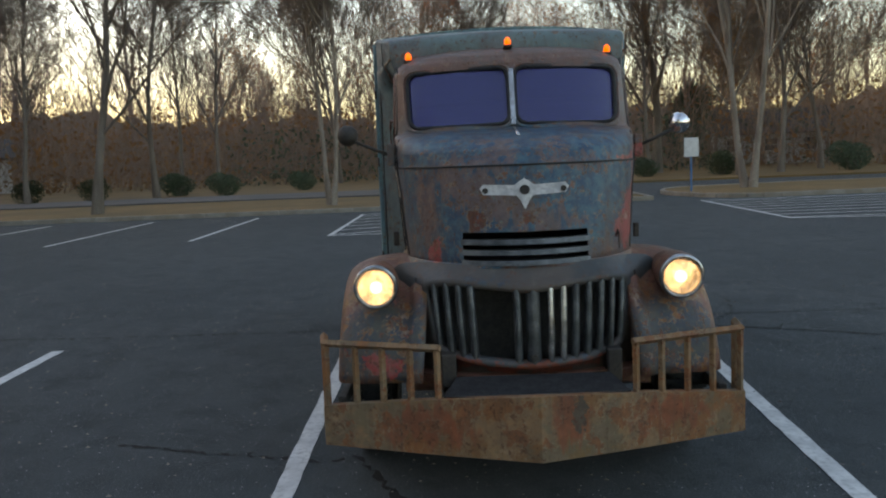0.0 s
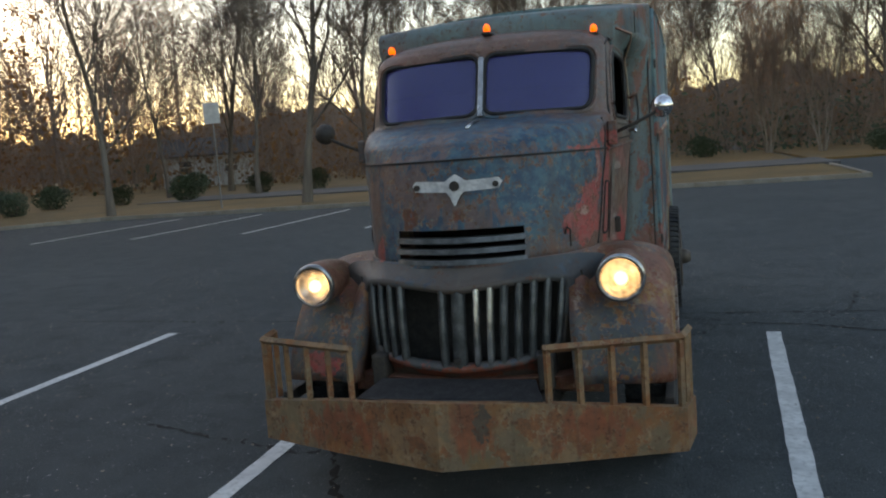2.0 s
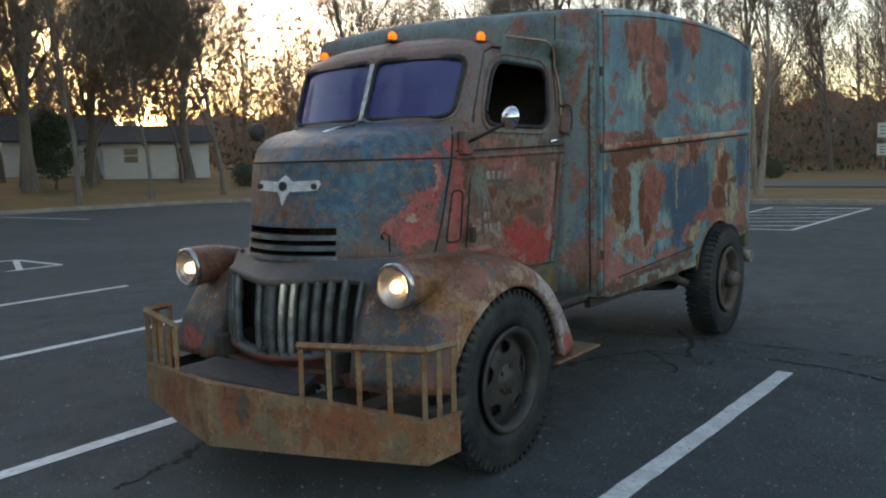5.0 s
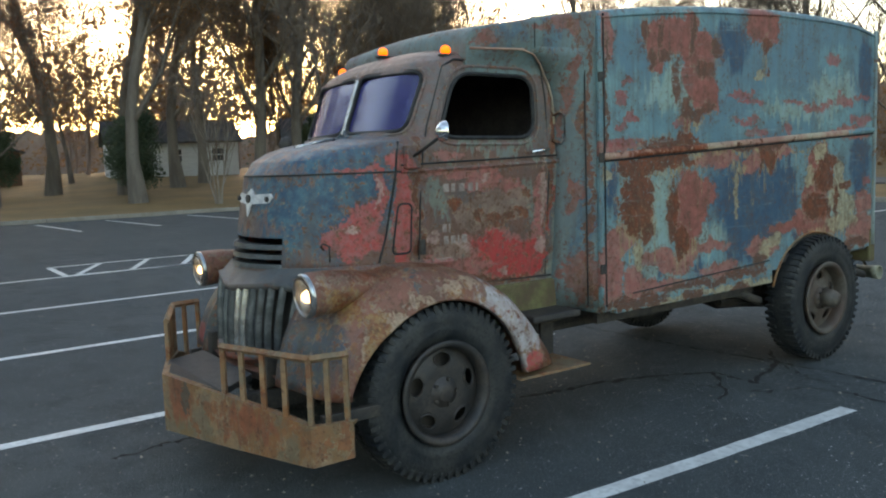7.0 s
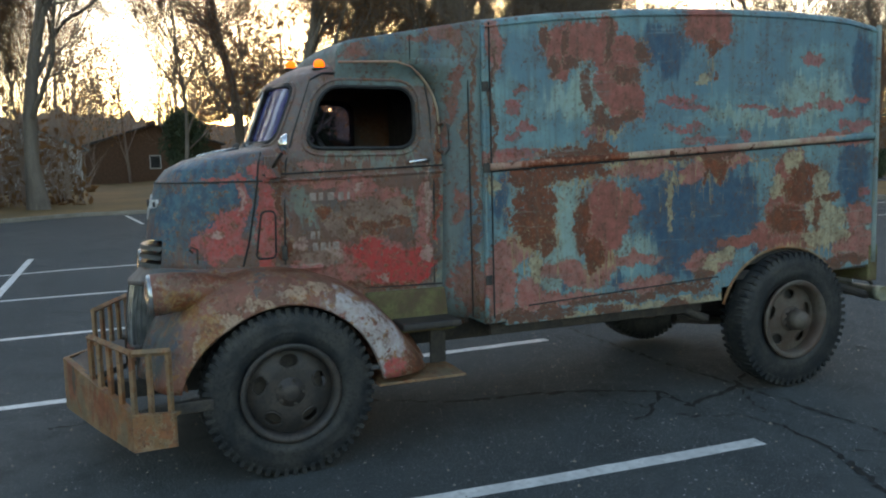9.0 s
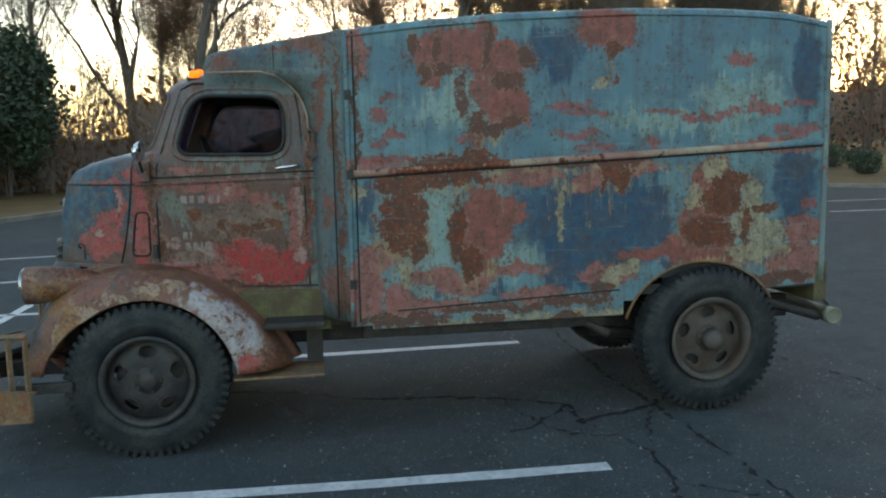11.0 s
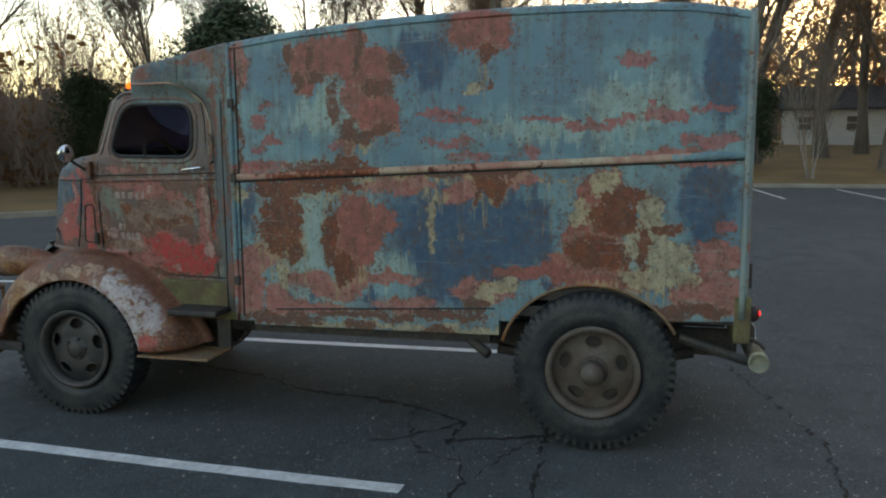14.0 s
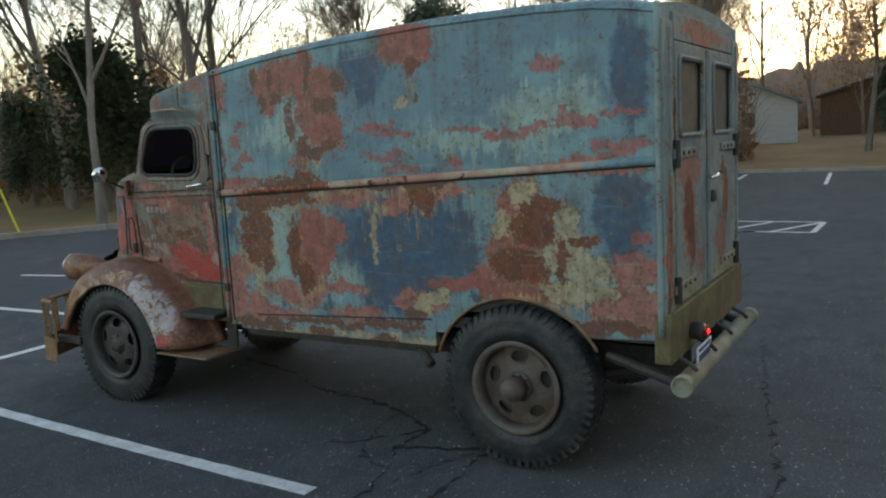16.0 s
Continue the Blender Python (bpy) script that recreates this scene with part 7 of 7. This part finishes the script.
rng = random.Random(9)
shrub = hold("round_shrub")
part("stems", stem(0.7), BARK, shrub)
part("foliage", mesh_of("foliage", *clump(rng, 2600, 1.0, 1.0, 0.62, 0.05, 0.62), LEAF_GREEN), LEAF_GREEN, shrub)
fir = hold("evergreen_tree")
part("trunk", stem(3.2), BARK, fir)
part("foliage", mesh_of("foliage", *clump(rng, 16000, 2.4, 2.4, 3.2, 0.09, 3.2, 26, 0.2, 0.5, 0.4), LEAF_GREEN), LEAF_GREEN, fir)
first = {"shrub": True, "fir": True}
for kind, x, y, s in [("shrub", -12.4, 39, 1.0), ("shrub", -8.9, 42.5, 0.9), ("shrub", -15.6, 41, 1.05), ("shrub", -19, 38, 1.0), ("shrub", 10.6, 42.5, 0.9), ("shrub", 14.6, 41.5, 1.1), ("shrub", 21.5, 41, 1.3),
                      ("shrub", -24, 33, 1.2), ("shrub", -27, 31.5, 0.9), ("shrub", -30, 30, 1.0), ("shrub", -34, 28, 1.1), ("shrub", -22, 37, 1.0), ("shrub", 2, 50, 1.1), ("shrub", -28.5, 26, 1.0),
                      ("fir", -37, 8.5, 0.72), ("fir", -40, 20, 0.7), ("fir", -21.5, -10.8, 1.15), ("fir", -11.6, -16.8, 0.95), ("fir", -28.5, -10.6, 1.1), ("fir", -31, -14.5, 0.9), ("fir", -25.5, -14.6, 0.8), ("fir", -22.6, -17.4, 0.75), ("fir", -47, 3.5, 0.8),
                      ("fir", -17.6, -21.5, 0.72), ("fir", -13.5, -23.4, 0.7), ("fir", -9.4, -24, 0.72), ("fir", -60, 35.5, 0.8), ("fir", 34, 55, 1.2),
                      ("fir", 20, 66, 1.2)]:
    src = shrub if kind == "shrub" else fir
    m = pose(x, y, lawn_z(x, y) - 0.03, 0, 0, rng.uniform(0, 360)) @ Matrix.Scale(s, 4)
    t = src if first[kind] else copy_thing(src, m)
    t.matrix_basis = m
    first[kind] = False
    tagged(t, "clipped dark green round shrub on the verge" if kind == "shrub" else "dense dark evergreen tree at the lawn's edge", "shrub" if kind == "shrub" else "tree", "shrubs on the verge" if kind == "shrub" else "evergreens")


# ---- houses ----
def house(x, y, ang, length, depth, eaves, ridge, wall, roof, label):
    base = lawn_z(x, y)
    """A plain gabled bungalow: walls, roof with overhang, windows with frames, a door."""
    h = tagged(hold("house", x, y, base), label, "house", "houses beyond the lot")
    h.rotation_euler = (0, 0, radians(ang))
    M = Matrix.Translation((x, y, base)) @ Matrix.Rotation(radians(ang), 4, "Z")
    a, b = length / 2, depth / 2
    v = [(-a, -b, -0.3), (a, -b, -0.3), (a, b, -0.3), (-a, b, -0.3), (-a, -b, eaves), (a, -b, eaves), (a, b, eaves), (-a, b, eaves), (-a, 0, ridge), (a, 0, ridge)]
    part("wall", solid([M @ Vector(q) for q in v], [(0, 1, 5, 4), (1, 2, 6, 9, 5), (2, 3, 7, 6), (3, 0, 4, 8, 7)]), wall, h)
    o, t = 0.35, 0.14
    drop = (ridge - eaves) / b * o
    r = []
    for s in (-1, 1):
        r.append([(-a - o, s * (b + o), eaves - drop), (a + o, s * (b + o), eaves - drop), (a + o, 0, ridge), (-a - o, 0, ridge)])
    for q in r:
        bm = solid([M @ Vector(p) for p in q] + [M @ Vector((p[0], p[1], p[2] + t)) for p in q], [(0, 1, 2, 3), (4, 5, 6, 7), (0, 1, 5, 4), (1, 2, 6, 5), (2, 3, 7, 6), (3, 0, 4, 7)])
        part("roof_slope", bm, roof, h)
    for s in (-1, 1):
        n = max(2, int(length / 3))
        for i in range(n):
            cx = -a + length * (i + 0.5) / n
            w = part("window", box(bmesh.new(), (cx - 0.55, s * b - 0.05, 1.0), (cx + 0.55, s * b + 0.05, 2.1), 0, M), SIGN_WHITE, h)
            for dz in (0.0, 0.52):
                part("pane", box(bmesh.new(), (cx - 0.46, s * b - 0.06, 1.07 + dz), (cx + 0.46, s * b + 0.06, 1.52 + dz), 0, M), WINDOW_DARK, w)
        w = part("window", box(bmesh.new(), (s * a - 0.05, -0.45, 1.0), (s * a + 0.05, 0.45, 2.1), 0, M), SIGN_WHITE, h)
        part("pane", box(bmesh.new(), (s * a - 0.06, -0.37, 1.08), (s * a + 0.06, 0.37, 2.02), 0, M), WINDOW_DARK, w)
    part("chimney", box(bmesh.new(), (a * 0.3, -0.3, eaves), (a * 0.3 + 0.6, 0.3, ridge + 0.6), 0, M), BRICKWORK, h)


house(-73, 2.4, 0, 14, 10.5, 2.9, 4.5, BRICKWORK, ROOFING, "low brown brick bungalow with a white window beyond the lawn")
house(-56, -7, 20, 9, 6, 2.6, 3.8, SIDING, ROOF_BLUE, "white bungalow with a blue-grey roof behind a fence")
house(-66, 19, 80, 10, 7, 2.7, 4.4, SIDING, ROOFING, "white clapboard bungalow under tall trees")
house(-60, 31, 70, 8, 6, 2.7, 4.6, SIDING, ROOFING, "white clapboard house with a gabled front")
house(-50, 33, 60, 7, 6, 2.5, 3.6, SIDING, ROOFING, "pale grey low house among bare trees")
house(-37, 56, 30, 7, 6, 2.5, 3.8, SIDING, ROOFING, "white house seen between bare trees")
house(27, 68, -15, 9, 7, 2.6, 4.6, SIDING, ROOFING, "white gabled house across the road")
house(-34, -12.4, 35, 3.2, 2.6, 1.3, 1.9, SIDING, ROOFING, "small white shed under dark trees")


# ---- signs ----
def sign(x, y, h, w, t, post, boards, label):
    s = tagged(hold("sign_post", x, y, 0.1), label, "sign")
    part("post", bars(([(x, y, 0), (x, y, h)], 0.035)), post, s)
    for zc, hh in boards:
        b = part("sign_board", box(bmesh.new(), (x - w / 2, y - 0.06, zc - hh / 2), (x + w / 2, y - 0.045, zc + hh / 2), 0.004), SIGN_WHITE, s, "white sign board")
        if t:
            for i in range(3):
                part("text_bar", box(bmesh.new(), (x - w * 0.32, y - 0.064, zc + hh * (0.25 - 0.25 * i) - 0.02), (x + w * 0.32, y - 0.0605, zc + hh * (0.25 - 0.25 * i) + 0.02)), RUBBER, b)


sign(7.9, 24.2, 2.0, 0.5, False, SIGN_BLUE, [(1.65, 0.65)], "blue post with a blank white board on the island")
sign(-4.0, 45, 2.8, 0.62, True, GALV, [(2.5, 0.75), (1.5, 0.6)], "road sign with two white boards")
sign(-16.6, 24.2, 4.2, 0.7, False, GALV, [(3.8, 0.8)], "tall grey post with a pale sign on the verge")
pole = tagged(hold("utility_pole", -14.2, -14.8, 0.1), "weathered utility pole with a yellow guyed stay", "pole")
part("mast", bars(([(-14.2, -17.8, 0), (-14.2, -17.8, 9)], 0.13)), BARK, pole)
part("guy_guard", bars(([(-6.9, -13.9, 0.05), (-6.5, -14.5, 2.3)], 0.03)), YELLOW, pole, "bright yellow guy-wire guard")
